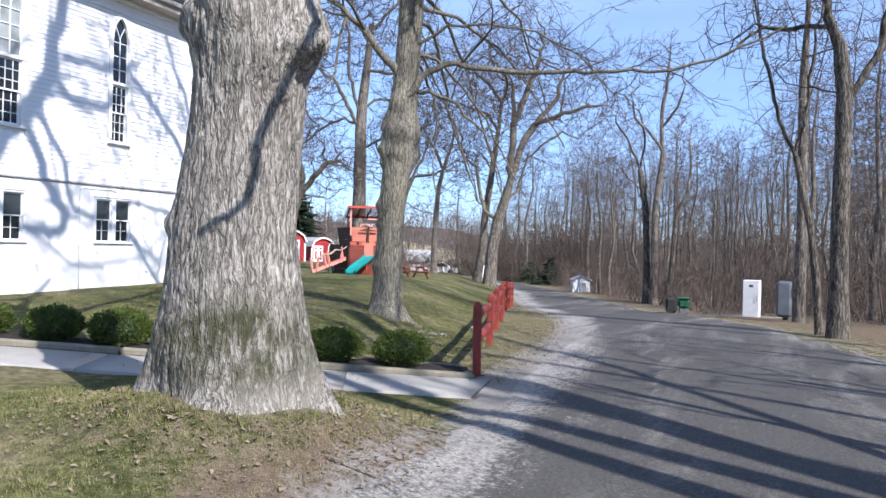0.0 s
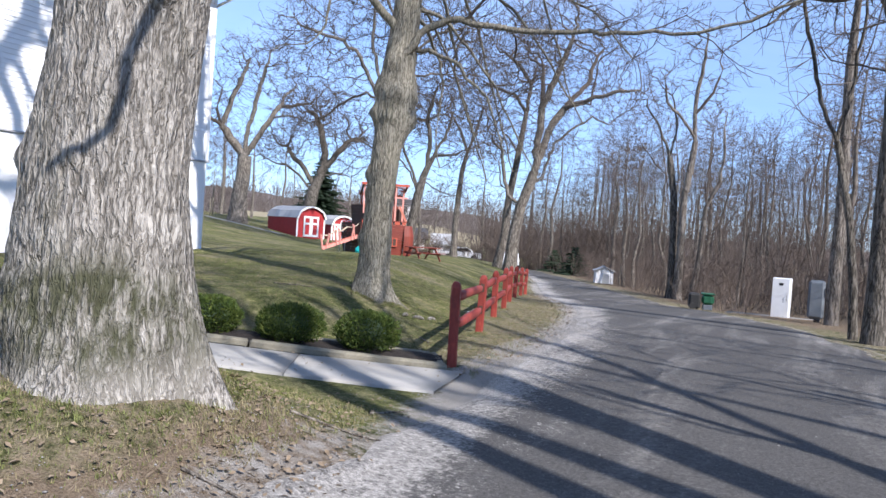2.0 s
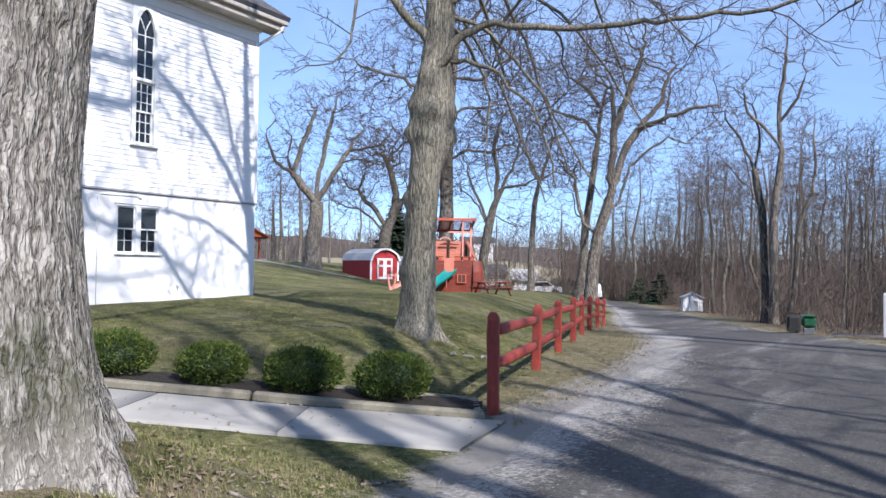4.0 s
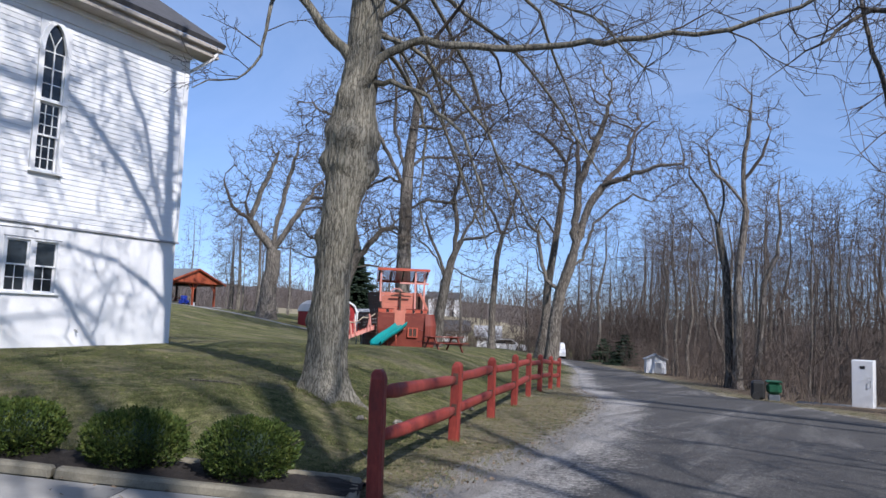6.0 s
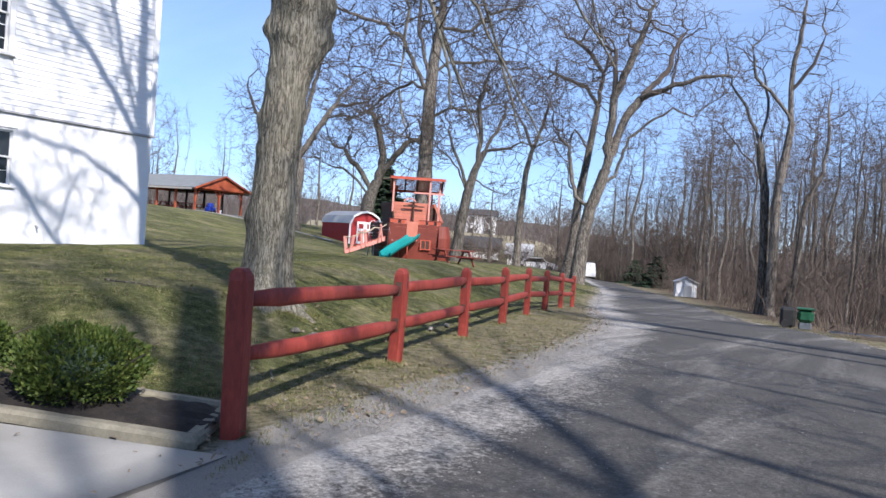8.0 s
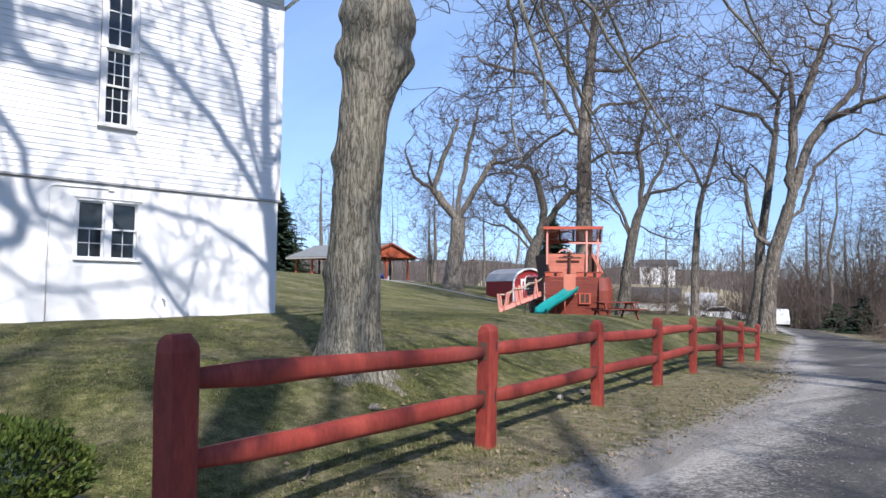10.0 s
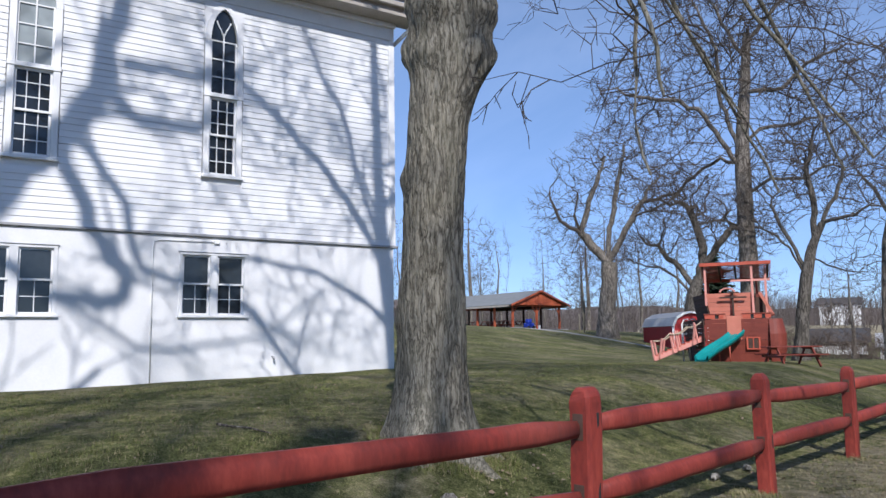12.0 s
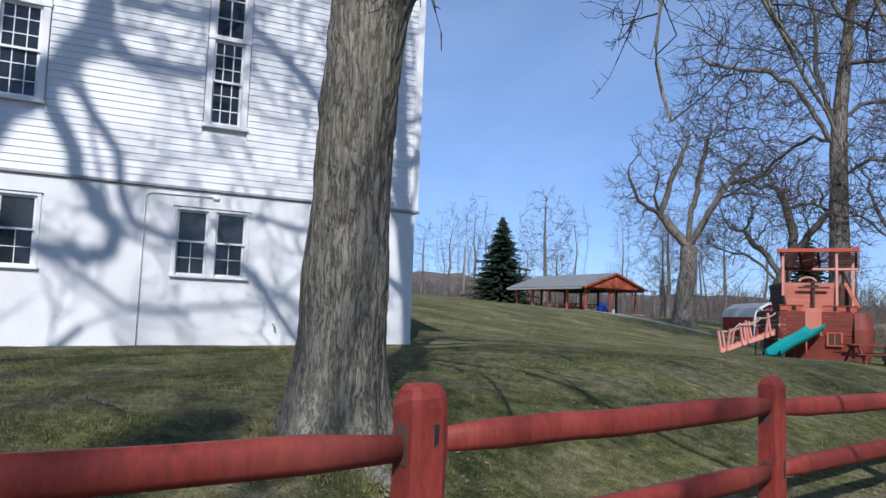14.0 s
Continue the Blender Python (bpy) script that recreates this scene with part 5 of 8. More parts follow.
def grown_tree(name, label, at, right, trunk, limbs, clouds, seed, bark, twig, tip=0.0125, step=0.42, reach=3.0, kill=0.55, jitter=0.5, lift=0.02, twigs=2, twig_len=0.75,
               flare=(0.3, 0.5, 5), around=30, per=5, ridge=0.02, whole=False, group=""):
    """A bare tree. Its trunk (a, z, r) and main limbs (a, z) are given in the plane that runs along `right` through its foot; the crown grows into the clouds."""
    zg = ground(*at)
    tree = tagged(empty(name, (at[0], at[1], zg)), label, "tree", group=group)
    nrng = np.random.default_rng(seed)
    rx, ry = right

    def local(a, b, z):
        return np.array((a * rx - b * ry, a * ry + b * rx, z - zg))

    axis = [(Vector(local(a, 0, z)), r) for a, z, r in trunk]
    axis[0] = (axis[0][0] - Vector((0, 0, 0.3)), axis[0][1])
    part("trunk", trunk_mesh(axis, bark, seed, around, per, ridge, flare, (), 5), None, tree)
    lines = [[tuple(p) for p, _ in axis]]
    for i, line in enumerate(limbs):
        a0 = line[0][0]
        s = (-1) ** i * (0.25 + 0.35 * nrng.random())
        lines.append([tuple(local(a, s * abs(a - a0), z)) for a, z in line])
    A = in_clouds(nrng, clouds)
    A = np.array([local(*p) for p in A])
    pos, par, first = colonize(nrng, lines, A, step, reach, kill, jitter, lift)
    main, rest = branch_tubes(nrng, pos, par, first, tip, trunk[-1][2] * 0.9, twigs, twig_len)
    if whole:
        rest = main + rest
    else:
        for t in main:
            part("limb", tubes_to_mesh("limb", [t], bark), None, tree)
    crown = part("crown", tubes_to_mesh("crown", rest, twig), None, tree)
    crown["kind"] = "stuff"
    return tree


# the leaning forked tree where the lane bends, and its neighbour
grown_tree("forked_tree", "bare leaning tree with a wide forked crown", (-15.6, 48.0), (0.931, 0.366),
    [(-0.5, -0.9, 0.44), (-0.3, 1.6, 0.37), (0.0, 3.5, 0.34), (0.5, 5.0, 0.34), (0.7, 5.8, 0.30)],
    [[(0.4, 5.0), (1.3, 5.5), (1.6, 6.6), (1.9, 7.8), (2.6, 8.4), (3.5, 9.2), (4.4, 9.9), (5.6, 9.5), (6.4, 10.2)],
     [(0.7, 5.8), (0.8, 7.4), (0.9, 9.0), (0.9, 10.7), (0.8, 12.6)],
     [(0.7, 5.6), (1.7, 9.0), (2.7, 10.5), (3.9, 11.9), (4.2, 13.2), (4.9, 14.5)],
     [(2.7, 10.5), (3.8, 10.5), (5.3, 11.0), (6.8, 11.1)],
     [(3.5, 9.2), (4.0, 10.3), (4.2, 11.9)], [(0.9, 10.0), (1.6, 11.6), (2.5, 14.2)],
     [(0.0, 3.5), (-0.9, 4.2), (-1.2, 5.5), (-1.4, 7.1), (-2.1, 7.7)]],
    [(1.2, 0, 14.0, 4.2, 4.0, 4.6, 620), (4.6, 0, 12.0, 3.6, 3.2, 3.6, 420), (-2.0, 0, 9.0, 2.4, 2.6, 3.2, 200), (5.8, 0, 10.4, 2.2, 2.0, 1.6, 100), (2.4, 0, 8.0, 1.6, 2.0, 1.4, 50)],
    13, MAT["bark_far"], MAT["twig_far"])
grown_tree("lawn_tree", "bare tree close beside the leaning one", (-17.6, 50.5), (0.923, 0.384),
    [(-0.4, -0.9, 0.32), (0.1, 1.6, 0.27), (0.2, 4.0, 0.25), (0.6, 6.8, 0.22), (1.0, 9.9, 0.17)],
    [[(1.0, 9.9), (1.2, 12.0), (1.6, 13.4)], [(1.0, 9.9), (0.3, 11.0), (-0.7, 11.3), (-2.1, 11.7)], [(0.6, 7.1), (-0.3, 8.5), (-0.6, 7.8), (-0.9, 7.1)],
     [(1.2, 12.0), (0.3, 13.1), (-0.8, 13.8)], [(0.2, 4.4), (-0.4, 5.0), (-0.6, 6.8), (-0.4, 8.2), (0.4, 8.7)]],
    [(0.2, 0, 14.0, 3.4, 3.2, 3.4, 420), (-1.8, 0, 10.4, 2.6, 2.4, 2.6, 260), (-0.9, 0, 7.2, 1.6, 1.8, 1.6, 70)],
    37, MAT["bark_far"], MAT["twig_far"])

# the tree at the right edge of the lane, with a slim forked stem before it
grown_tree("roadside_tree", "rough dark roadside tree with crooked limbs", (2.45, 18.2), (0.997, -0.077),
    [(0.0, -0.3, 0.24), (0.0, 1.5, 0.19), (0.0, 2.8, 0.18), (0.0, 4.0, 0.17), (0.02, 5.3, 0.17), (-0.08, 6.3, 0.14), (-0.35, 7.0, 0.11)],
    [[(-0.1, 5.4), (-0.6, 5.5), (-1.2, 5.7), (-1.4, 6.0)], [(-0.1, 6.3), (-0.7, 6.1), (-1.1, 6.0)], [(-0.3, 6.8), (-0.8, 6.9), (-1.2, 6.9), (-1.9, 7.2), (-2.5, 6.9), (-3.0, 6.8)],
     [(-0.35, 7.0), (-0.6, 8.4), (-0.5, 10.0)], [(0.0, 5.0), (0.6, 6.0), (0.9, 7.4), (1.0, 9.0)], [(-1.9, 7.2), (-2.4, 6.3), (-3.1, 5.8)]],
    [(-0.2, 0, 9.6, 2.6, 2.6, 2.6, 240), (-1.7, 0, 6.8, 1.7, 1.6, 1.1, 150), (1.4, 0, 8.0, 1.6, 1.6, 2.0, 90)],
    17, MAT["bark_dark"], MAT["twig"], 0.008, 0.28, 2.0, 0.42, 0.40, 0.0, 2, 0.42, (0.2, 0.35, 5), 48, 12, 0.02)
grown_tree("roadside_tree", "slim dark sapling forking beside the rough tree", (2.05, 18.9), (0.997, -0.077),
    [(0.1, -0.3, 0.10), (0.0, 1.0, 0.085), (-0.15, 2.3, 0.075), (-0.5, 4.0, 0.065)],
    [[(-0.5, 4.0), (-0.9, 4.9), (-1.1, 5.9), (-1.3, 6.7), (-1.5, 7.8)], [(-0.5, 4.0), (-0.35, 4.7), (-0.2, 6.0), (0.0, 7.4)]],
    [(-1.2, 0, 7.6, 1.0, 1.0, 1.8, 70), (-0.1, 0, 7.2, 0.9, 0.9, 1.8, 60)],
    18, MAT["bark_dark"], MAT["twig"], 0.007, 0.28, 2.0, 0.4, 0.35, 0.03, 2, 0.4, (0.08, 0.3, 5), 24, 8, 0.01)

# lawn oaks
grown_tree("oak_tree", "tall spreading bare oak behind the play boat", (-21.0, 38.4), (0.827, 0.562),
    [(0.2, 0.0, 0.50), (0.2, 3.5, 0.38), (0.2, 5.8, 0.36), (0.2, 8.1, 0.33), (0.25, 9.8, 0.29), (0.5, 12.2, 0.22), (0.7, 14.5, 0.16)],
    [[(0.2, 8.4), (-0.7, 9.1), (-1.5, 8.8), (-2.3, 8.3), (-3.2, 7.5), (-4.0, 7.2)], [(0.2, 8.1), (-0.8, 10.1), (-1.5, 11.2), (-2.2, 11.6), (-3.2, 11.7), (-4.5, 12.0)],
     [(0.2, 9.4), (1.0, 10.2), (2.2, 10.4), (3.3, 10.7), (4.4, 10.9)], [(0.5, 11.9), (2.0, 11.6), (2.9, 12.4), (4.4, 12.8)], [(0.2, 6.0), (-0.8, 6.3), (-1.7, 6.2)],
     [(0.2, 9.0), (-0.6, 11.8), (-0.6, 13.9), (-1.5, 16.2)], [(0.7, 13.9), (2.0, 15.7), (3.1, 17.5)], [(0.6, 13.0), (-0.3, 15.0), (-1.0, 16.8)], [(0.2, 5.6), (1.0, 5.9), (1.5, 5.7)],
     [(0.2, 7.4), (1.3, 7.8), (2.6, 7.6), (3.6, 8.0)]],
    [(0.6, 0, 15.0, 4.6, 4.4, 4.2, 800), (-3.4, 0, 11.6, 3.0, 3.2, 3.2, 540), (3.6, 0, 11.6, 2.8, 3.0, 3.0, 460), (-3.0, 0, 8.0, 2.6, 2.4, 1.8, 300), (2.8, 0, 8.4, 2.4, 2.4, 1.8, 240), (-0.8, 0, 6.3, 1.5, 1.6, 1.0, 70)],
    31, MAT["bark_far"], MAT["twig"], 0.0138, 0.42, 2.6, 0.5, 0.5, 0.0)
grown_tree("oak_tree", "crooked bare oak standing beside the pavilion", (-37.4, 47.2), (0.719, 0.695),
    [(-0.4, 0.9, 0.78), (-0.3, 3.2, 0.57), (-0.1, 5.0, 0.53), (-0.1, 6.2, 0.50)],
    [[(-0.3, 6.0), (-1.0, 7.2), (-1.8, 8.4), (-2.3, 9.6), (-2.0, 11.2)], [(0.1, 6.2), (0.9, 7.9), (1.6, 9.1), (2.9, 9.4), (4.6, 9.0)], [(0.2, 6.2), (1.1, 6.5), (1.7, 6.2)],
     [(-1.8, 8.2), (-3.2, 9.1), (-3.8, 10.6)], [(-1.5, 8.6), (-1.3, 10.4), (-0.6, 12.1), (-0.1, 13.6)], [(-0.1, 6.2), (0.0, 8.1), (0.4, 10.2), (0.9, 12.4), (1.3, 14.1)],
     [(1.9, 9.2), (2.8, 11.3), (4.0, 12.4)], [(2.9, 9.4), (4.5, 10.6), (5.7, 11.9)]],
    [(0.2, 0, 12.6, 4.0, 3.6, 3.0, 620), (-3.2, 0, 9.8, 2.4, 2.6, 2.4, 330), (4.2, 0, 10.6, 2.6, 2.6, 2.2, 380), (2.0, 0, 7.6, 2.0, 2.0, 1.0, 70), (-2.4, 0, 7.2, 1.6, 1.8, 0.9, 40)],
    32, MAT["bark_far"], MAT["twig"], 0.0150, 0.45, 2.6, 0.65, 0.52, 0.0, flare=(0.35, 0.6, 5))
grown_tree("oak_tree", "crooked bare oak behind the red shed", (-34.3, 51.5), (0.815, 0.579),
    [(0.0, 0.6, 0.62), (-0.1, 2.4, 0.50), (0.1, 4.0, 0.46), (0.6, 5.2, 0.40)],
    [[(0.2, 4.4), (-0.6, 5.7), (-1.5, 6.5), (-2.1, 7.5)], [(0.6, 5.2), (0.9, 7.0), (0.5, 8.7), (0.0, 9.9)], [(-0.1, 4.0), (-1.0, 5.2), (-2.1, 6.0), (-3.2, 6.2)],
     [(0.6, 5.2), (1.7, 7.0), (2.8, 8.2), (3.8, 8.4)], [(0.6, 5.0), (1.8, 5.6), (3.0, 5.4)]],
    [(0.2, 0, 9.6, 3.8, 3.4, 3.0, 640), (-2.6, 0, 7.4, 2.4, 2.2, 1.9, 340), (3.4, 0, 8.0, 2.8, 2.4, 2.4, 440)],
    33, MAT["bark_dark"], MAT["twig"], 0.0160, 0.45, 2.6, 0.55, 0.52, 0.0)
grown_tree("lawn_tree", "slim bare tree leaning away behind the boat", (-18.4, 38.1), (0.869, 0.495),
    [(-0.1, 0.0, 0.32), (0.1, 1.9, 0.25), (0.35, 3.5, 0.23), (0.6, 4.6, 0.19), (1.05, 5.6, 0.15)],
    [[(0.35, 3.5), (0.0, 4.6), (-0.4, 5.4), (-0.8, 6.5)], [(0.35, 3.4), (0.1, 4.0), (-0.6, 5.1), (-1.1, 5.4)], [(1.0, 5.6), (1.6, 6.6), (1.9, 7.7)],
     [(0.7, 4.9), (0.8, 6.3), (0.6, 7.6), (0.9, 9.0)], [(0.5, 4.1), (1.4, 3.8), (2.5, 3.6)], [(1.0, 5.6), (2.2, 5.7), (2.7, 6.0)]],
    [(0.8, 0, 8.2, 2.5, 2.4, 2.3, 380), (-1.0, 0, 6.4, 1.6, 1.8, 1.7, 170), (2.4, 0, 6.2, 1.6, 1.6, 1.8, 170), (2.3, 0, 4.0, 1.1, 1.1, 0.8, 50)],
    34, MAT["bark_dark"], MAT["twig"], 0.0135, 0.36, 2.2, 0.5, 0.45, 0.03)
grown_tree("lawn_tree", "slim upright bare tree near the lane", (-20.6, 49.8), (0.897, 0.442),
    [(-0.3, -0.6, 0.25), (-0.3, 2.2, 0.20), (-0.2, 4.3, 0.18), (-0.1, 5.7, 0.16), (0.2, 7.2, 0.13)],
    [[(0.2, 7.2), (1.2, 7.9), (2.1, 7.7)], [(0.2, 7.2), (-0.4, 8.6), (-1.1, 9.6)], [(0.0, 6.8), (0.8, 9.0), (1.1, 10.4)], [(-0.1, 5.9), (0.7, 6.5), (1.2, 7.0)]],
    [(0.2, 0, 10.0, 2.4, 2.2, 2.4, 250), (1.8, 0, 8.0, 1.2, 1.4, 1.2, 80), (-1.2, 0, 8.8, 1.4, 1.4, 1.4, 90)],
    36, MAT["bark_far"], MAT["twig_far"], 0.014, 0.42, 2.4, 0.6, 0.4, 0.03)

# the twin-stemmed trees at the edge of the wood by the bins
grown_tree("woodland_tree", "tall pale-barked tree at the wood's edge", (-3.7, 36.5), (0.989, 0.147),
    [(-0.2, -0.9, 0.20), (-0.2, 0.7, 0.165), (-0.2, 2.1, 0.155), (-0.2, 3.8, 0.15), (0.0, 5.2, 0.145), (0.1, 6.3, 0.12)],
    [[(0.1, 6.3), (0.0, 7.5), (0.1, 8.9), (0.2, 9.7), (0.3, 10.7)], [(0.1, 6.3), (-0.4, 7.1), (-1.2, 7.9), (-1.4, 9.0)], [(-0.2, 3.8), (-0.3, 4.8), (-0.2, 6.0)], [(0.0, 7.5), (0.7, 8.4), (1.0, 9.4)]],
    [(0.2, 0, 10.2, 1.5, 1.5, 2.0, 170), (-1.3, 0, 8.6, 1.0, 1.2, 1.4, 70), (0.9, 0, 8.6, 0.9, 1.0, 1.2, 50)],
    71, MAT["bark_woods"], MAT["twig_far"], 0.011, 0.36, 2.2, 0.45, 0.38, 0.06, 2, 0.5, group="woodland trees")
grown_tree("woodland_tree", "tall forked dark tree at the wood's edge", (-4.1, 36.9), (0.989, 0.147),
    [(-0.1, -0.9, 0.20), (-0.2, 2.1, 0.17), (-0.3, 3.8, 0.155), (-0.6, 5.6, 0.13)],
    [[(-0.6, 5.6), (-1.2, 7.1), (-1.8, 8.0)], [(-0.3, 3.8), (-0.9, 5.0), (-1.8, 6.0)], [(-0.6, 5.6), (-0.4, 7.0), (-0.7, 8.4)]],
    [(-1.4, 0, 8.2, 1.5, 1.4, 1.5, 130), (-1.8, 0, 6.2, 0.9, 1.0, 0.9, 40)],
    72, MAT["bark_dark"], MAT["twig_far"], 0.011, 0.36, 2.2, 0.45, 0.38, 0.06, 2, 0.5, group="woodland trees")
grown_tree("woodland_tree", "slim pale tree with a curved stem at the wood's edge", (-3.2, 37.2), (0.989, 0.147),
    [(-0.3, -0.9, 0.15), (0.0, 0.6, 0.12), (0.1, 2.1, 0.11), (0.15, 3.4, 0.10), (0.7, 4.6, 0.085)],
    [[(0.7, 4.6), (0.8, 5.8), (0.7, 7.0)], [(0.15, 3.4), (0.1, 4.8), (0.4, 6.0)]],
    [(0.7, 0, 6.8, 1.1, 1.1, 1.4, 90)],
    73, MAT["bark_woods"], MAT["twig_far"], 0.011, 0.36, 2.2, 0.45, 0.38, 0.06, 2, 0.5, group="woodland trees")

# trees across the lane, known by the shade they throw: where the trunk's shadow begins and ends on the ground, the height, the girth
SUN_BACK = Vector((_to.x, _to.y, _to.z)) / _to.z


def shade_tree(foot, end, height, r, seed, wide=2.6, deep=3.2, count=170, thin=0.6, tip=0.012):
    """A tall tree whose trunk shadow runs from its foot to the given end."""
    top = Vector((end[0], end[1], ground(*end))) + SUN_BACK * height
    zg = ground(*foot)
    v = top - Vector((foot[0], foot[1], zg))
    flat = Vector((v.x, v.y))
    right = flat.normalized()
    L = flat.length
    trunk = [(0.0, zg - 0.2, r * 1.25), (L * 0.33 + 0.22 * math.sin(seed), zg + v.z * 0.33, r), (L * 0.66 + 0.3 * math.cos(seed * 1.7), zg + v.z * 0.66, r * (0.4 + 0.75 * thin)), (L, zg + v.z, r * thin)]
    grown_tree("shade_tree", "tall bare tree standing across the lane", foot, (right.x, right.y), trunk,
        [[(L * 0.7, zg + v.z * 0.7), (L + 1.2, zg + v.z * 0.9), (L + 1.8, zg + v.z * 1.1)], [(L * 0.8, zg + v.z * 0.8), (L - 1.3, zg + v.z * 0.98), (L - 1.6, zg + v.z * 1.2)]],
        [(L, 0, zg + v.z + deep * 0.4, wide, wide, deep, count)], seed, MAT["bark_far"], MAT["twig"], tip, 0.5, 3.4, 0.8, 0.3, 0.05, 2, 0.8, (0.2, 0.4, 5), 16, 2.5, 0.01)


for _i, (_f, _e, _h, _r, _w, _n, *_t) in enumerate((
        ((7.5, 0.84), (-4.3, 7.75), 9.7, 0.20, 1.6, 60),
        ((8.0, 1.84), (-6.4, 9.55), 12.6, 0.18, 1.6, 60),
        ((7.6, 1.5), (-6.2, 12.0), 13.0, 0.21, 2.2, 110, 1.2),
        ((6.6, 1.4), (-5.0, 14.7), 14.0, 0.10, 1.6, 50),
        ((14.0, 2.5), (-8.0, 13.4), 20.0, 0.09, 3.0, 80),
        ((7.8, 3.9), (-1.0, 8.9), 7.6, 0.09, 1.8, 60),
        ((15.0, -0.5), (-7.0, 10.4), 20.0, 0.09, 2.6, 60),
        ((14.5, 11.0), (-9.0, 22.6), 21.0, 0.09, 3.0, 80),
        ((9.5, 6.5), (1.3, 10.6), 7.4, 0.11, 2.4, 110),
        ((9.6, 9.6), (0.9, 13.9), 7.8, 0.11, 2.4, 110),
        ((16.0, -2.6), (-9.0, 10.9), 20.0, 0.10, 2.6, 160, 0.9, 0.022))):
    shade_tree(_f, _e, _h, _r, 141 + _i, _w, _w * 1.2, _n, *_t)


def build_woods():
    """The wood beyond the lane and the far tree lines: a few kinds of tree, repeated at many sizes."""
    kinds = []
    # height, girth, bare share, crown width, count of crown points, lean
    spec = [(16, 0.17, 0.26, 2.8, 90, 0.6), (18, 0.20, 0.34, 3.2, 105, -0.9), (15, 0.13, 0.20, 2.4, 80, 1.2), (19, 0.20, 0.38, 3.4, 105, 0.3), (13, 0.11, 0.22, 2.4, 70, -1.0), (17, 0.16, 0.26, 2.6, 90, -0.3), (14, 0.10, 0.20, 2.2, 70, 1.6), (17, 0.17, 0.30, 3.8, 105, 0.8)]
    for i, (hh, r, bare, wide, count, lean) in enumerate(spec):
        at = (14 + i * 5, -60)
        zg = ground(*at)
        fork = hh * bare
        s = 1 if i % 2 else -1
        trunk = [(0.0, zg - 0.2, r * 1.2), (lean * 0.2 + 0.25 * s, zg + fork * 0.6, r * 0.95), (lean * 0.4 - 0.2 * s, zg + fork * 1.2, r * 0.82), (lean * 0.7 + 0.35 * s, zg + hh * 0.58, r * 0.52), (lean, zg + hh * 0.80, 0.03)]
        limbs = [[(lean * 0.4, zg + fork), (lean * 0.4 + s * 1.1, zg + fork * 1.35), (lean * 0.4 + s * 1.7, zg + hh * 0.66), (lean * 0.4 + s * 1.5, zg + hh * 0.8)], [(lean * 0.6, zg + hh * 0.5), (lean * 0.6 - s * 0.9, zg + hh * 0.62), (lean * 0.6 - s * 1.4, zg + hh * 0.8)]]
        t = grown_tree("woodland_tree", "slender bare woodland tree beyond the lane", at, (1, 0), trunk, limbs,
            [(lean * 0.8, 0, zg + hh * 0.74, wide, wide, hh * 0.26, count), (lean * 0.5, 0, zg + hh * (bare + 0.55) / 2, wide * 0.8, wide * 0.8, hh * 0.2, count // 2)],
            60 + i, MAT["bark_woods"], MAT["twig_far"], 0.016, 0.6, 3.4, 0.85, 0.36, 0.07, 2, 1.1, (0.45 * r, 0.5, 5), 9, 2.2, 0.01, True, "woodland trees")
        kinds.append(t)
    rng = random.Random(77)
    placed = []

    def put(x, y, s, k):
        m = Matrix.Translation((x, y, ground(x, y) - 0.1)) @ Matrix.Rotation(rng.uniform(0, 6.28), 4, "Z") @ Matrix.Diagonal((s * 0.95, s * 0.95, s, 1))
        return copy_thing(kinds[k], m)

    tries = 0
    while len(placed) < 165 and tries < 9000:
        tries += 1
        y = 21 + 75 * rng.random() ** 0.85
        xr = poly_x(ROAD_RIGHT, min(y, 74))
        x = xr + 1.6 + rng.random() ** 0.8 * (15 + 0.25 * y)
        if y < 32 and abs(x - 1.2) < 1.6 and y > 25:
            continue
        if math.hypot(x - 2.45, y - 18.2) < 3 or math.hypot(x + 10.3, y - 50) < 2 or math.hypot(x + 2.2, y - 29.6) < 1.6 or math.hypot(x + 3.7, y - 36.7) < 2.0:
            continue
        if any((x - a) ** 2 + (y - b) ** 2 < 1.3 for a, b in placed):
            continue
        placed.append((x, y))
        put(x, y, rng.uniform(0.52, 0.86) * (1.0 if y < 50 else 1.1), rng.randrange(8))
    put(-7.6, 45.5, 0.62, 5), put(-12.0, 60.0, 0.7, 3)
    # unseen trees down the lane and behind, added to darken reflections and low skylight
    for i in range(46):
        x, y = rng.uniform(23, 46), rng.uniform(-34, 24)
        if i > 33:
            x, y = rng.uniform(-12, 24), rng.uniform(-46, -30)
        put(x, y, rng.uniform(0.6, 0.85), rng.randrange(8))
    # far tree lines behind the buildings and fields
    for i in range(38):
        a = radians(rng.uniform(6, 66))
        d = rng.uniform(105, 170)
        x, y = -math.sin(a) * d, math.cos(a) * d
        t = put(x, y, rng.uniform(0.5, 0.8), rng.randrange(8))
        t["label"] = "distant bare tree in the far tree line"
    for x, y, s, k in ((-76, 55, 0.9, 2), (-72, 58, 0.8, 4), (-70, 63, 1.0, 0), (-66, 66, 0.9, 5), (-80, 52, 0.9, 1), (-84, 58, 1.0, 3), (-60, 66, 0.9, 5), (-57, 68, 0.9, 2), (-54, 66, 0.95, 4), (-51, 70, 0.85, 1), (-88, 52, 0.8, 4), (-63, 74, 0.9, 0), (-90, 60, 1.0, 2), (-48, 68, 0.7, 5), (-95, 56, 0.9, 1), (-78, 66, 0.8, 0)):
        t = put(x, y, s * 0.8, k)
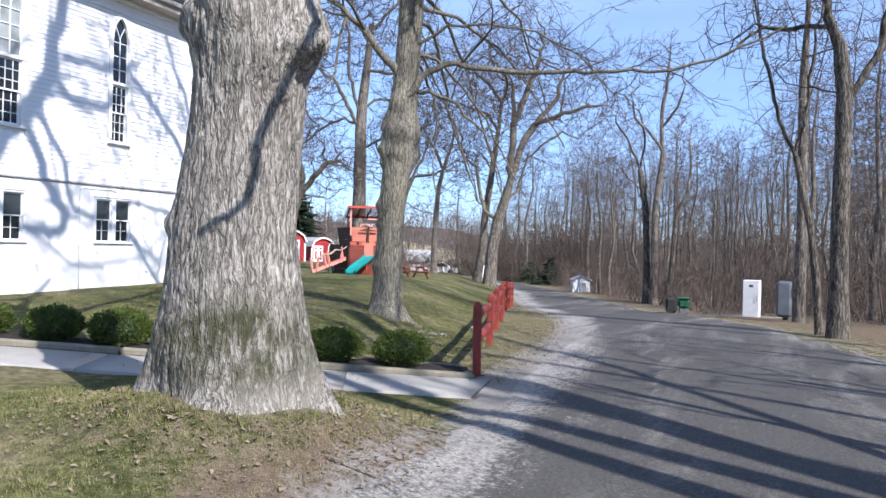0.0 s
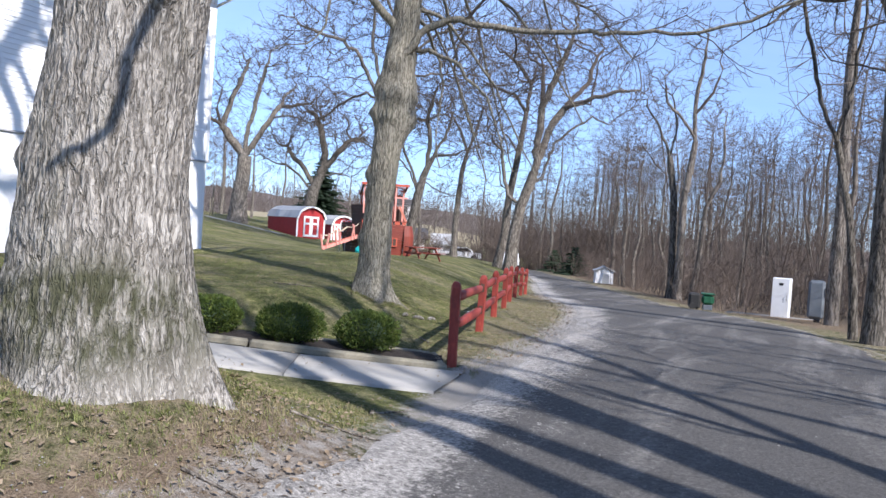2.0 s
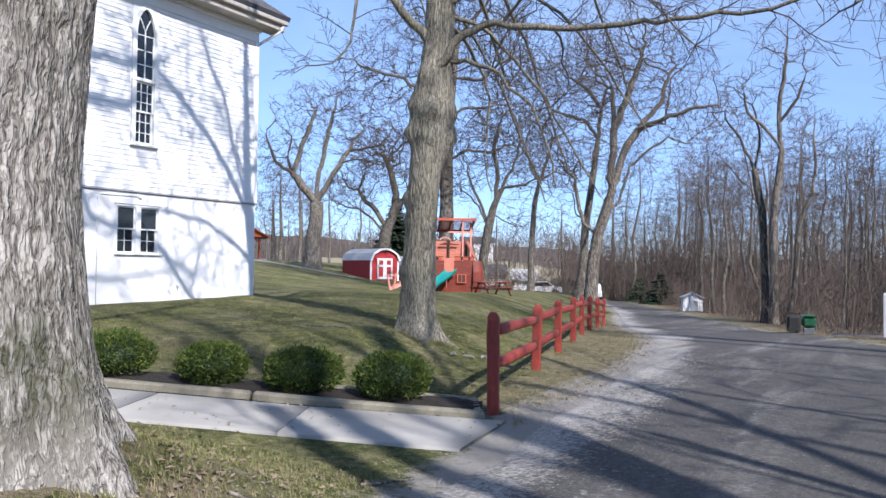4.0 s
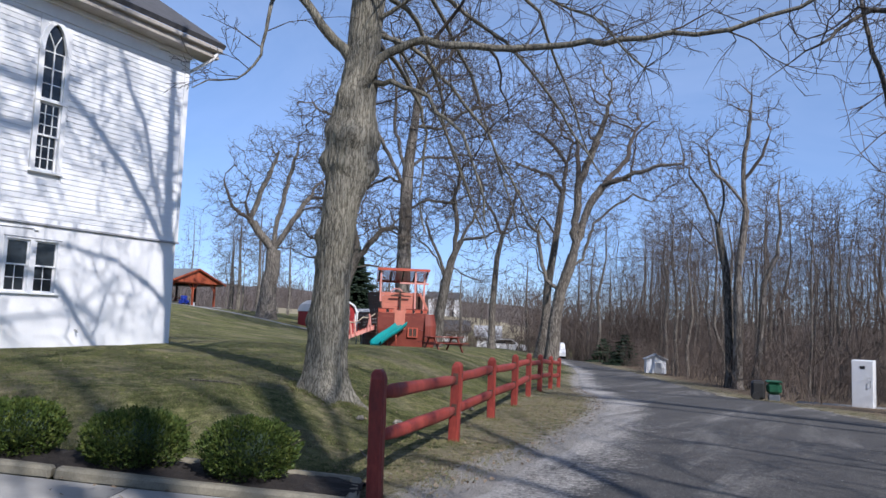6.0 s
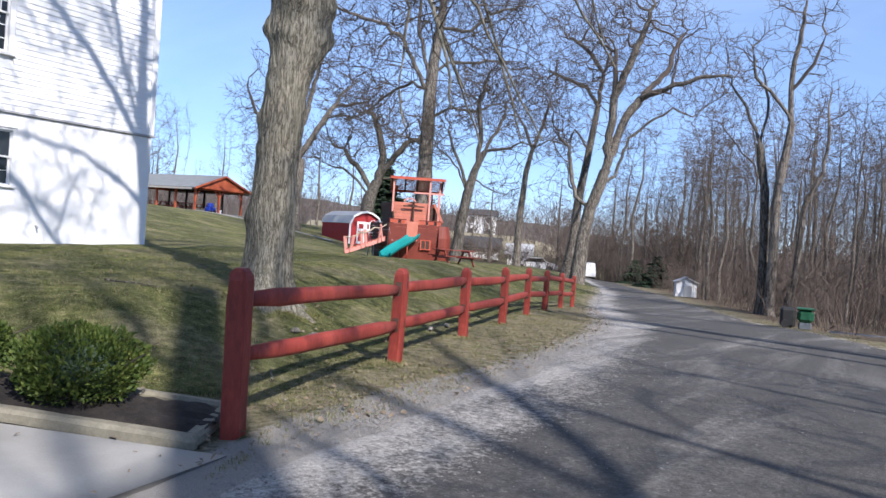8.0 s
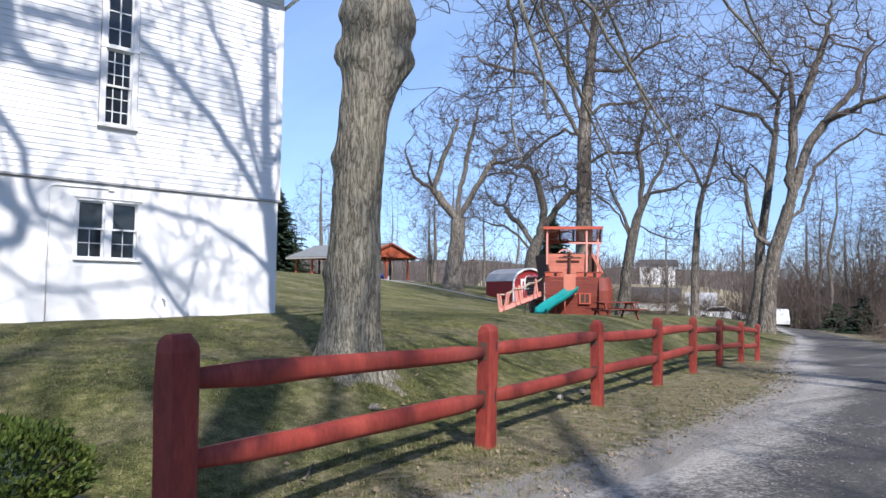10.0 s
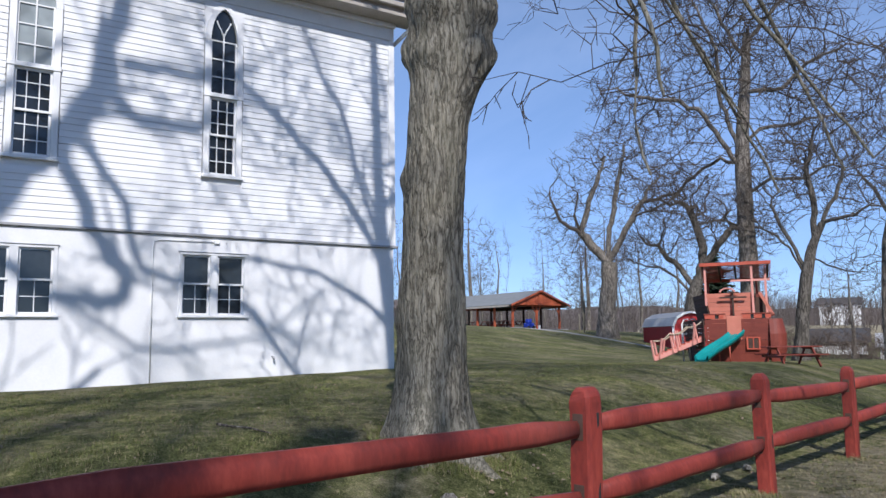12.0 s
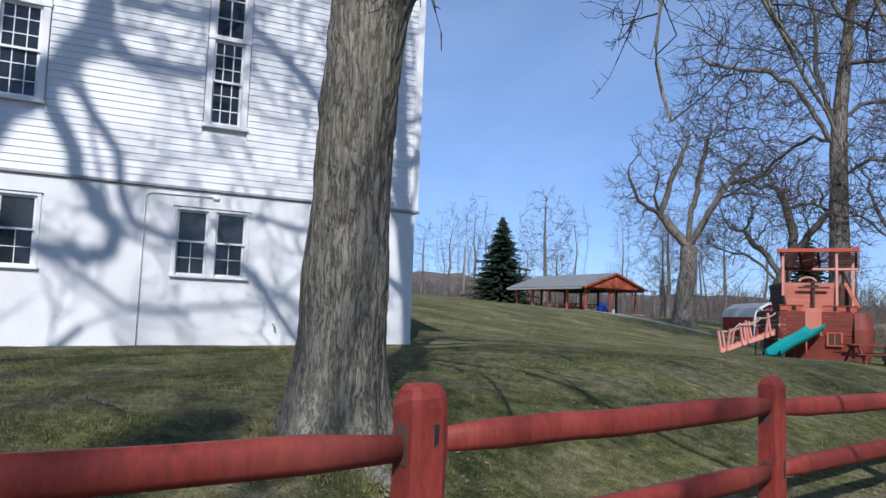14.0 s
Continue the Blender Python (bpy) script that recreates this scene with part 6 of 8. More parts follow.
        t["label"] = "bare tree behind the pavilion"
    for t in kinds:
        for o in (*t.children_recursive, t):
            bpy.data.objects.remove(o)


build_woods()


def spruce_tree(at, height, seed, name="spruce_tree", label="dense dark green spruce beside the pavilion", wide=0.335):
    z = ground(*at)
    tree = tagged(empty(name, (at[0], at[1], z - 0.1)), label, "tree")
    rng = random.Random(seed)
    part("trunk", rod([(0, 0, 0), (0, 0, height * 0.5), (0, 0, height)], 0.17 * height / 9, 8, 0.15), MAT["bark_far"], tree)
    V, F = [], []
    tiers = int(height * 4.2)
    for i in range(tiers):
        t = i / tiers
        zz = height * (0.05 + 0.94 * t)
        R = (height * wide * (1 - t) ** 0.85 + 0.1) * (1 + 0.22 * math.sin(i * 2.3 + seed))
        for j in range(int(14 + 30 * (1 - t))):
            a = rng.uniform(0, 6.283)
            L = R * rng.uniform(0.75, 1.12)
            ca, sa = math.cos(a), math.sin(a)
            for q in range(4):
                f0, f1 = q / 4, (q + 1.25) / 4
                w = 0.16 * (1.15 - f0) + 0.05
                dz0, dz1 = -0.10 * L * f0 ** 1.5, -0.10 * L * f1 ** 1.5 - rng.uniform(0, 0.12)
                for tilt in (0.5, -0.5):
                    b = len(V)
                    V.extend([(ca * L * f0, sa * L * f0, zz + dz0), (ca * L * f1 - sa * w, sa * L * f1 + ca * w, zz + dz1 + tilt * w), (ca * L * f1 + sa * w, sa * L * f1 - ca * w, zz + dz1 - tilt * w)])
                    F.append((b, b + 1, b + 2))
    part("needles", raw_mesh("needles", V, F, MAT["spruce"]), None, tree)


spruce_tree((-65.1, 50.2), 9.6, 4)
spruce_tree((-15.6, 62.0), 2.6, 5, label="small dark evergreen at the wood's edge", wide=0.5)
spruce_tree((-18.5, 66.0), 2.2, 6, label="small dark evergreen at the wood's edge", wide=0.5)
# two unseen evergreens, added only to throw broad shade on the lane
spruce_tree((9.0, 6.4), 6.0, 8, label="unseen dense evergreen added to shade the lane", wide=0.26)
spruce_tree((9.9, 8.8), 6.0, 9, label="unseen dense evergreen added to shade the lane", wide=0.26)
spruce_tree((-41.5, 63.5), 8.0, 7, label="dark evergreen behind the red sheds")


def build_brush():
    """Thickets of thin brown stems along the edge of the wood."""
    rng = random.Random(91)
    tubes = []
    for i in range(6000):
        y = 20 + 62 * rng.random() ** 1.1
        xr = poly_x(ROAD_RIGHT, min(y, 74))
        x = xr + 1.8 + rng.random() ** 1.2 * (11 + 0.12 * y)
        if (24 < y < 32 and x < 3.4 and x > -0.5) or (y < 27 and x < 5.5):
            continue
        z = ground(x, y)
        hgt = rng.uniform(0.5, 2.6) * (0.7 + 0.5 * noise.noise(Vector((x * 0.3, y * 0.3, 0))))
        d = Vector((rng.gauss(0, 0.35), rng.gauss(0, 0.35), 1))
        pts, rad = limb_path(rng, Vector((x, y, z - 0.05)), d, max(hgt, 0.4), 0.014, 0.005, 1.1, 0.16, 0.0)
        tubes.append((pts, rad, 3))
        for _ in range(3):
            k = rng.randrange(1, len(pts))
            p2, r2 = limb_path(rng, pts[k], side_dir(rng, Vector((0, 0, 1)), 45), hgt * 0.5, 0.008, 0.004, 9, 0.2, 0.0)
            tubes.append((p2, r2, 3))
    # scrub before the far houses
    for i in range(800):
        x, y = rng.uniform(-47, -27), rng.uniform(69, 78)
        hgt = rng.uniform(0.8, 2.4)
        pts, rad = limb_path(rng, Vector((x, y, ground(x, y) - 0.05)), Vector((rng.gauss(0, 0.3), rng.gauss(0, 0.3), 1)), hgt, 0.02, 0.008, 1.0, 0.15, 0.0)
        tubes.append((pts, rad, 3))
        for _ in range(5):
            p2, r2 = limb_path(rng, pts[rng.randrange(1, len(pts))], side_dir(rng, Vector((0, 0, 1)), 45), hgt * 0.45, 0.012, 0.006, 9, 0.2, 0.0)
            tubes.append((p2, r2, 3))
    # saplings standing thick behind the first trees
    for i in range(2100):
        if i < 1100:
            y = 24 + 85 * rng.random()
            x = poly_x(ROAD_RIGHT, min(y, 74)) + 7 + rng.random() * (22 + 0.2 * y)
        else:
            y = rng.uniform(66, 90)
            x = -26 + 18 * rng.random() - 0.35 * (y - 66)
        hgt = rng.uniform(2.4, 6.5)
        pts, rad = limb_path(rng, Vector((x, y, ground(x, y) - 0.05)), Vector((rng.gauss(0, 0.18), rng.gauss(0, 0.18), 1)), hgt, rng.uniform(0.018, 0.04), 0.01, 1.3, 0.13, 0.02)
        tubes.append((pts, rad, 3))
        for _ in range(7):
            k = rng.randrange(1, len(pts))
            p2, r2 = limb_path(rng, pts[k], side_dir(rng, Vector((0, 0, 1)), 40), hgt * rng.uniform(0.15, 0.4), 0.016, 0.007, 9, 0.2, 0.0)
            tubes.append((p2, r2, 3))
    tagged(new("brush", tubes_to_mesh("brush", tubes, MAT["brush"])), "tangled grey-brown undergrowth at the wood's edge", "undergrowth", kind="stuff")


build_brush()


def far_woods():
    """The twiggy tops of the distant woods along the horizon."""
    rng = random.Random(33)
    tubes = []
    for i in range(5600):
        a = radians(rng.uniform(-4, 78))
        d = rng.uniform(150, 235)
        x, y = -math.sin(a) * d, math.cos(a) * d
        hgt = rng.uniform(2.5, 8.0) * (0.75 + 0.6 * noise.noise(Vector((a * 14, d * 0.02, 0))))
        p, r = limb_path(rng, Vector((x, y, ground(x, y) - 0.3 + 5.0 * smooth(185, 235, d))), Vector((rng.gauss(0, 0.15), rng.gauss(0, 0.15), 1)), hgt, 0.07, 0.025, 9, 0.1, 0)
        tubes.append((p, r, 3))
        for _ in range(3):
            p2, r2 = limb_path(rng, p[0].lerp(p[-1], rng.uniform(0.3, 0.8)), side_dir(rng, Vector((0, 0, 1)), 35), hgt * 0.45, 0.045, 0.02, 9, 0.1, 0)
            tubes.append((p2, r2, 3))
    tagged(new("far_woods", tubes_to_mesh("far_woods", tubes, MAT["ridge"])), "distant bare brown woods along the horizon", "woods", kind="stuff")


far_woods()


# bare trees behind the pavilion
def field_tree(at, height, r, wide, seed, low, label="bare branching tree behind the pavilion"):
    """A field tree with one leader and many rising side branches."""
    z = ground(*at)
    side = [[(0.0, z + height * t), (s * wide * 0.45, z + height * (t + 0.10)), (s * wide * 0.8, z + height * (t + 0.24))] for s, t in ((1, low), (-1, low + 0.07), (1, low + 0.16), (-1, low + 0.24), (1, low + 0.33))]
    grown_tree("field_tree", label, at, (0.72, 0.69), [(0.0, z - 0.3, r), (0.1, z + height * 0.3, r * 0.8), (-0.05, z + height * 0.6, r * 0.5), (0.0, z + height * 0.9, 0.028)], side,
        [(0, 0, z + height * 0.68, wide, wide, height * 0.33, 260), (0, 0, z + height * (low + 0.2), wide * 0.9, wide * 0.9, height * 0.14, 90)], seed, MAT["bark_far"], MAT["twig_far"], 0.015, 0.5, 3.0, 0.75, 0.3, 0.10, 2, 0.8, (0.1, 0.4, 5), 14, 3, 0.01)


field_tree((-62.6, 53.5), 12.5, 0.24, 3.0, 51, 0.25)
field_tree((-55.6, 62.6), 11.0, 0.22, 3.6, 52, 0.16)
field_tree((-52.4, 62.0), 12.0, 0.20, 3.0, 53, 0.3)
field_tree((-67.5, 58.5), 7.5, 0.14, 2.0, 54, 0.2)
field_tree((-50.6, 64.5), 9.5, 0.16, 2.6, 55, 0.25)
field_tree((-58.8, 65.0), 9.0, 0.16, 2.8, 56, 0.2)
for _i, (_x, _y, _h) in enumerate(((-30.0, 77.0, 10.5), (-25.5, 80.0, 11.5), (-35.5, 73.0, 8.5), (-21.0, 76.0, 10.0), (-46.0, 76.0, 8.0), (-29.0, 90.0, 12.0))):
    field_tree((_x, _y), _h, 0.2, 3.2, 57 + _i, 0.18, "bare branching tree beyond the bend of the lane")

# ---- red split-rail fence ----
POSTS = [(-2.70, 9.30, 0.0), (-3.505, 12.125, -0.055), (-4.285, 14.77, -0.10), (-5.04, 17.36, -0.14), (-5.86, 19.98, -0.20), (-6.65, 22.62, -0.31), (-7.38, 25.27, -0.44), (-8.12, 27.92, -0.58)]
POST_TOP = 0.965


def post_mesh(rng):
    bm = bmesh.new()
    w, d, h = 0.158, 0.118, POST_TOP + 0.35
    levels = [0, 0.2, 0.45, 0.7, 0.9, 1.1, h - 0.075, h - 0.045, h - 0.02, h - 0.004, h]
    rings = []
    for z in levels:
        k = max(0.0, (z - (h - 0.08)) / 0.08)
        sx = 1 - 0.62 * k ** 2.6
        sy = 1 - 0.35 * k ** 2.4
        ring = []
        for cx, cy in ((-1, -0.62), (-0.8, -1), (0.8, -1), (1, -0.62), (1, 0.62), (0.8, 1), (-0.8, 1), (-1, 0.62)):
            ring.append(bm.verts.new((cx * d / 2 * sx + rng.gauss(0, 0.0022), cy * w / 2 * sy + rng.gauss(0, 0.0022), z - 0.35)))
        rings.append(ring)
    for a, b in zip(rings, rings[1:]):
        for i in range(8):
            bm.faces.new((a[i], a[(i + 1) % 8], b[(i + 1) % 8], b[i]))
    bm.faces.new(rings[-1])
    bm.faces.new(rings[0][::-1])
    bmesh.ops.recalc_face_normals(bm, faces=bm.faces)
    return bm


def rail_mesh(p, q, rng):
    """A split rail: rough, roughly oval, thinned where it enters the posts."""
    bm = bmesh.new()
    n = 7
    d = q - p
    x = d.normalized()
    side = x.cross(Vector((0, 0, 1))).normalized()
    up = side.cross(x)
    rings = []
    sag = rng.uniform(-0.012, 0.012)
    ph = rng.uniform(0, 6)
    for i in range(n + 1):
        t = i / n
        e = min(1.0, min(t, 1 - t) / 0.06)
        hh = (0.040 + 0.019 * e) * (1 + 0.06 * math.sin(ph + 5 * t) + rng.gauss(0, 0.008))
        ww = (0.026 + 0.020 * e) * (1 + rng.gauss(0, 0.012))
        c = p + d * t + up * (sag * math.sin(math.pi * t) + rng.gauss(0, 0.002))
        ring = []
        for a, b in ((-1, -0.5), (-0.58, -1), (0.6, -0.96), (1, -0.46), (0.97, 0.4), (0.5, 1), (-0.56, 0.95), (-0.98, 0.44)):
            ring.append(bm.verts.new(c + side * ww * a + up * hh * b))
        rings.append(ring)
    for a, b in zip(rings, rings[1:]):
        for i in range(8):
            bm.faces.new((a[i], a[(i + 1) % 8], b[(i + 1) % 8], b[i]))
    bm.faces.new(rings[-1])
    bm.faces.new(rings[0][::-1])
    bmesh.ops.recalc_face_normals(bm, faces=bm.faces)
    return bm


def build_fence():
    rng = random.Random(12)
    o = Vector((POSTS[0][0], POSTS[0][1], 0))
    fence = tagged(empty("fence", o), "red-stained split-rail fence with rounded posts along the lane", "fence")
    turn = math.atan2(FENCE_DIR.y, FENCE_DIR.x) - math.pi / 2
    for i, (x, y, z) in enumerate(POSTS):
        ob = part("post", post_mesh(rng), MAT["fence_red"], fence)
        ob.matrix_basis = Matrix.Translation(Vector((x, y, z)) - o) @ Euler((rng.gauss(0, 0.012), rng.gauss(0, 0.014), turn + rng.gauss(0, 0.05))).to_matrix().to_4x4()
        # rail slots, uncut: dark plates paint their shade on the faces and round rail ends
        for hz in (0.77, 0.42):
            if 0 < i < len(POSTS) - 1:
                part("slot", boxed(-0.0605, -0.05, 0.006, 0.034, hz - 0.035, hz + 0.07, 0.004), MAT["black"], ob)
                part("slot", boxed(0.05, 0.0605, 0.006, 0.034, hz - 0.035, hz + 0.07, 0.004), MAT["black"], ob)
            for s in ((-1, 1) if 0 < i < len(POSTS) - 1 else (1,) if i == 0 else (-1,)):
                bb = boxed(-0.03, 0.03, s * 0.0795 - 0.0012, s * 0.0795 + 0.0012, hz - 0.066, hz + 0.066, 0.001)
                part("slot", bb, MAT["dark_wood"], ob)
    side = Vector((-FENCE_DIR.y, FENCE_DIR.x, 0))
    for (a, b) in zip(POSTS, POSTS[1:]):
        for hz in (0.77, 0.42):
            d = Vector((b[0] - a[0], b[1] - a[1], 0)).normalized()
            j = rng.uniform(-0.016, 0.016)
            p = Vector((a[0], a[1], a[2] + hz + rng.gauss(0, 0.012))) + d * 0.035 - o
            q = Vector((b[0], b[1], b[2] + hz + rng.gauss(0, 0.012))) - d * 0.035 - o
            part("rail", rail_mesh(p, q, rng), MAT["fence_red"], fence, shade=True)


build_fence()

# ---- clipped shrubs ----


def shrub(at, r, h, seed):
    rng = random.Random(seed)
    z = ground(*at) + 0.05
    bush = tagged(empty("shrub", (at[0], at[1], z)), "rounded clipped evergreen shrub in the mulch bed", "shrub", group="row of shrubs")
    stems = [([Vector((rng.gauss(0, 0.03), rng.gauss(0, 0.03), -0.03)), Vector((rng.gauss(0, 0.12), rng.gauss(0, 0.12), h * 0.35)), Vector((rng.gauss(0, 0.2), rng.gauss(0, 0.2), h * 0.75))], [0.016, 0.010, 0.004], 5) for _ in range(14)]
    part("stems", tubes_to_mesh("stems", stems, MAT["twig"]), None, bush)
    V, F = [], []
    for i in range(6800):
        a = rng.uniform(0, 6.283)
        cz = rng.uniform(-0.8, 1)
        s = math.sqrt(1 - cz * cz)
        n = Vector((s * math.cos(a), s * math.sin(a), cz))
        lump = 1 + 0.13 * noise.noise(n * 2.6 + Vector((seed, 0, 0))) + 0.12 * noise.noise(n * 7 + Vector((seed, 3, 0)))
        k = lump * (1 - 0.38 * rng.random() ** 2.2) * (1.03 if rng.random() < 0.06 else 1)
        p = Vector((n.x * r, n.y * r, h * 0.5 + n.z * h * 0.52)) * 1.0
        c = Vector((0, 0, h * 0.5))
        p = c + (p - c) * k
        d = (n + Vector((rng.gauss(0, 0.55), rng.gauss(0, 0.55), rng.gauss(0, 0.4) + 0.95))).normalized()
        t = d.orthogonal().normalized()
        t = Matrix.Rotation(rng.uniform(0, 6.28), 3, d) @ t
        L, W = rng.uniform(0.024, 0.046), rng.uniform(0.006, 0.011)
        fold = d.cross(t) * W
        b = len(V)
        V.extend([p, p + d * L * 0.5 + fold, p + d * L, p + d * L * 0.5 - fold])
        F.append((b, b + 1, b + 2, b + 3))
    part("leaves", raw_mesh("leaves", [tuple(v) for v in V], F, MAT["bush_leaf"]), None, bush)
    # solid dark green filler, painting the shaded inside behind the leaves
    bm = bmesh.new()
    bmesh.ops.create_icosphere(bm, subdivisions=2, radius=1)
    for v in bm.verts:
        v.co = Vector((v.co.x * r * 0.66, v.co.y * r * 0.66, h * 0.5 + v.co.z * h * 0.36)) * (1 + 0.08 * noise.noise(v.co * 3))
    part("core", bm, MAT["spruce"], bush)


for i, v in enumerate((0.77, 1.70, 2.67, 3.72, 4.55, 5.42, 6.35, 7.25)):
    q = walk_point(v, 1.73)
    shrub((q.x, q.y), 0.385 + 0.025 * math.sin(i * 2.1), 0.46 + 0.025 * math.cos(i * 1.7), 100 + i)

# ---- play boat on the lawn ----
BOAT = Vector((-16.08, 30.86))


def build_boat():
    """A wooden play boat: planked hull, wheelhouse panels, four posts with a slatted canopy, mast and cross."""
    z = ground(BOAT.x, BOAT.y) - 0.05
    yaw = math.degrees(math.atan2(0.57, 0.82))
    boat = tagged(empty("play_boat", (BOAT.x, BOAT.y, z), yaw), "red wooden play boat with canopy, mast and rounded stern", "play structure")
    boat.scale = (1, 1, 0.91)
    hull, red, pink = MAT["boat_hull"], MAT["boat_red"], MAT["boat_pink"]

    def plank_panel(name, x0, x1, y, z0, z1, n, mat, top_out=0.0, thick=0.035):
        """A panel of level planks in the local x-z plane, leaning out by top_out."""
        holder = None
        for i in range(n):
            a, b = z0 + (z1 - z0) * i / n, z0 + (z1 - z0) * (i + 1) / n - 0.006
            fa, fb = top_out * (a - z0) / (z1 - z0), top_out * (b - z0) / (z1 - z0)
            bm = bmesh.new()
            vs = []
            for yy in (0, thick):
                vs += [bm.verts.new((x0 - fa, y - fa * 0.6 + yy, a)), bm.verts.new((x1 + fa, y - fa * 0.6 + yy, a)), bm.verts.new((x1 + fb, y - fb * 0.6 + yy, b)), bm.verts.new((x0 - fb, y - fb * 0.6 + yy, b))]
            for f in ((0, 1, 2, 3), (7, 6, 5, 4), (0, 4, 5, 1), (1, 5, 6, 2), (2, 6, 7, 3), (3, 7, 4, 0)):
                bm.faces.new([vs[k] for k in f])
            bmesh.ops.recalc_face_normals(bm, faces=bm.faces)
            part("plank", bm, mat, boat)

    # front of the hull, with the opening for the slide
    plank_panel("hull", -0.78, 0.86, -0.92, 0.05, 0.80, 5, hull, 0.14)
    plank_panel("hull", -0.92, -0.28, -1.0, 0.81, 1.52, 5, hull)
    plank_panel("hull", 0.14, 1.0, -1.0, 0.81, 1.52, 5, hull)
    part("slide_board", boxed(-0.28, 0.14, -1.03, -0.99, 0.81, 1.62, 0.01), MAT["boat_front"], boat)
    # rounded stern of upright staves
    for i in range(12):
        a = -math.pi / 2 + math.pi * i / 12 * 0.95
        c = Vector((1.0 + 0.30 * math.cos(a), -0.62 + 0.38 * math.sin(a), 0))
        bm = bmesh.new()
        m = Matrix.Translation(c) @ Matrix.Rotation(a, 4, "Z")
        for (z0, z1, k0, k1) in ((0.05, 0.5, 0.0, 0.09), (0.5, 1.0, 0.09, 0.10), (1.0, 1.5, 0.10, 0.0)):
            vs = []
            for zz, k in ((z0, k0), (z1, k1)):
                for dx, dy in ((-0.02 + k, -0.058), (0.02 + k, -0.058), (0.02 + k, 0.058), (-0.02 + k, 0.058)):
                    vs.append(bm.verts.new(m @ Vector((dx, dy, zz))))
            for f in ((0, 1, 5, 4), (1, 2, 6, 5), (2, 3, 7, 6), (3, 0, 4, 7), (0, 3, 2, 1), (4, 5, 6, 7)):
                bm.faces.new([vs[k] for k in f])
        bmesh.ops.recalc_face_normals(bm, faces=bm.faces)
        part("stave", bm, hull, boat)
    # sides, back and deck; the left side's shade is put into its dark planks
    for i in range(10):
        z0 = 0.05 + 0.147 * i
        part("plank", beam((-0.95, -0.97, z0 + 0.07), (-1.56 - 0.02 * i, 0.9, z0 + 0.07), 0.035, 0.14, 0.004), MAT["dark_wood"], boat)
        part("plank", boxed(0.96, 0.995, -0.2, 1.6, z0, z0 + 0.14, 0.004), hull, boat)
        part("plank", boxed(-0.92, 0.955, 1.565, 1.6, z0, z0 + 0.14, 0.004), hull, boat)
    part("deck", boxed(-0.92, 0.955, -0.96, 1.56, 1.28, 1.33, 0.005), red, boat)
    # crenellated rail along the front
    for x0, x1 in ((-0.92, -0.62), (-0.5, -0.36), (0.2, 0.42), (0.52, 0.74), (0.84, 1.0)):
        part("rail_block", boxed(x0, x1, -1.02, -0.97, 1.53, 1.66, 0.008), red, boat)
    part("cap_rail", boxed(0.16, 1.05, -1.03, -0.94, 1.665, 1.71, 0.008), hull, boat)
    part("cap_rail", boxed(-0.95, -0.3, -1.03, -0.94, 1.665, 1.71, 0.008), hull, boat)
    # black strips paint the shade in the openings between the blocks
    for x0, x1 in ((-0.62, -0.5), (0.42, 0.52), (0.74, 0.84)):
        part("gap", boxed(x0 + 0.004, x1 - 0.004, -0.985, -0.975, 1.53, 1.66, 0.0), MAT["black"], boat)
    # little square port with a frame
    port = part("port", boxed(0.30, 0.62, -1.03, -0.995, 0.52, 0.86, 0.005), MAT["dark_wood"], boat, "small dark square port")
    for b in ((0.26, 0.31, 0.48, 0.90), (0.61, 0.66, 0.48, 0.90)):
        part("frame", boxed(b[0], b[1], -1.05, -1.0, b[2], b[3], 0.004), red, port)
    for b in ((0.31, 0.61, 0.86, 0.90), (0.31, 0.61, 0.48, 0.52), (0.445, 0.475, 0.52, 0.86)):
        part("frame", boxed(b[0], b[1], -1.05, -1.0, b[2], b[3], 0.004), red, port)
    # wheelhouse front, flaring outwards
    plank_panel("wheelhouse", -0.72, 0.42, -0.62, 1.34, 2.42, 7, MAT["boat_front"], 0.14)
    for i in range(7):
        z0 = 1.34 + 0.153 * i
        f = 0.14 * i / 7
        # wheelhouse sides in dark brown, their shade put into the colour
        part("plank", beam((-0.76 - f, -0.62 - 0.6 * f, z0 + 0.074), (-1.22 - f, 0.75, z0 + 0.074), 0.035, 0.151, 0.002), MAT["dark_wood"], boat)
        part("plank", boxed(0.46 + f, 0.495 + f, -0.4, 0.85, z0, z0 + 0.148, 0.004), MAT["dark_wood"], boat)
    # side wing on the right, sloping
    part("wing", beam((0.72, -0.6, 2.42), (1.06, -0.66, 1.66), 0.05, 0.09), MAT["boat_front"], boat)
    part("back_panel", boxed(0.5, 1.0, 0.2, 0.24, 1.33, 2.3, 0.004), MAT["dark_wood"], boat)
    part("wing", beam((0.62, 0.8, 2.42), (1.02, 0.8, 1.6), 0.05, 0.34), hull, boat)
    # posts and canopy
    for x, y in ((-0.86, -0.66), (0.52, -0.72), (0.92, -0.1), (-0.86, 0.95), (0.66, 0.95)):
        part("post", boxed(x - 0.035, x + 0.035, y - 0.035, y + 0.035, 1.34 if x > -0.8 else 2.0, 3.36 if y < 0 else 2.93, 0.006), pink if y < 0 else red, boat)
    canopy = part("canopy", boxed(-1.0, 1.08, -0.82, -0.72, 3.36, 3.45, 0.008), red, boat, "slatted red canopy")
    part("rafter", boxed(-1.0, 1.08, 0.98, 1.06, 2.93, 3.02, 0.008), red, canopy)
    for i in range(5):
        x = -0.95 + 0.48 * i
        part("rafter", beam((x + 0.03, -0.71, 3.40), (x + 0.03, 0.97, 2.975), 0.06, 0.07), MAT["dark_wood"], canopy)
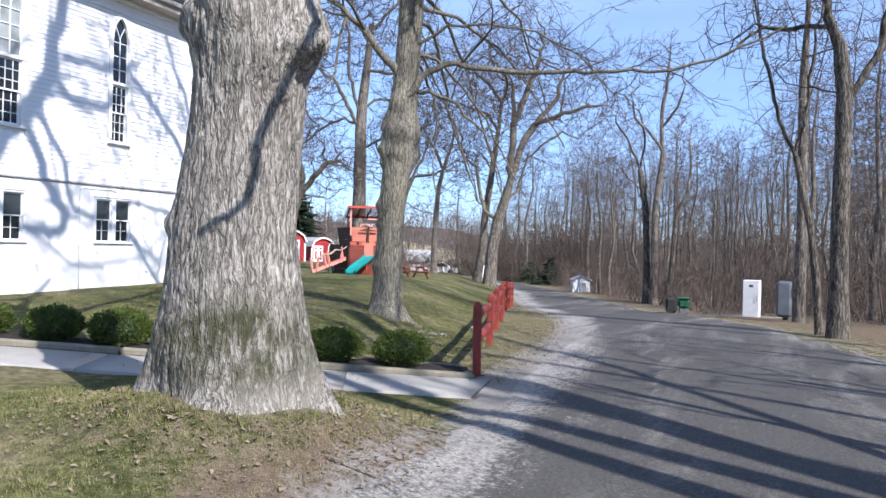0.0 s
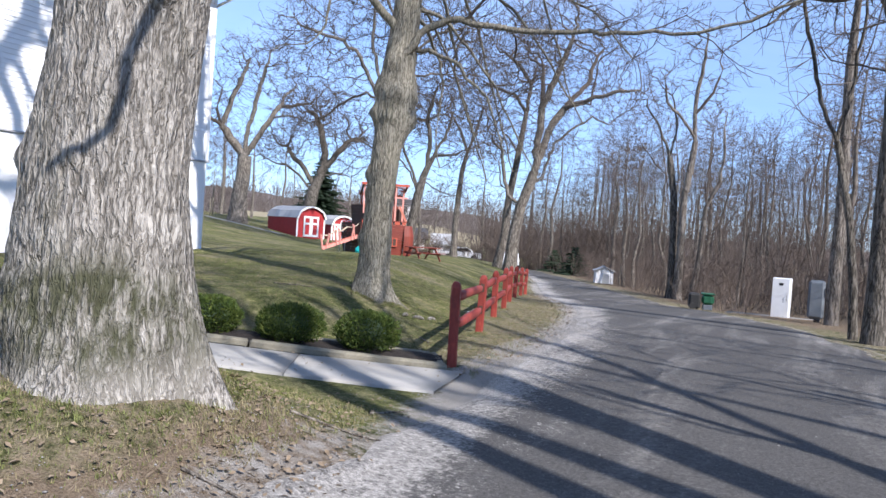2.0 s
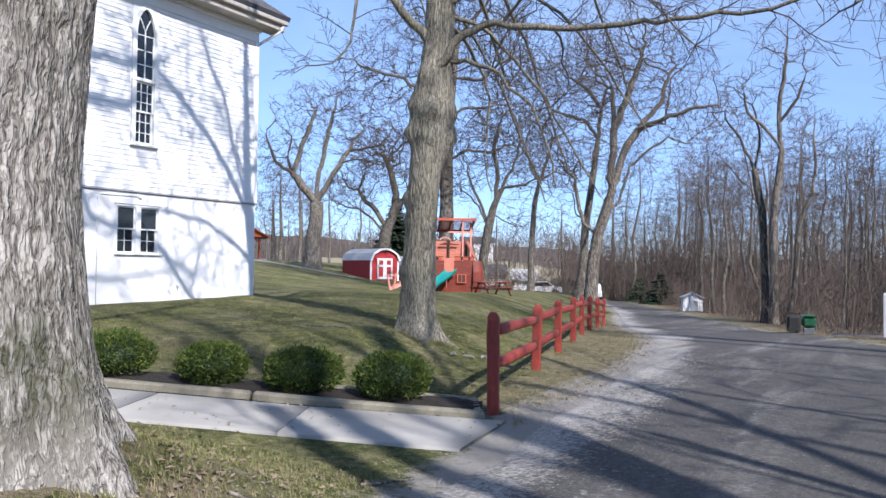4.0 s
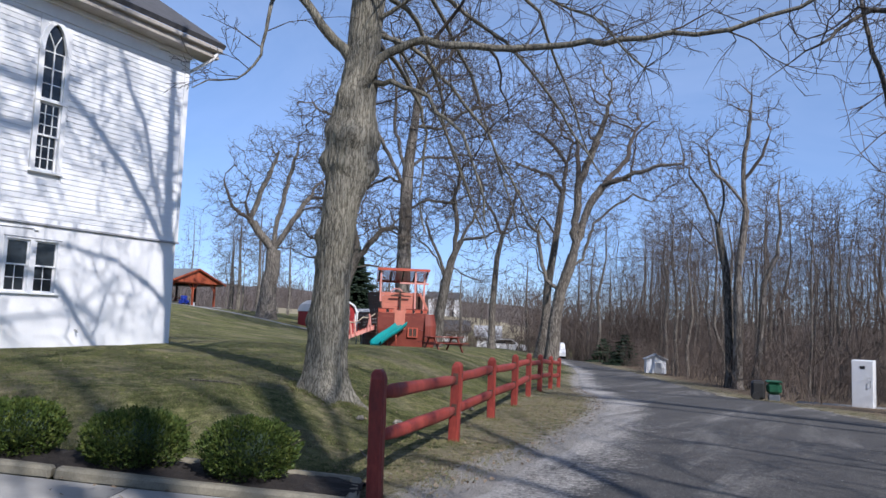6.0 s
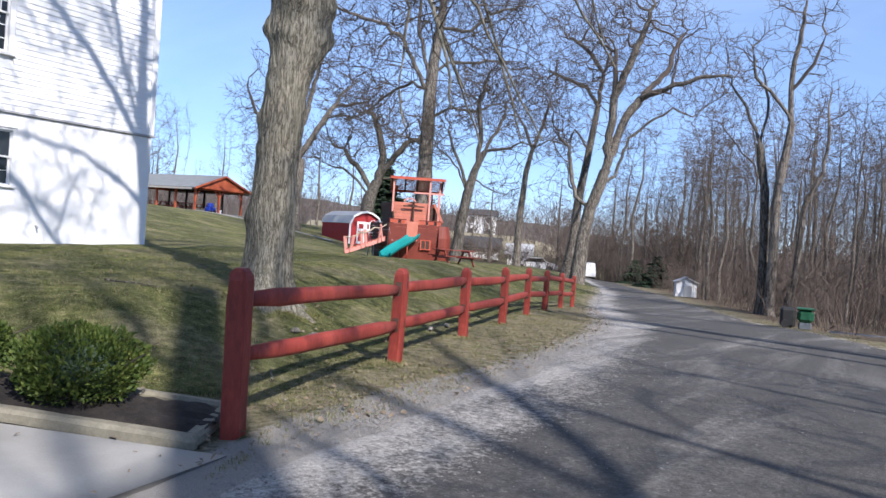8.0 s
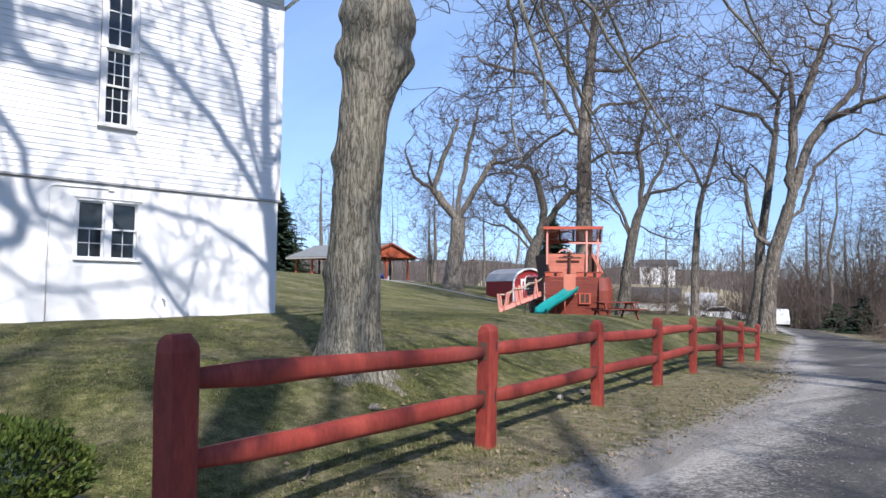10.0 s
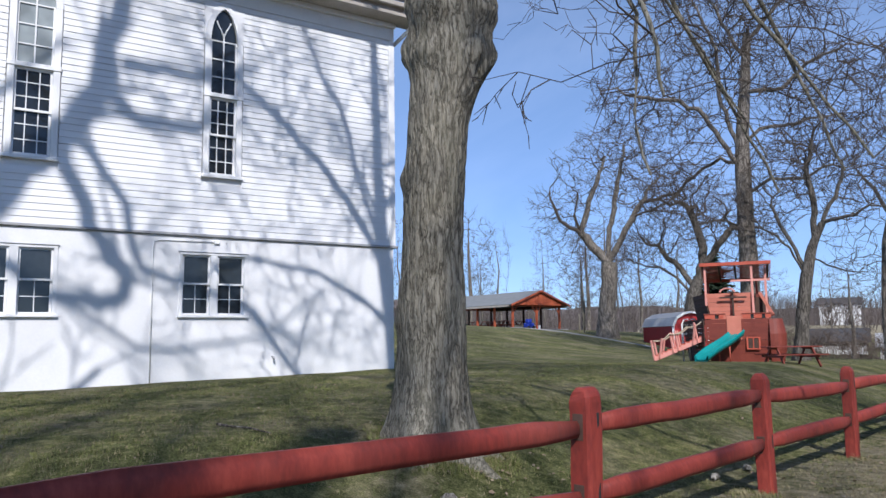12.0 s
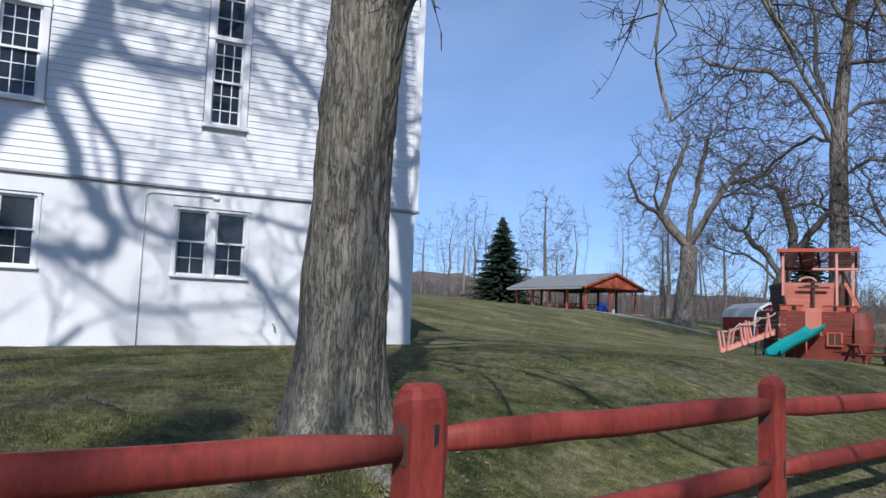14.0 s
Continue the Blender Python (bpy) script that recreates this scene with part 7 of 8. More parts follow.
    for i in range(13):
        y = -0.80 + 0.145 * i
        part("slat", boxed(-1.02, 1.10, y, y + 0.12, 3.455 - 0.036 * i, 3.478 - 0.036 * i, 0.003), red, canopy)
    part("brace", boxed(-0.1, 1.05, -0.74, -0.70, 2.80, 2.87, 0.005), pink, boat)
    # mast with a cross arm on the wheelhouse front
    part("mast", boxed(-0.09, -0.035, -0.80, -0.74, 1.50, 2.50, 0.005), MAT["dark_wood"], boat)
    part("cross_arm", boxed(-0.46, 0.34, -0.845, -0.80, 2.23, 2.285, 0.005), MAT["dark_wood"], boat)
    part("cross_arm", boxed(-0.24, 0.12, -0.845, -0.80, 2.40, 2.45, 0.005), MAT["dark_wood"], boat)
    wheel = bmesh.new()
    for i in range(16):
        a0, a1 = math.pi * i / 16, math.pi * (i + 1) / 16
        box(wheel, -0.015, 0.015, -0.015, 0.015, 0, 0.055, 0, Matrix.Translation((-0.22 + 0.19 * math.cos(a0), -0.66, 2.44 + 0.12 * math.sin(a0))) @ Matrix.Rotation(-(a0 + math.pi / 2) + math.pi / 2 + math.pi / 2, 4, "Y"))
    part("wheel", wheel, pink, boat)


build_boat()


def boat_point(x, y, z):
    """A point given in the boat's own axes (right, back, up from its floor)."""
    zz = ground(BOAT.x, BOAT.y) - 0.05
    return Vector((BOAT.x + 0.82 * x - 0.57 * y, BOAT.y + 0.57 * x + 0.82 * y, zz + z * 0.91))


def on_lawn(x, y, lift=0.0):
    p = boat_point(x, y, 0)
    return Vector((p.x, p.y, ground(p.x, p.y) + lift))


def build_slide():
    """A moulded chute with raised sides."""
    top, bottom = boat_point(0.02, -1.08, 1.02), on_lawn(-1.0, -2.35, 0.06)
    o = bottom.copy()
    slide = tagged(empty("slide", o), "teal plastic wave slide leaning on the play boat", "slide")
    V, F = [], []
    n = 18
    d = (top - bottom)
    flat = Vector((d.x, d.y, 0)).normalized()
    side = flat.cross(Vector((0, 0, 1)))
    prof = [(-0.27, 0.10), (-0.25, 0.13), (-0.22, 0.10), (-0.17, 0.0), (0, -0.015), (0.17, 0.0), (0.22, 0.10), (0.25, 0.13), (0.27, 0.10), (0.24, -0.05), (-0.24, -0.05)]
    for i in range(n + 1):
        t = i / n
        w = 0.5 - 0.5 * math.cos(math.pi * t)
        c = bottom + d * t
        c.z = bottom.z + d.z * (0.65 * t + 0.35 * w) + 0.05 * math.sin(2 * math.pi * t)
        for a, b in prof:
            V.append(tuple(c - o + side * a + Vector((0, 0, b))))
    k = len(prof)
    for i in range(n):
        for j in range(k):
            a, b = i * k + j, i * k + (j + 1) % k
            F.append((a, b, b + k, a + k))
    part("chute", raw_mesh("chute", V, F, MAT["slide_teal"], True), None, slide)
    for s in (-1, 1):
        part("leg", rod([(top - o) * 0.62 + side * 0.2 * s - Vector((0, 0, 0.05)), Vector(((top - o).x * 0.62, (top - o).y * 0.62, -0.1)) + side * 0.2 * s], 0.02, 6), MAT["boat_red"], slide)


build_slide()


def build_ramp():
    """The railed gangway up to the boat's deck."""
    a, b = on_lawn(-2.55, -0.4, 0.08), boat_point(-0.98, -0.4, 0.88)
    o = a.copy()
    ramp_ob = tagged(empty("gangway", o), "sloping red plank gangway with rope handrails", "ramp")
    d = b - a
    side = Vector((-d.y, d.x, 0)).normalized()
    for s in (-1, 1):
        part("stringer", beam(side * 0.36 * s, d + side * 0.36 * s, 0.05, 0.16), MAT["boat_pink"], ramp_ob)
        for t in (0.02, 0.12, 0.40, 0.50, 0.78, 0.88):
            p = d * t + side * 0.40 * s
            q = p + Vector((-0.16 * (1 if t % 0.2 < 0.11 else -1) * d.normalized().x, 0, 0.58))
            part("baluster", beam(p - Vector((0, 0, 0.06)), q, 0.045, 0.06), MAT["boat_pink"], ramp_ob)
        pts = []
        for i in range(13):
            t = i / 12
            pts.append(d * t + side * 0.40 * s + Vector((0, 0, 0.58 - 0.10 * abs(math.sin(3 * math.pi * t)))))
        part("rope", rod(pts, 0.022, 6), MAT["rope"], ramp_ob)
    n = 11
    for i in range(n):
        t = (i + 0.5) / n
        c = d * t + Vector((0, 0, 0.085))
        part("tread", beam(c - side * 0.39, c + side * 0.39, 0.15, 0.03, 0.003), MAT["boat_red"], ramp_ob)


build_ramp()


def white_step_rail():
    """The white hoop rail beside the gangway."""
    p = on_lawn(-1.75, 0.75)
    rail = tagged(empty("hoop_rail", p), "small white metal hoop rail behind the gangway", "handrail")
    for dx in (0.0, 0.28):
        part("hoop", rod([(dx, 0, -0.05), (dx, 0, 1.25), (dx + 0.05, 0.05, 1.38), (dx + 0.13, 0.12, 1.40), (dx + 0.2, 0.2, 1.3), (dx + 0.2, 0.2, -0.05)], 0.025, 8), MAT["trim"], rail)
    part("bar", rod([(0, 0, 0.9), (0.28, 0, 0.9)], 0.02, 8), MAT["trim"], rail)


white_step_rail()


def picnic_table(at, yaw):
    z = ground(*at) - 0.06
    t = tagged(empty("picnic_table", (at[0], at[1], z), yaw), "red-painted wooden picnic table with fixed benches", "picnic table")
    t.scale = (0.74, 0.74, 0.70)
    for i in range(5):
        part("top_board", boxed(-0.95, 0.95, -0.37 + 0.15 * i, -0.235 + 0.15 * i, 0.71, 0.75, 0.004), MAT["boat_hull"], t)
    for s in (-1, 1):
        for k in range(2):
            y = s * (0.62 + 0.13 * k)
            part("bench_board", boxed(-0.95, 0.95, y - 0.06, y + 0.06, 0.42, 0.455, 0.004), MAT["boat_hull"], t)
    for x in (-0.65, 0.65):
        part("leg", beam((x, -0.72, 0), (x, -0.2, 0.71), 0.05, 0.09), MAT["boat_hull"], t)
        part("leg", beam((x, 0.72, 0), (x, 0.2, 0.71), 0.05, 0.09), MAT["boat_hull"], t)
        part("bearer", boxed(x - 0.06, x - 0.026, -0.76, 0.76, 0.33, 0.42, 0.004), MAT["boat_hull"], t)
        part("bearer", boxed(x - 0.06, x - 0.026, -0.36, 0.36, 0.63, 0.71, 0.004), MAT["boat_hull"], t)


picnic_table((-12.6, 28.25), 62)

# ---- red barn sheds ----


def barn_shed(corner, yaw, w, L, wall_h, top_h, door, label):
    """A gambrel-roofed shed. corner: front left corner; the front is w wide along local x, the side L deep."""
    z = ground(*corner) - 0.1
    shed = tagged(empty("garden_shed", (corner[0], corner[1], z), yaw), label, "shed")
    red, white = MAT["barn_red"], MAT["trim"]
    prof = [(0, wall_h), (w * 0.10, wall_h + (top_h - wall_h) * 0.58), (w * 0.32, wall_h + (top_h - wall_h) * 0.92), (w * 0.5, top_h)]
    prof += [(w - x, zz) for x, zz in prof[::-1][1:]]
    n = int(L / 0.3)
    for i in range(n):
        for x0, x1 in ((0.0, 0.06), (w - 0.06, w)):
            part("board", boxed(x0, x1, L * i / n + 0.003, L * (i + 1) / n - 0.003, 0, wall_h), red, shed)
    for yy, nm in ((0.0, "front_wall"), (L - 0.06, "back_wall")):
        bm = bmesh.new()
        pts = [(0.06, 0.0), (w - 0.06, 0.0)] + [(min(max(x, 0.06), w - 0.06), zz) for x, zz in prof[::-1]]
        f = bm.faces.new([bm.verts.new((x, yy, zz)) for x, zz in pts])
        r = bmesh.ops.extrude_face_region(bm, geom=[f])
        bmesh.ops.translate(bm, vec=(0, 0.06, 0), verts=[v for v in r["geom"] if isinstance(v, bmesh.types.BMVert)])
        bmesh.ops.recalc_face_normals(bm, faces=bm.faces)
        part(nm, bm, red, shed)
    for (x0, z0), (x1, z1) in zip(prof, prof[1:]):
        m = Vector((x1 - x0, 0, z1 - z0))
        nrm = Vector((-m.z, 0, m.x)).normalized() * 0.05
        bm = bmesh.new()
        a = [(x0, z0), (x1, z1), (x1 + nrm.x, z1 + nrm.z), (x0 + nrm.x, z0 + nrm.z)]
        f = [bm.verts.new((x, -0.15, zz)) for x, zz in a]
        g = [bm.verts.new((x, L + 0.15, zz)) for x, zz in a]
        bm.faces.new(f), bm.faces.new(g[::-1])
        for i in range(4):
            bm.faces.new((f[i], g[i], g[(i + 1) % 4], f[(i + 1) % 4]))
        bmesh.ops.recalc_face_normals(bm, faces=bm.faces)
        part("roof_panel", bm, MAT["roof_grey"], shed)
        part("rake_trim", beam((x0, -0.16, z0), (x1, -0.16, z1), 0.05, 0.13), white, shed)
    for x in (0.02, w - 0.1):
        part("corner_trim", boxed(x - 0.03, x + 0.10, -0.03, 0.0, 0, wall_h), white, shed)
    if door:
        d0, d1, dh = door
        for i, (a, b) in enumerate(((d0, (d0 + d1) / 2 - 0.01), ((d0 + d1) / 2 + 0.01, d1))):
            dr = part("door", boxed(a, b, -0.04, -0.005, 0.12, dh), red, shed, "red door with white cross trim")
            for q in ((a, a + 0.13, 0.12, dh), (b - 0.13, b, 0.12, dh), (a + 0.13, b - 0.13, 0.12, 0.28), (a + 0.13, b - 0.13, dh - 0.15, dh), (a + 0.13, b - 0.13, 1.0, 1.15)):
                part("door_trim", boxed(q[0], q[1], -0.065, -0.041, q[2], q[3]), white, dr)


barn_shed((-32.2, 46.9), 64, 2.35, 4.6, 1.45, 2.3, (0.55, 1.8, 1.62), "red barn-style shed with white trim and grey roof")
barn_shed((-33.6, 53.6), 64, 2.2, 3.2, 1.35, 2.1, (0.2, 1.1, 1.45), "smaller red shed behind the barn-style shed")

# ---- open pavilion ----


def build_pavilion():
    A, C = Vector((-48.6, 47.65)), Vector((-56.9, 46.85))
    back = (C - A).normalized()
    r = Vector((back.y, -back.x))
    w = 5.6
    yaw = math.degrees(math.atan2(r.y, r.x))
    z = ground(A.x, A.y) - 0.1
    pav = tagged(empty("pavilion", (A.x, A.y, z), yaw), "open picnic pavilion with orange gable and grey roof", "pavilion")
    L, eave, peak = 8.6, 1.95, 3.2
    org, dark = MAT["pav_orange"], MAT["dark_wood"]
    part("floor_slab", boxed(-0.4, w + 0.4, -0.4, L + 0.4, -0.3, 0.12, 0.02), MAT["concrete"], pav)
    # lit posts orange, the others dark: shade under the roof put into the colour
    for j in range(5):
        y = 0.1 + (L - 0.2) * j / 4
        for x in (0.1, w / 2, w - 0.1):
            if x == w / 2 and 0 < j < 4:
                continue
            part("post", boxed(x - 0.075, x + 0.075, y - 0.075, y + 0.075, 0.12, eave, 0.01), org if j == 0 or x < 1 else dark, pav)
            if j == 0:
                for s in (-1, 1):
                    if 0 < x + s * 0.5 < w:
                        part("brace", beam((x, y, eave - 0.55), (x + s * 0.5, y, eave - 0.02), 0.07, 0.09), org, pav)
    part("beam", boxed(-0.1, w + 0.1, 0.0, 0.16, eave, eave + 0.2, 0.01), org, pav)
    part("beam", boxed(-0.1, w + 0.1, L - 0.16, L, eave, eave + 0.2, 0.01), org, pav)
    # side beams dark as well, for the shade under the roof
    for x in (0.0, w - 0.16):
        part("beam", boxed(x, x + 0.16, 0.17, L - 0.17, eave, eave + 0.2, 0.01), dark, pav)
    for y in (-0.35, L + 0.3):
        n = 18
        for i in range(n):
            x0, x1 = -0.3 + (w + 0.6) * i / n, -0.3 + (w + 0.6) * (i + 1) / n - 0.006
            c = (x0 + x1) / 2
            top = eave + 0.16 + (peak - eave - 0.2) * (1 - abs(c - w / 2) / (w / 2 + 0.3))
            if top - (eave + 0.10) > 0.03:
                part("gable_board", boxed(x0, x1, y, y + 0.03, eave + 0.10, top), org, pav)
    for s in (-1, 1):
        e = Vector((w / 2 + s * (w / 2 + 0.6), 0, eave + 0.06))
        t = Vector((w / 2, 0, peak))
        nrm = Vector((-(t.z - e.z), 0, t.x - e.x)).normalized()
        if nrm.z < 0:
            nrm = -nrm
        nrm *= 0.07
        bm = bmesh.new()
        a = [e, t, t + nrm, e + nrm]
        f = [bm.verts.new((p.x, -0.5, p.z)) for p in a]
        g = [bm.verts.new((p.x, L + 0.5, p.z)) for p in a]
        bm.faces.new(f), bm.faces.new(g[::-1])
        for i in range(4):
            bm.faces.new((f[i], g[i], g[(i + 1) % 4], f[(i + 1) % 4]))
        bmesh.ops.recalc_face_normals(bm, faces=bm.faces)
        part("roof", bm, MAT["roof_weathered"], pav, "grey shingle roof slope")
        part("barge_board", beam((e.x, -0.53, e.z), (t.x, -0.53, t.z), 0.05, 0.14), org, pav)
        part("barge_board", beam((e.x, -0.2, e.z - 0.05), (e.x, L + 0.5, e.z - 0.05), 0.05, 0.14), MAT["eave"], pav)
    base = Vector((A.x, A.y))
    c, s = math.cos(radians(yaw)), math.sin(radians(yaw))

    def loc(x, y):
        return (A.x + c * x - s * y, A.y + s * x + c * y)

    for i, (x, y) in enumerate(((1.2, 2.6), (3.8, 3.2), (1.3, 5.4), (3.9, 6.2), (1.4, 8.4))):
        px, py = loc(x, y)
        tb = tagged(empty("picnic_table", (px, py, z + 0.12), yaw + 90), "red-brown picnic table under the pavilion roof", "picnic table", group="pavilion tables")
        part("top", boxed(-0.9, 0.9, -0.37, 0.37, 0.71, 0.75, 0.005), MAT["boat_hull"], tb)
        for sd in (-1, 1):
            part("bench", boxed(-0.9, 0.9, sd * 0.7 - 0.13, sd * 0.7 + 0.13, 0.42, 0.46, 0.005), MAT["boat_hull"], tb)
            for xx in (-0.6, 0.6):
                part("leg", beam((xx, sd * 0.72, 0), (xx, sd * 0.2, 0.71), 0.05, 0.09), MAT["boat_hull"], tb)
    px, py = loc(2.5, 0.7)
    heap = tagged(empty("play_car", (px, py, z + 0.12), yaw), "blue plastic ride-on toy parked under the pavilion", "toy")
    bm = bmesh.new()
    box(bm, -0.4, 0.4, -0.25, 0.25, 0.15, 0.5, 0.06), box(bm, -0.25, 0.2, -0.2, 0.2, 0.5, 0.85, 0.06)
    part("body", bm, MAT["blue_plastic"], heap)
    for xx in (-0.28, 0.28):
        for yy in (-0.24, 0.24):
            w2 = bmesh.new()
            bmesh.ops.create_cone(w2, cap_ends=True, segments=12, radius1=0.14, radius2=0.14, depth=0.09, matrix=Matrix.Translation((xx, yy, 0.14)) @ Matrix.Rotation(math.pi / 2, 4, "X"))
            part("wheel", w2, MAT["black"], heap)
    for x, y, m, nm, lb in ((3.5, 0.9, "metal_white", "storage_tub", "pale storage tub on the pavilion floor"), (1.4, 0.8, "timber", "crate", "tan crate on the pavilion floor")):
        px, py = loc(x, y)
        o = tagged(empty(nm, (px, py, z + 0.12), yaw + 10), lb, "box")
        part("body", boxed(-0.4, 0.4, -0.2, 0.2, 0, 0.28, 0.03), MAT[m], o)
        part("lid", boxed(-0.42, 0.42, -0.22, 0.22, 0.28, 0.33, 0.015), MAT[m], o)


build_pavilion()

def lawn_path():
    """A pale gravel path over the crown of the lawn, from the pavilion towards the sheds."""
    line = [Vector(p) for p in ((-54.0, 41.6), (-50.0, 43.4), (-46.0, 44.4), (-41.0, 45.0), (-36.0, 45.3), (-32.0, 45.2))]
    V, F = [], []
    n = 0
    for i, (a, b) in enumerate(zip(line, line[1:])):
        d = (b - a).normalized()
        side = Vector((-d.y, d.x))
        for k in range(9 if i == len(line) - 2 else 8):
            p = a.lerp(b, k / 8)
            for w in (-0.55, -0.2, 0.2, 0.55):
                q = p + side * (w + 0.12 * noise.noise(Vector((p.x * 0.8, p.y * 0.8, w))))
                V.append((q.x, q.y, ground(q.x, q.y) + (0.035 if abs(w) < 0.4 else -0.02)))
            n += 1
    for i in range(n - 1):
        for j in range(3):
            F.append((i * 4 + j, i * 4 + 4 + j, i * 4 + 5 + j, i * 4 + 1 + j))
    tagged(new("path", raw_mesh("path", V, F, MAT["gravel"], True)), "pale gravel path across the crown of the lawn", "path", kind="structure")


lawn_path()

# ---- things beyond the lane ----


def white_cabinet():
    x, y = 0.52, 28.75
    z = ground(x, y) - 0.02
    c = tagged(empty("cabinet", (x, y, z), -8), "upright white metal cabinet by the woods", "cabinet")
    part("body", boxed(-0.27, 0.27, -0.2, 0.25, 0.0, 1.33, 0.015), MAT["metal_white"], c)
    d = part("door", boxed(-0.262, 0.262, -0.225, -0.202, 0.03, 1.31, 0.008), MAT["metal_white"], c)
    part("plate", boxed(-0.06, 0.07, -0.232, -0.2255, 1.09, 1.17, 0.002), MAT["black"], d, "small dark plate")
    part("handle", rod([(0.2, -0.23, 0.6), (0.2, -0.26, 0.62), (0.2, -0.26, 0.76), (0.2, -0.23, 0.78)], 0.01, 6), MAT["metal_grey"], d)
    pad = tagged(new("concrete_pad", raw_mesh("concrete_pad", [(x - 1.9, y - 0.9, z - 0.3), (x + 0.9, y - 1.1, z - 0.3), (x + 1.1, y + 0.8, z - 0.3), (x - 1.7, y + 0.9, z - 0.3), (x - 1.9, y - 0.9, z + 0.004), (x + 0.9, y - 1.1, z + 0.004), (x + 1.1, y + 0.8, z + 0.004), (x - 1.7, y + 0.9, z + 0.004)],
        [(0, 1, 5, 4), (1, 2, 6, 5), (2, 3, 7, 6), (3, 0, 4, 7), (4, 5, 6, 7)], MAT["concrete"])), "low concrete pad under the cabinet", "pad", kind="structure")


white_cabinet()


def meter_stand():
    x, y = 1.72, 26.75
    z = ground(x, y) - 0.03
    c = tagged(empty("utility_box", (x, y, z), -5), "grey utility box and meter on wooden posts", "utility box")
    part("box", boxed(-0.42, 0.04, -0.14, 0.14, 0.12, 1.30, 0.075), MAT["metal_grey"], c)
    part("box_door", boxed(-0.36, -0.02, -0.155, -0.141, 0.20, 1.20, 0.008), MAT["metal_grey"], c)
    part("post", boxed(-0.22, -0.06, -0.06, 0.06, -0.2, 0.12), MAT["black"], c)
    part("backboard", boxed(0.06, 0.31, -0.05, 0.05, -0.2, 1.22, 0.01), MAT["black"], c, "dark brown plank backboard")
    part("meter", boxed(0.12, 0.27, -0.16, -0.051, 0.94, 1.16, 0.03), MAT["metal_white"], c, "pale square meter case")
    part("post", boxed(0.33, 0.45, -0.06, 0.06, -0.2, 1.24, 0.008), MAT["timber"], c)


meter_stand()


def green_cart():
    x, y = -2.1, 29.7
    z = ground(x, y)
    c = tagged(empty("trash_cart", (x, y, z), 10), "dark green wheeled bin lying by the lane", "bin")
    part("body", boxed(-0.44, -0.04, -0.26, 0.26, 0.02, 0.58, 0.07), MAT["black"], c, "black bin body")
    part("tub", boxed(0.0, 0.42, -0.25, 0.25, 0.20, 0.54, 0.08), MAT["plastic_green"], c, "green plastic tub")
    part("lid", boxed(-0.02, 0.44, -0.27, 0.27, 0.545, 0.60, 0.025), MAT["plastic_green"], c)
    part("base", boxed(0.05, 0.37, -0.2, 0.2, 0.0, 0.19, 0.02), MAT["metal_grey"], c)
    for yy in (-0.32, 0.32):
        w = bmesh.new()
        bmesh.ops.create_cone(w, cap_ends=True, segments=14, radius1=0.12, radius2=0.12, depth=0.06, matrix=Matrix.Translation((-0.3, yy, 0.12)) @ Matrix.Rotation(math.pi / 2, 4, "X"))
        part("wheel", w, MAT["tyre"], c)


green_cart()


def white_hut():
    x, y = -10.3, 49.6
    z = ground(x, y) - 0.1
    c = tagged(empty("small_shed", (x, y, z), 20), "small weathered white shed at the wood's edge", "shed")
    for i in range(6):
        for yy in (-0.5, 0.47):
            part("board", boxed(-0.55 + 0.185 * i, -0.37 + 0.185 * i, yy, yy + 0.03, 0, 0.85), MAT["siding"], c)
        for xx in (-0.56, 0.545):
            part("board", boxed(xx, xx + 0.015, -0.47 + 0.157 * i, -0.318 + 0.157 * i, 0, 0.85), MAT["siding"], c)
    part("door", boxed(-0.1, 0.3, -0.53, -0.501, 0.05, 0.72, 0.004), MAT["roof_grey"], c)
    for s in (-1, 1):
        part("roof", beam((0.0, -0.62, 1.16), (0.0, 0.62, 1.16), 0.05, 0.05) if s == 0 else boxed(-0.05, 0.72, -0.62, 0.62, -0.02, 0.03, 0.0, Matrix.Translation((0, 0, 1.18)) @ Matrix.Rotation(radians(24 if s > 0 else 156), 4, "Y")), MAT["roof_grey"], c)
    bm = bmesh.new()
    for yy in (-0.5, 0.47):
        vs = [bm.verts.new(p) for p in ((-0.55, yy, 0.85), (0.55, yy, 0.85), (0, yy, 1.14), (-0.55, yy + 0.03, 0.85), (0.55, yy + 0.03, 0.85), (0, yy + 0.03, 1.14))]
        for f in ((0, 1, 2), (5, 4, 3), (0, 3, 4, 1), (1, 4, 5, 2), (2, 5, 3, 0)):
            bm.faces.new([vs[k] for k in f])
    bmesh.ops.recalc_face_normals(bm, faces=bm.faces)
    part("gable", bm, MAT["siding"], c)


white_hut()


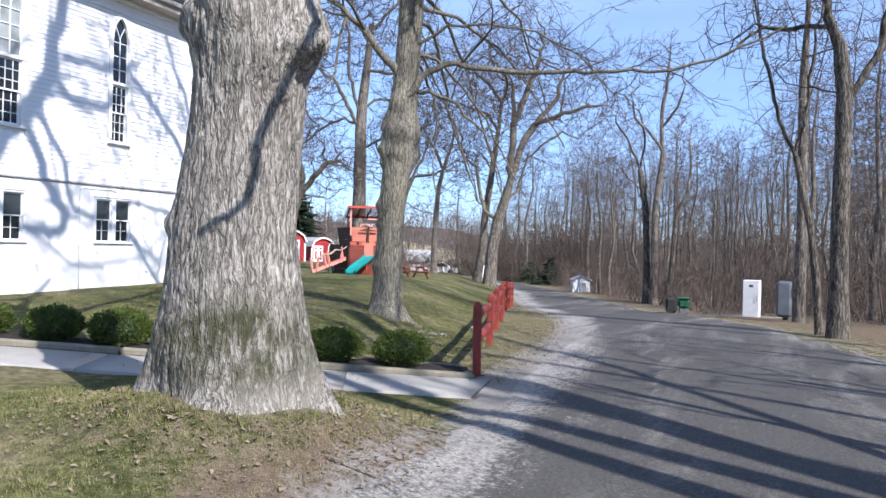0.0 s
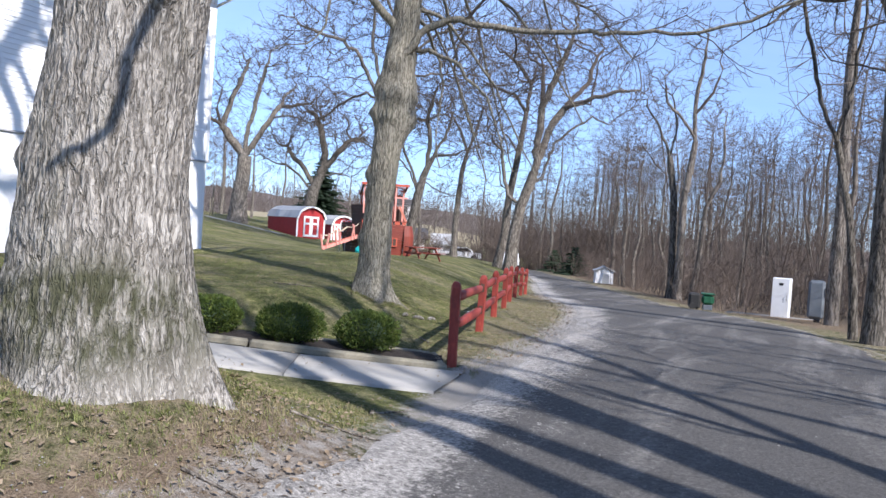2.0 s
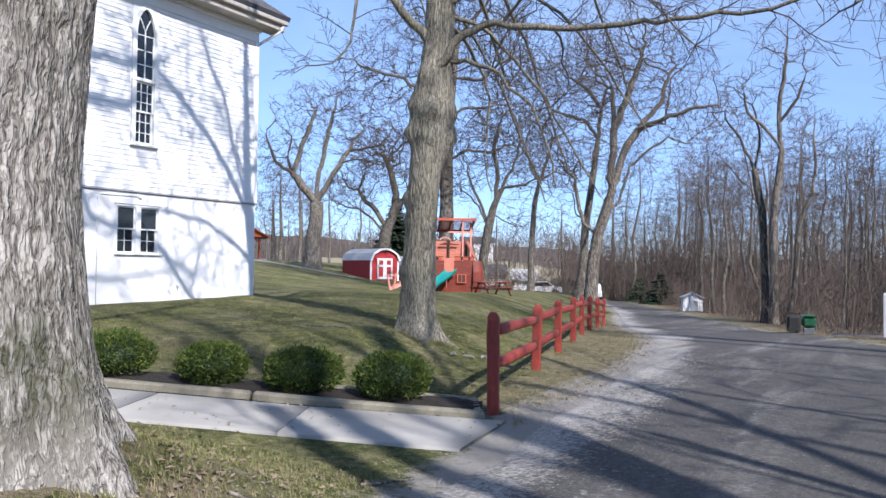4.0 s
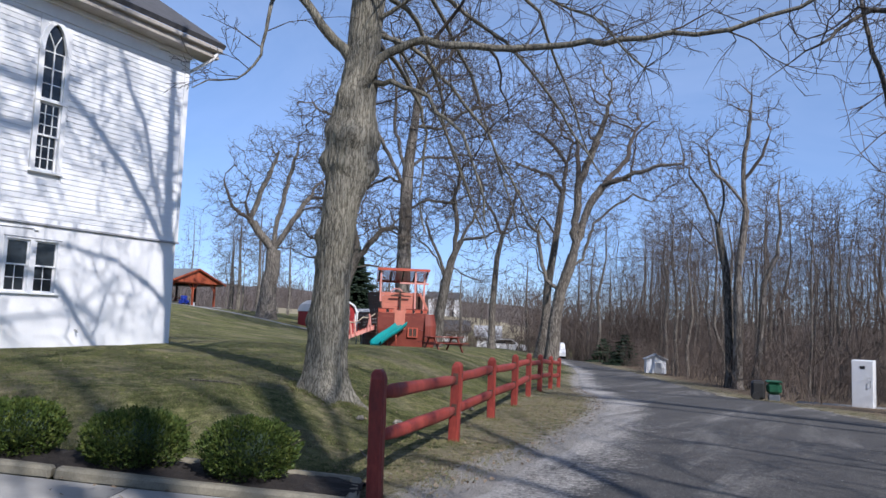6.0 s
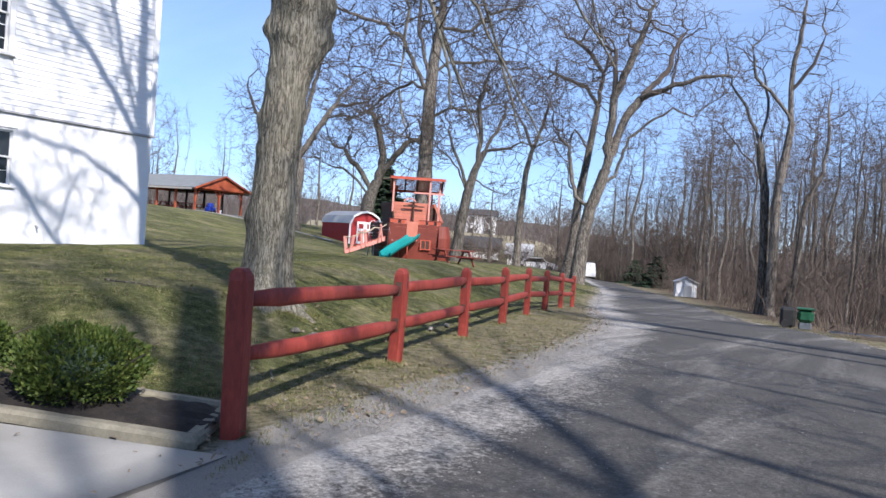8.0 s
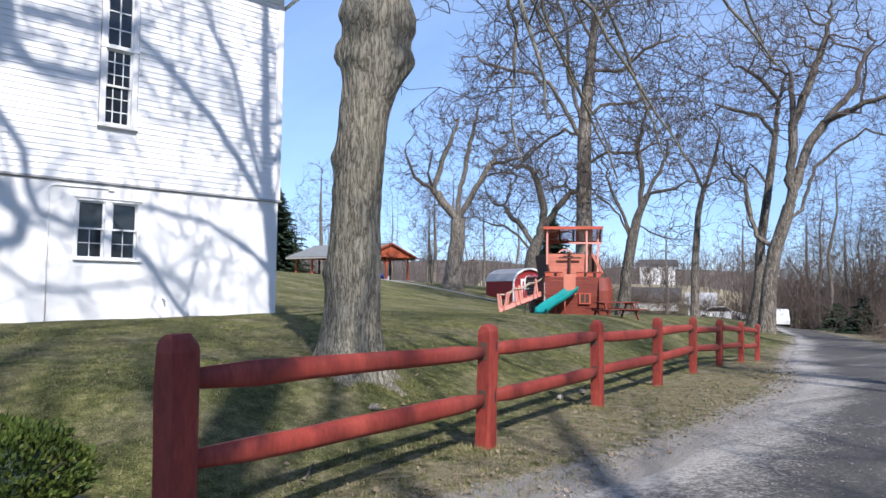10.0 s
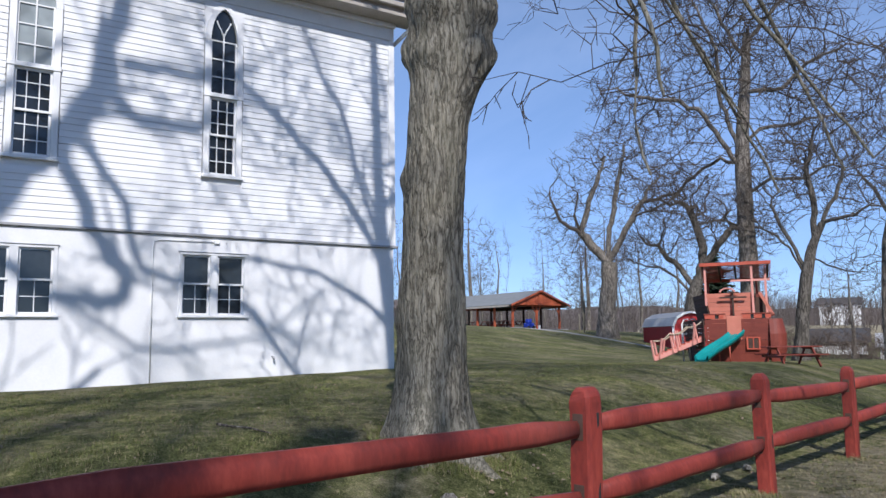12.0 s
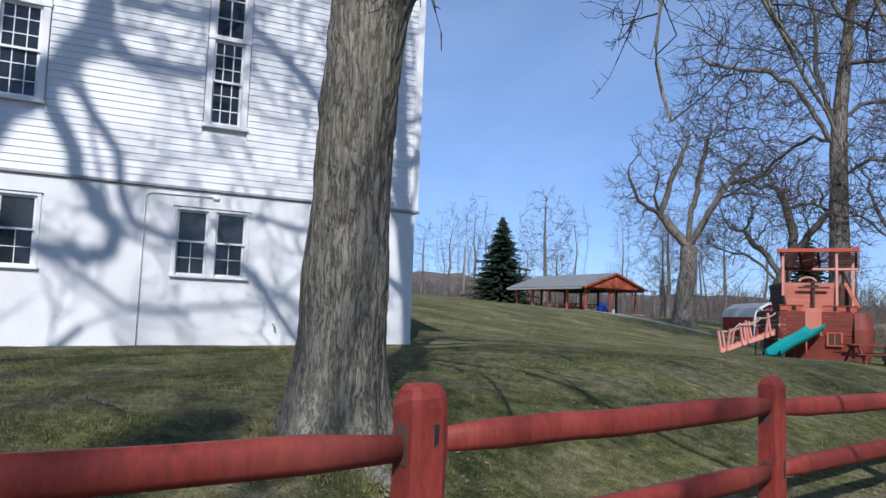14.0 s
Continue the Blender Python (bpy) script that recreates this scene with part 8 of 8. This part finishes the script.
def far_house(at, yaw, w, L, wall, ridge, storeys, label, roof="roof_shingle", garage=False):
    z = ground(*at) - 0.3
    h = tagged(empty("house", (at[0], at[1], z), yaw), label, "house")
    part("wall", boxed(0, w, 0, L, 0, wall), MAT["siding"], h)
    bm = bmesh.new()
    f = [bm.verts.new(p) for p in ((0, 0.01, wall), (0, L - 0.01, wall), (0, L / 2, ridge))]
    g = [bm.verts.new((w, p.co.y, p.co.z)) for p in f]
    bm.faces.new(f), bm.faces.new(g[::-1])
    for i in range(3):
        bm.faces.new((f[i], g[i], g[(i + 1) % 3], f[(i + 1) % 3]))
    bmesh.ops.recalc_face_normals(bm, faces=bm.faces)
    part("gable", bm, MAT["siding"], h)
    for s in (-1, 1):
        ey = L / 2 + s * (L / 2 + 0.4)
        slope = (ridge - wall) / (L / 2)
        bm = bmesh.new()
        a = [(ey, wall - 0.4 * slope), (L / 2, ridge), (L / 2, ridge + 0.15), (ey, wall - 0.4 * slope + 0.15)]
        f = [bm.verts.new((-0.4, y, zz)) for y, zz in a]
        g = [bm.verts.new((w + 0.4, y, zz)) for y, zz in a]
        bm.faces.new(f), bm.faces.new(g[::-1])
        for i in range(4):
            bm.faces.new((f[i], g[i], g[(i + 1) % 4], f[(i + 1) % 4]))
        bmesh.ops.recalc_face_normals(bm, faces=bm.faces)
        part("roof", bm, MAT[roof], h)
    n = max(2, int(w / 3.6))
    for st in range(storeys):
        for i in range(n):
            x = w * (i + 0.5) / n
            zz = 0.9 + 2.6 * st
            if zz + 1.2 > wall + 0.2:
                continue
            wn = part("window", boxed(x - 0.5, x + 0.5, -0.05, -0.005, zz - 0.06, zz + 1.26), MAT["trim"], h)
            part("pane", boxed(x - 0.42, x + 0.42, -0.06, -0.051, zz, zz + 1.2), MAT["glass_dark"], wn)
    if garage:
        for x in (w * 0.28, w * 0.72):
            part("garage_door", boxed(x - 0.2 * w, x + 0.2 * w, -0.06, -0.01, 0.3, wall - 0.1, 0.02), MAT["trim"], h, "white garage door")


far_house((-88.0, 157.0), 30, 7.4, 6, 5.2, 6.4, 2, "white two-storey house far behind the trees")
far_house((-42.8, 79.0), 28, 4.6, 5.5, 1.25, 2.3, 0, "low outbuilding with dark roof and white doors", garage=True)
far_house((-38.0, 82.0), 25, 2.4, 4, 1.6, 2.6, 0, "small white garage with pale roof", "roof_grey", True)


def parked_car(at, yaw, label):
    z = ground(*at)
    car = tagged(empty("car", (at[0], at[1], z), yaw), label, "car")
    prof = [(-2.2, 0.32), (-2.22, 0.62), (-2.05, 0.84), (-1.35, 0.92), (-0.75, 1.36), (0.65, 1.42), (1.3, 0.98), (1.95, 0.88), (2.2, 0.66), (2.18, 0.32)]
    bm = bmesh.new()
    rows = []
    for y, k in ((-0.86, 0.0), (-0.78, 1.0), (0.78, 1.0), (0.86, 0.0)):
        rows.append([bm.verts.new((x * (0.985 if k == 0 else 1), y * (1 - 0.12 * max(0, zz - 0.85)), zz - (0.03 if k == 0 and zz > 0.7 else 0))) for x, zz in prof])
    for a, b in zip(rows, rows[1:]):
        for i in range(len(prof) - 1):
            bm.faces.new((a[i], a[i + 1], b[i + 1], b[i]))
    bm.faces.new(rows[0]), bm.faces.new(rows[-1][::-1])
    for a, b in zip(rows, rows[1:]):
        bm.faces.new((a[0], b[0], b[-1], a[-1]))
    bmesh.ops.recalc_face_normals(bm, faces=bm.faces)
    part("body", bm, MAT["car_white"], car)
    for s in (-1, 1):
        bm = bmesh.new()
        vs = [bm.verts.new((x, s * 0.855, zz)) for x, zz in ((-1.2, 0.93), (-0.7, 1.29), (0.6, 1.33), (1.1, 0.97))]
        f = bm.faces.new(vs)
        r = bmesh.ops.extrude_face_region(bm, geom=[f])
        bmesh.ops.translate(bm, vec=(0, s * 0.02, 0), verts=[v for v in r["geom"] if isinstance(v, bmesh.types.BMVert)])
        bmesh.ops.recalc_face_normals(bm, faces=bm.faces)
        part("window", bm, MAT["glass_dark"], car)
        for x in (-1.35, 1.35):
            w = bmesh.new()
            bmesh.ops.create_cone(w, cap_ends=True, segments=20, radius1=0.33, radius2=0.33, depth=0.2, matrix=Matrix.Translation((x, s * 0.78, 0.33)) @ Matrix.Rotation(math.pi / 2, 4, "X"))
            wh = part("wheel", w, MAT["tyre"], car)
            c = bmesh.new()
            bmesh.ops.create_cone(c, cap_ends=True, segments=16, radius1=0.2, radius2=0.18, depth=0.03, matrix=Matrix.Translation((x, s * 0.89, 0.33)) @ Matrix.Rotation(math.pi / 2, 4, "X"))
            part("rim", c, MAT["metal_grey"], wh)
    for s in (-1, 1):
        part("headlight", boxed(2.12, 2.21, s * 0.6 - 0.14, s * 0.6 + 0.14, 0.62, 0.74, 0.02), MAT["glass_pale"], car)


parked_car((-31.3, 74.7), 30, "white parked car beyond the play boat")
parked_car((-23.3, 67.6), 112, "white parked car at the bend of the lane")


def wooden_pole(at, h, r, label, name="utility_pole"):
    z = ground(*at)
    p = tagged(empty(name, (at[0], at[1], z)), label, "pole")
    part("shaft", rod([(0, 0, -0.3), (0.02, 0, h * 0.5), (0, 0, h)], r, 10, 0.75), MAT["timber"], p)
    if h > 4:
        part("insulator", boxed(-0.05, 0.05, -0.05, 0.05, h, h + 0.12, 0.01), MAT["metal_grey"], p)


wooden_pole((-71.3, 49.5), 6.4, 0.13, "plain wooden utility pole behind the lawn")
wooden_pole((-40.6, 47.2), 1.3, 0.05, "short stake on the lawn by the pavilion", "stake")
wooden_pole((-41.6, 48.6), 3.6, 0.05, "thin bare pole beside the pavilion", "pole")


def swing_thing():
    """The orange and white play equipment far up the lawn."""
    x, y = -63.0, 44.4
    z = ground(x, y)
    p = tagged(empty("rocking_toy", (x, y, z), 35), "small orange and white plastic rocking toy", "toy")
    for xx in (-0.7, 0.7):
        for yy in (-0.3, 0.3):
            part("leg", beam((xx, yy, 0), (xx * 0.85, yy * 0.4, 0.75), 0.10, 0.10), MAT["pav_orange"], p)
    part("body", boxed(-0.75, 0.6, -0.18, 0.18, 0.6, 0.85, 0.06), MAT["pav_orange"], p)
    part("head", boxed(-1.1, -0.7, -0.12, 0.12, 0.75, 1.15, 0.05), MAT["metal_white"], p)


swing_thing()


def far_ridge():
    """Low wooded hills and a pale field along the horizon."""
    for nm, lab, r0, r1, hgt, a0, a1, mat in (("hill", "low wooded brown ridge on the horizon", 190, 330, 14, -12, 112, "ridge"), ("field", "pale winter field rising to the ridge", 118, 185, 2.6, -8, 40, "field")):
        V, F = [], []
        na, nr = 130, 8
        for i in range(na + 1):
            a = radians(a0 + (a1 - a0) * i / na)
            for j in range(nr + 1):
                t = j / nr
                r = r0 + (r1 - r0) * t
                x, y = -math.sin(a) * r, math.cos(a) * r
                k = smooth(0, 0.55, t)
                z = ground(x, y) - 0.5 + hgt * k * (0.75 + 0.35 * noise.noise(Vector((a * 5, t, 0))) + 0.12 * noise.noise(Vector((a * 60, t * 3, 2)))) * (0.45 + 0.55 * smooth(radians(20), radians(55), a))
                V.append((x, y, z))
        for i in range(na):
            for j in range(nr):
                b = i * (nr + 1) + j
                F.append((b, b + nr + 1, b + nr + 2, b + 1))
        tagged(new(nm, raw_mesh(nm, V, F, MAT[mat], True)), lab, "backdrop", kind="structure")


MAT["field"] = surface("field", [(0.3, (0.21, 0.175, 0.105)), (0.7, (0.33, 0.285, 0.18))], 0.08, rough=0.95, grain=1.5, bump_strength=0.0)
far_ridge()

# ---- loose stuff on the ground ----


def lawn_height(x, y):
    z = ground(x, y)
    return z + 0.018 * noise.noise(Vector((x * 1.3, y * 1.3, 0.0))) + 0.008 * noise.noise(Vector((x * 5, y * 5, 3.0)))


def off_walk(x, y):
    d = Vector((x, y)) - WALK_A
    v, w = d.dot(WALK_DIR), d.dot(WALK_SIDE)
    return not (-0.45 < v < 14 and -0.05 < w < 2.3)


def ring(x, y, r0, r1, rng):
    a, r = rng.uniform(0, 6.283), r0 + (r1 - r0) * rng.random() ** 1.3
    return x + r * math.cos(a), y + r * math.sin(a)


def grass_blades():
    rng = random.Random(8)
    sets = {"green": ([], []), "dry": ([], [])}
    count = 0
    while count < 62000:
        tall = 1.0
        if count < 5000:
            # longer tufts where the mower cannot reach
            if count < 1500:
                x, y = ring(-2.93, 4.33, 0.75, 1.15, rng)
            elif count < 3600:
                x, y = ring(-5.74, 12.72, 0.36, 0.6, rng)
            else:
                k = rng.randrange(8)
                x, y = ring(FENCE[0] + FENCE_DIR.x * 2.75 * k, FENCE[1] + FENCE_DIR.y * 2.75 * k, 0.06, 0.2, rng)
            tall = rng.uniform(1.0, 1.9)
        elif rng.random() < 0.3:
            x, y = rng.uniform(-5.5, -1.4), rng.uniform(1.0, 6.6)
        else:
            x, y = rng.uniform(-12.5, -2.0), 8.5 + 13.5 * rng.random() ** 1.7
        if x > poly_x(ROAD_LEFT, y) - 0.15 or not off_walk(x, y):
            continue
        if tall == 1.0 and noise.noise(Vector((x * 0.9, y * 0.9, 5))) + noise.noise(Vector((x * 3, y * 3, 9))) * 0.6 < rng.uniform(-0.7, 0.35):
            continue
        u, s = fence_uv(x, y)
        z = lawn_height(x, y)
        kind = "dry" if rng.random() < (0.62 if u < 0.8 else 0.3) else "green"
        V, F = sets[kind]
        for _ in range(3):
            a = rng.uniform(0, 6.283)
            L = rng.uniform(0.012, 0.032) * tall
            lean = rng.uniform(0.2, 1.1)
            w = rng.uniform(0.002, 0.0038)
            px, py = x + rng.gauss(0, 0.012), y + rng.gauss(0, 0.012)
            dx, dy = math.cos(a), math.sin(a)
            b = len(V)
            V.extend([(px - dy * w, py + dx * w, z - 0.004), (px + dy * w, py - dx * w, z - 0.004), (px + dx * L * lean, py + dy * L * lean, z + L)])
            F.append((b, b + 1, b + 2))
        count += 1
    MAT["blade_green"] = surface("blade_green", [(0.3, (0.07, 0.09, 0.022)), (0.7, (0.19, 0.20, 0.06))], 3, rough=0.7, grain=20, bump_strength=0)
    MAT["blade_dry"] = surface("blade_dry", [(0.3, (0.15, 0.125, 0.06)), (0.7, (0.32, 0.275, 0.155))], 3, rough=0.8, grain=20, bump_strength=0)
    for kind, (V, F) in sets.items():
        tagged(new("grass", raw_mesh("grass", V, F, MAT["blade_" + kind])), "short sparse %s grass blades on the lawn" % ("green" if kind == "green" else "straw-coloured"), "grass", kind="stuff")


grass_blades()


def scatter_leaves():
    rng = random.Random(18)
    V, F = [], []
    zones = [(1000, lambda: ring(-2.93, 4.33, 0.85, 1.75, rng)), (110, lambda: (rng.gauss(-1.5, 0.16), rng.gauss(4.25, 0.4))), (130, lambda: ring(-5.74, 12.72, 0.5, 1.0, rng)), (420, lambda: (rng.uniform(-4.5, -1.5), rng.uniform(1, 7))), (1900, lambda: (lambda y: (poly_x(ROAD_LEFT, y) - abs(rng.gauss(0, 0.8)), y))(rng.uniform(8.5, 30))),
             (260, lambda: (rng.uniform(-12, -3), rng.uniform(9, 20))), (5200, lambda: (lambda y: (poly_x(ROAD_RIGHT, y) + rng.random() ** 1.2 * 9 - 0.3, y))(rng.uniform(9, 42))),
             (70, lambda: tuple(walk_point(rng.uniform(-0.2, 5), rng.uniform(0.1, 2.2))))]
    for n, pick in zones:
        for _ in range(n):
            x, y = pick()
            if math.hypot(x + 2.93, y - 4.33) < 0.8:
                continue
            z = lawn_height(x, y) + (0.04 if not off_walk(x, y) else 0.008) + rng.uniform(0, 0.012)
            L = rng.uniform(0.012, 0.028)
            a = rng.uniform(0, 6.283)
            d, s = Vector((math.cos(a), math.sin(a), rng.gauss(0, 0.3))), Vector((-math.sin(a), math.cos(a), rng.gauss(0, 0.35)))
            c = Vector((x, y, z + 0.004))
            b = len(V)
            V.extend([tuple(c - d * L), tuple(c + s * L * 0.55 + Vector((0, 0, L * 0.25))), tuple(c + d * L), tuple(c - s * L * 0.55 + Vector((0, 0, L * 0.2)))])
            F.append((b, b + 1, b + 2)), F.append((b, b + 2, b + 3))
    tagged(new("fallen_leaves", raw_mesh("fallen_leaves", V, F, MAT["leaf_brown"])), "curled brown fallen leaves on verge and lawn", "leaves", kind="stuff")


scatter_leaves()


def scatter_gravel():
    rng = random.Random(28)
    V, F = [], []
    ico = [(0, 0, 1), (0.9, 0, 0.1), (0.1, 0.9, -0.05), (-0.85, 0.1, 0.1), (-0.1, -0.9, 0.0), (0.05, 0.0, -0.8)]
    tri = [(0, 1, 2), (0, 2, 3), (0, 3, 4), (0, 4, 1), (5, 2, 1), (5, 3, 2), (5, 4, 3), (5, 1, 4)]
    for i in range(15000):
        y = rng.uniform(2.5, 24) if i < 9000 else rng.uniform(7.5, 15)
        if rng.random() < 0.9:
            x = poly_x(ROAD_LEFT, y) + rng.gauss(0.05, 0.42)
        else:
            x = rng.uniform(poly_x(ROAD_LEFT, y), poly_x(ROAD_RIGHT, y))
        if not off_walk(x, y):
            continue
        r = rng.uniform(0.003, 0.009) if rng.random() < 0.93 else rng.uniform(0.009, 0.016)
        z = ground(x, y) + (0.022 if x > poly_x(ROAD_LEFT, y) else 0.006)
        a = rng.uniform(0, 6.28)
        c, s = math.cos(a), math.sin(a)
        b = len(V)
        for px, py, pz in ico:
            k = r * rng.uniform(0.7, 1.2)
            V.append((x + (px * c - py * s) * k, y + (px * s + py * c) * k, z + pz * k * 0.5 + r * 0.2))
        F.extend((b + i, b + j, b + k) for i, j, k in tri)
    tagged(new("gravel", raw_mesh("gravel", V, F, MAT["gravel"])), "loose pale grit along the lane's edge", "gravel", kind="stuff")


scatter_gravel()


def fallen_sticks():
    rng = random.Random(38)
    for x, y, a, L in ((-1.75, 5.35, 0.6, 0.75), (-1.57, 3.85, 0.2, 0.4), (-2.0, 6.5, 1.3, 0.5), (-6.6, 11.4, 0.3, 0.7), (-3.8, 10.8, 2.2, 0.5)):
        z = lawn_height(x, y)
        st = tagged(empty("stick", (x, y, z)), "thin fallen grey stick lying on the grass", "stick", group="fallen sticks")
        pts, rad = limb_path(rng, Vector((-L / 2 * math.cos(a), -L / 2 * math.sin(a), 0.012)), Vector((math.cos(a), math.sin(a), 0)), L, 0.012, 0.005, 0.12, 0.1, 0)
        for p in pts:
            p.z = 0.012 + lawn_height(x + p.x, y + p.y) - z
        part("shaft", tubes_to_mesh("shaft", [(pts, rad, 6)], MAT["bark_far"]), None, st)


fallen_sticks()


def bark_pieces():
    """Pale chunks of fallen bark and root at the foot of the lawn tree."""
    rng = random.Random(48)
    for x, y, L in ((-4.72, 12.36, 0.2), (-4.62, 12.68, 0.13), (-4.88, 12.2, 0.1), (-4.88, 14.92, 0.12), (-5.01, 15.54, 0.12)):
        ob = empty("bark_piece", (x, y, lawn_height(x, y)), rng.uniform(0, 360))
        tagged(ob, "pale chunk of fallen bark on the lawn", "bark", group="fallen bark")
        pts = [Vector((-L / 2, 0, 0.015)), Vector((-L / 5, 0.01, 0.03)), Vector((L / 5, 0.0, 0.035)), Vector((L / 2, -0.02, 0.02))]
        part("chunk", tubes_to_mesh("chunk", [(pts, [0.015, 0.032, 0.03, 0.012], 7)], MAT["bark_oak"]), None, ob)


bark_pieces()

# ---- boards of the church, last ----
build_clapboards()
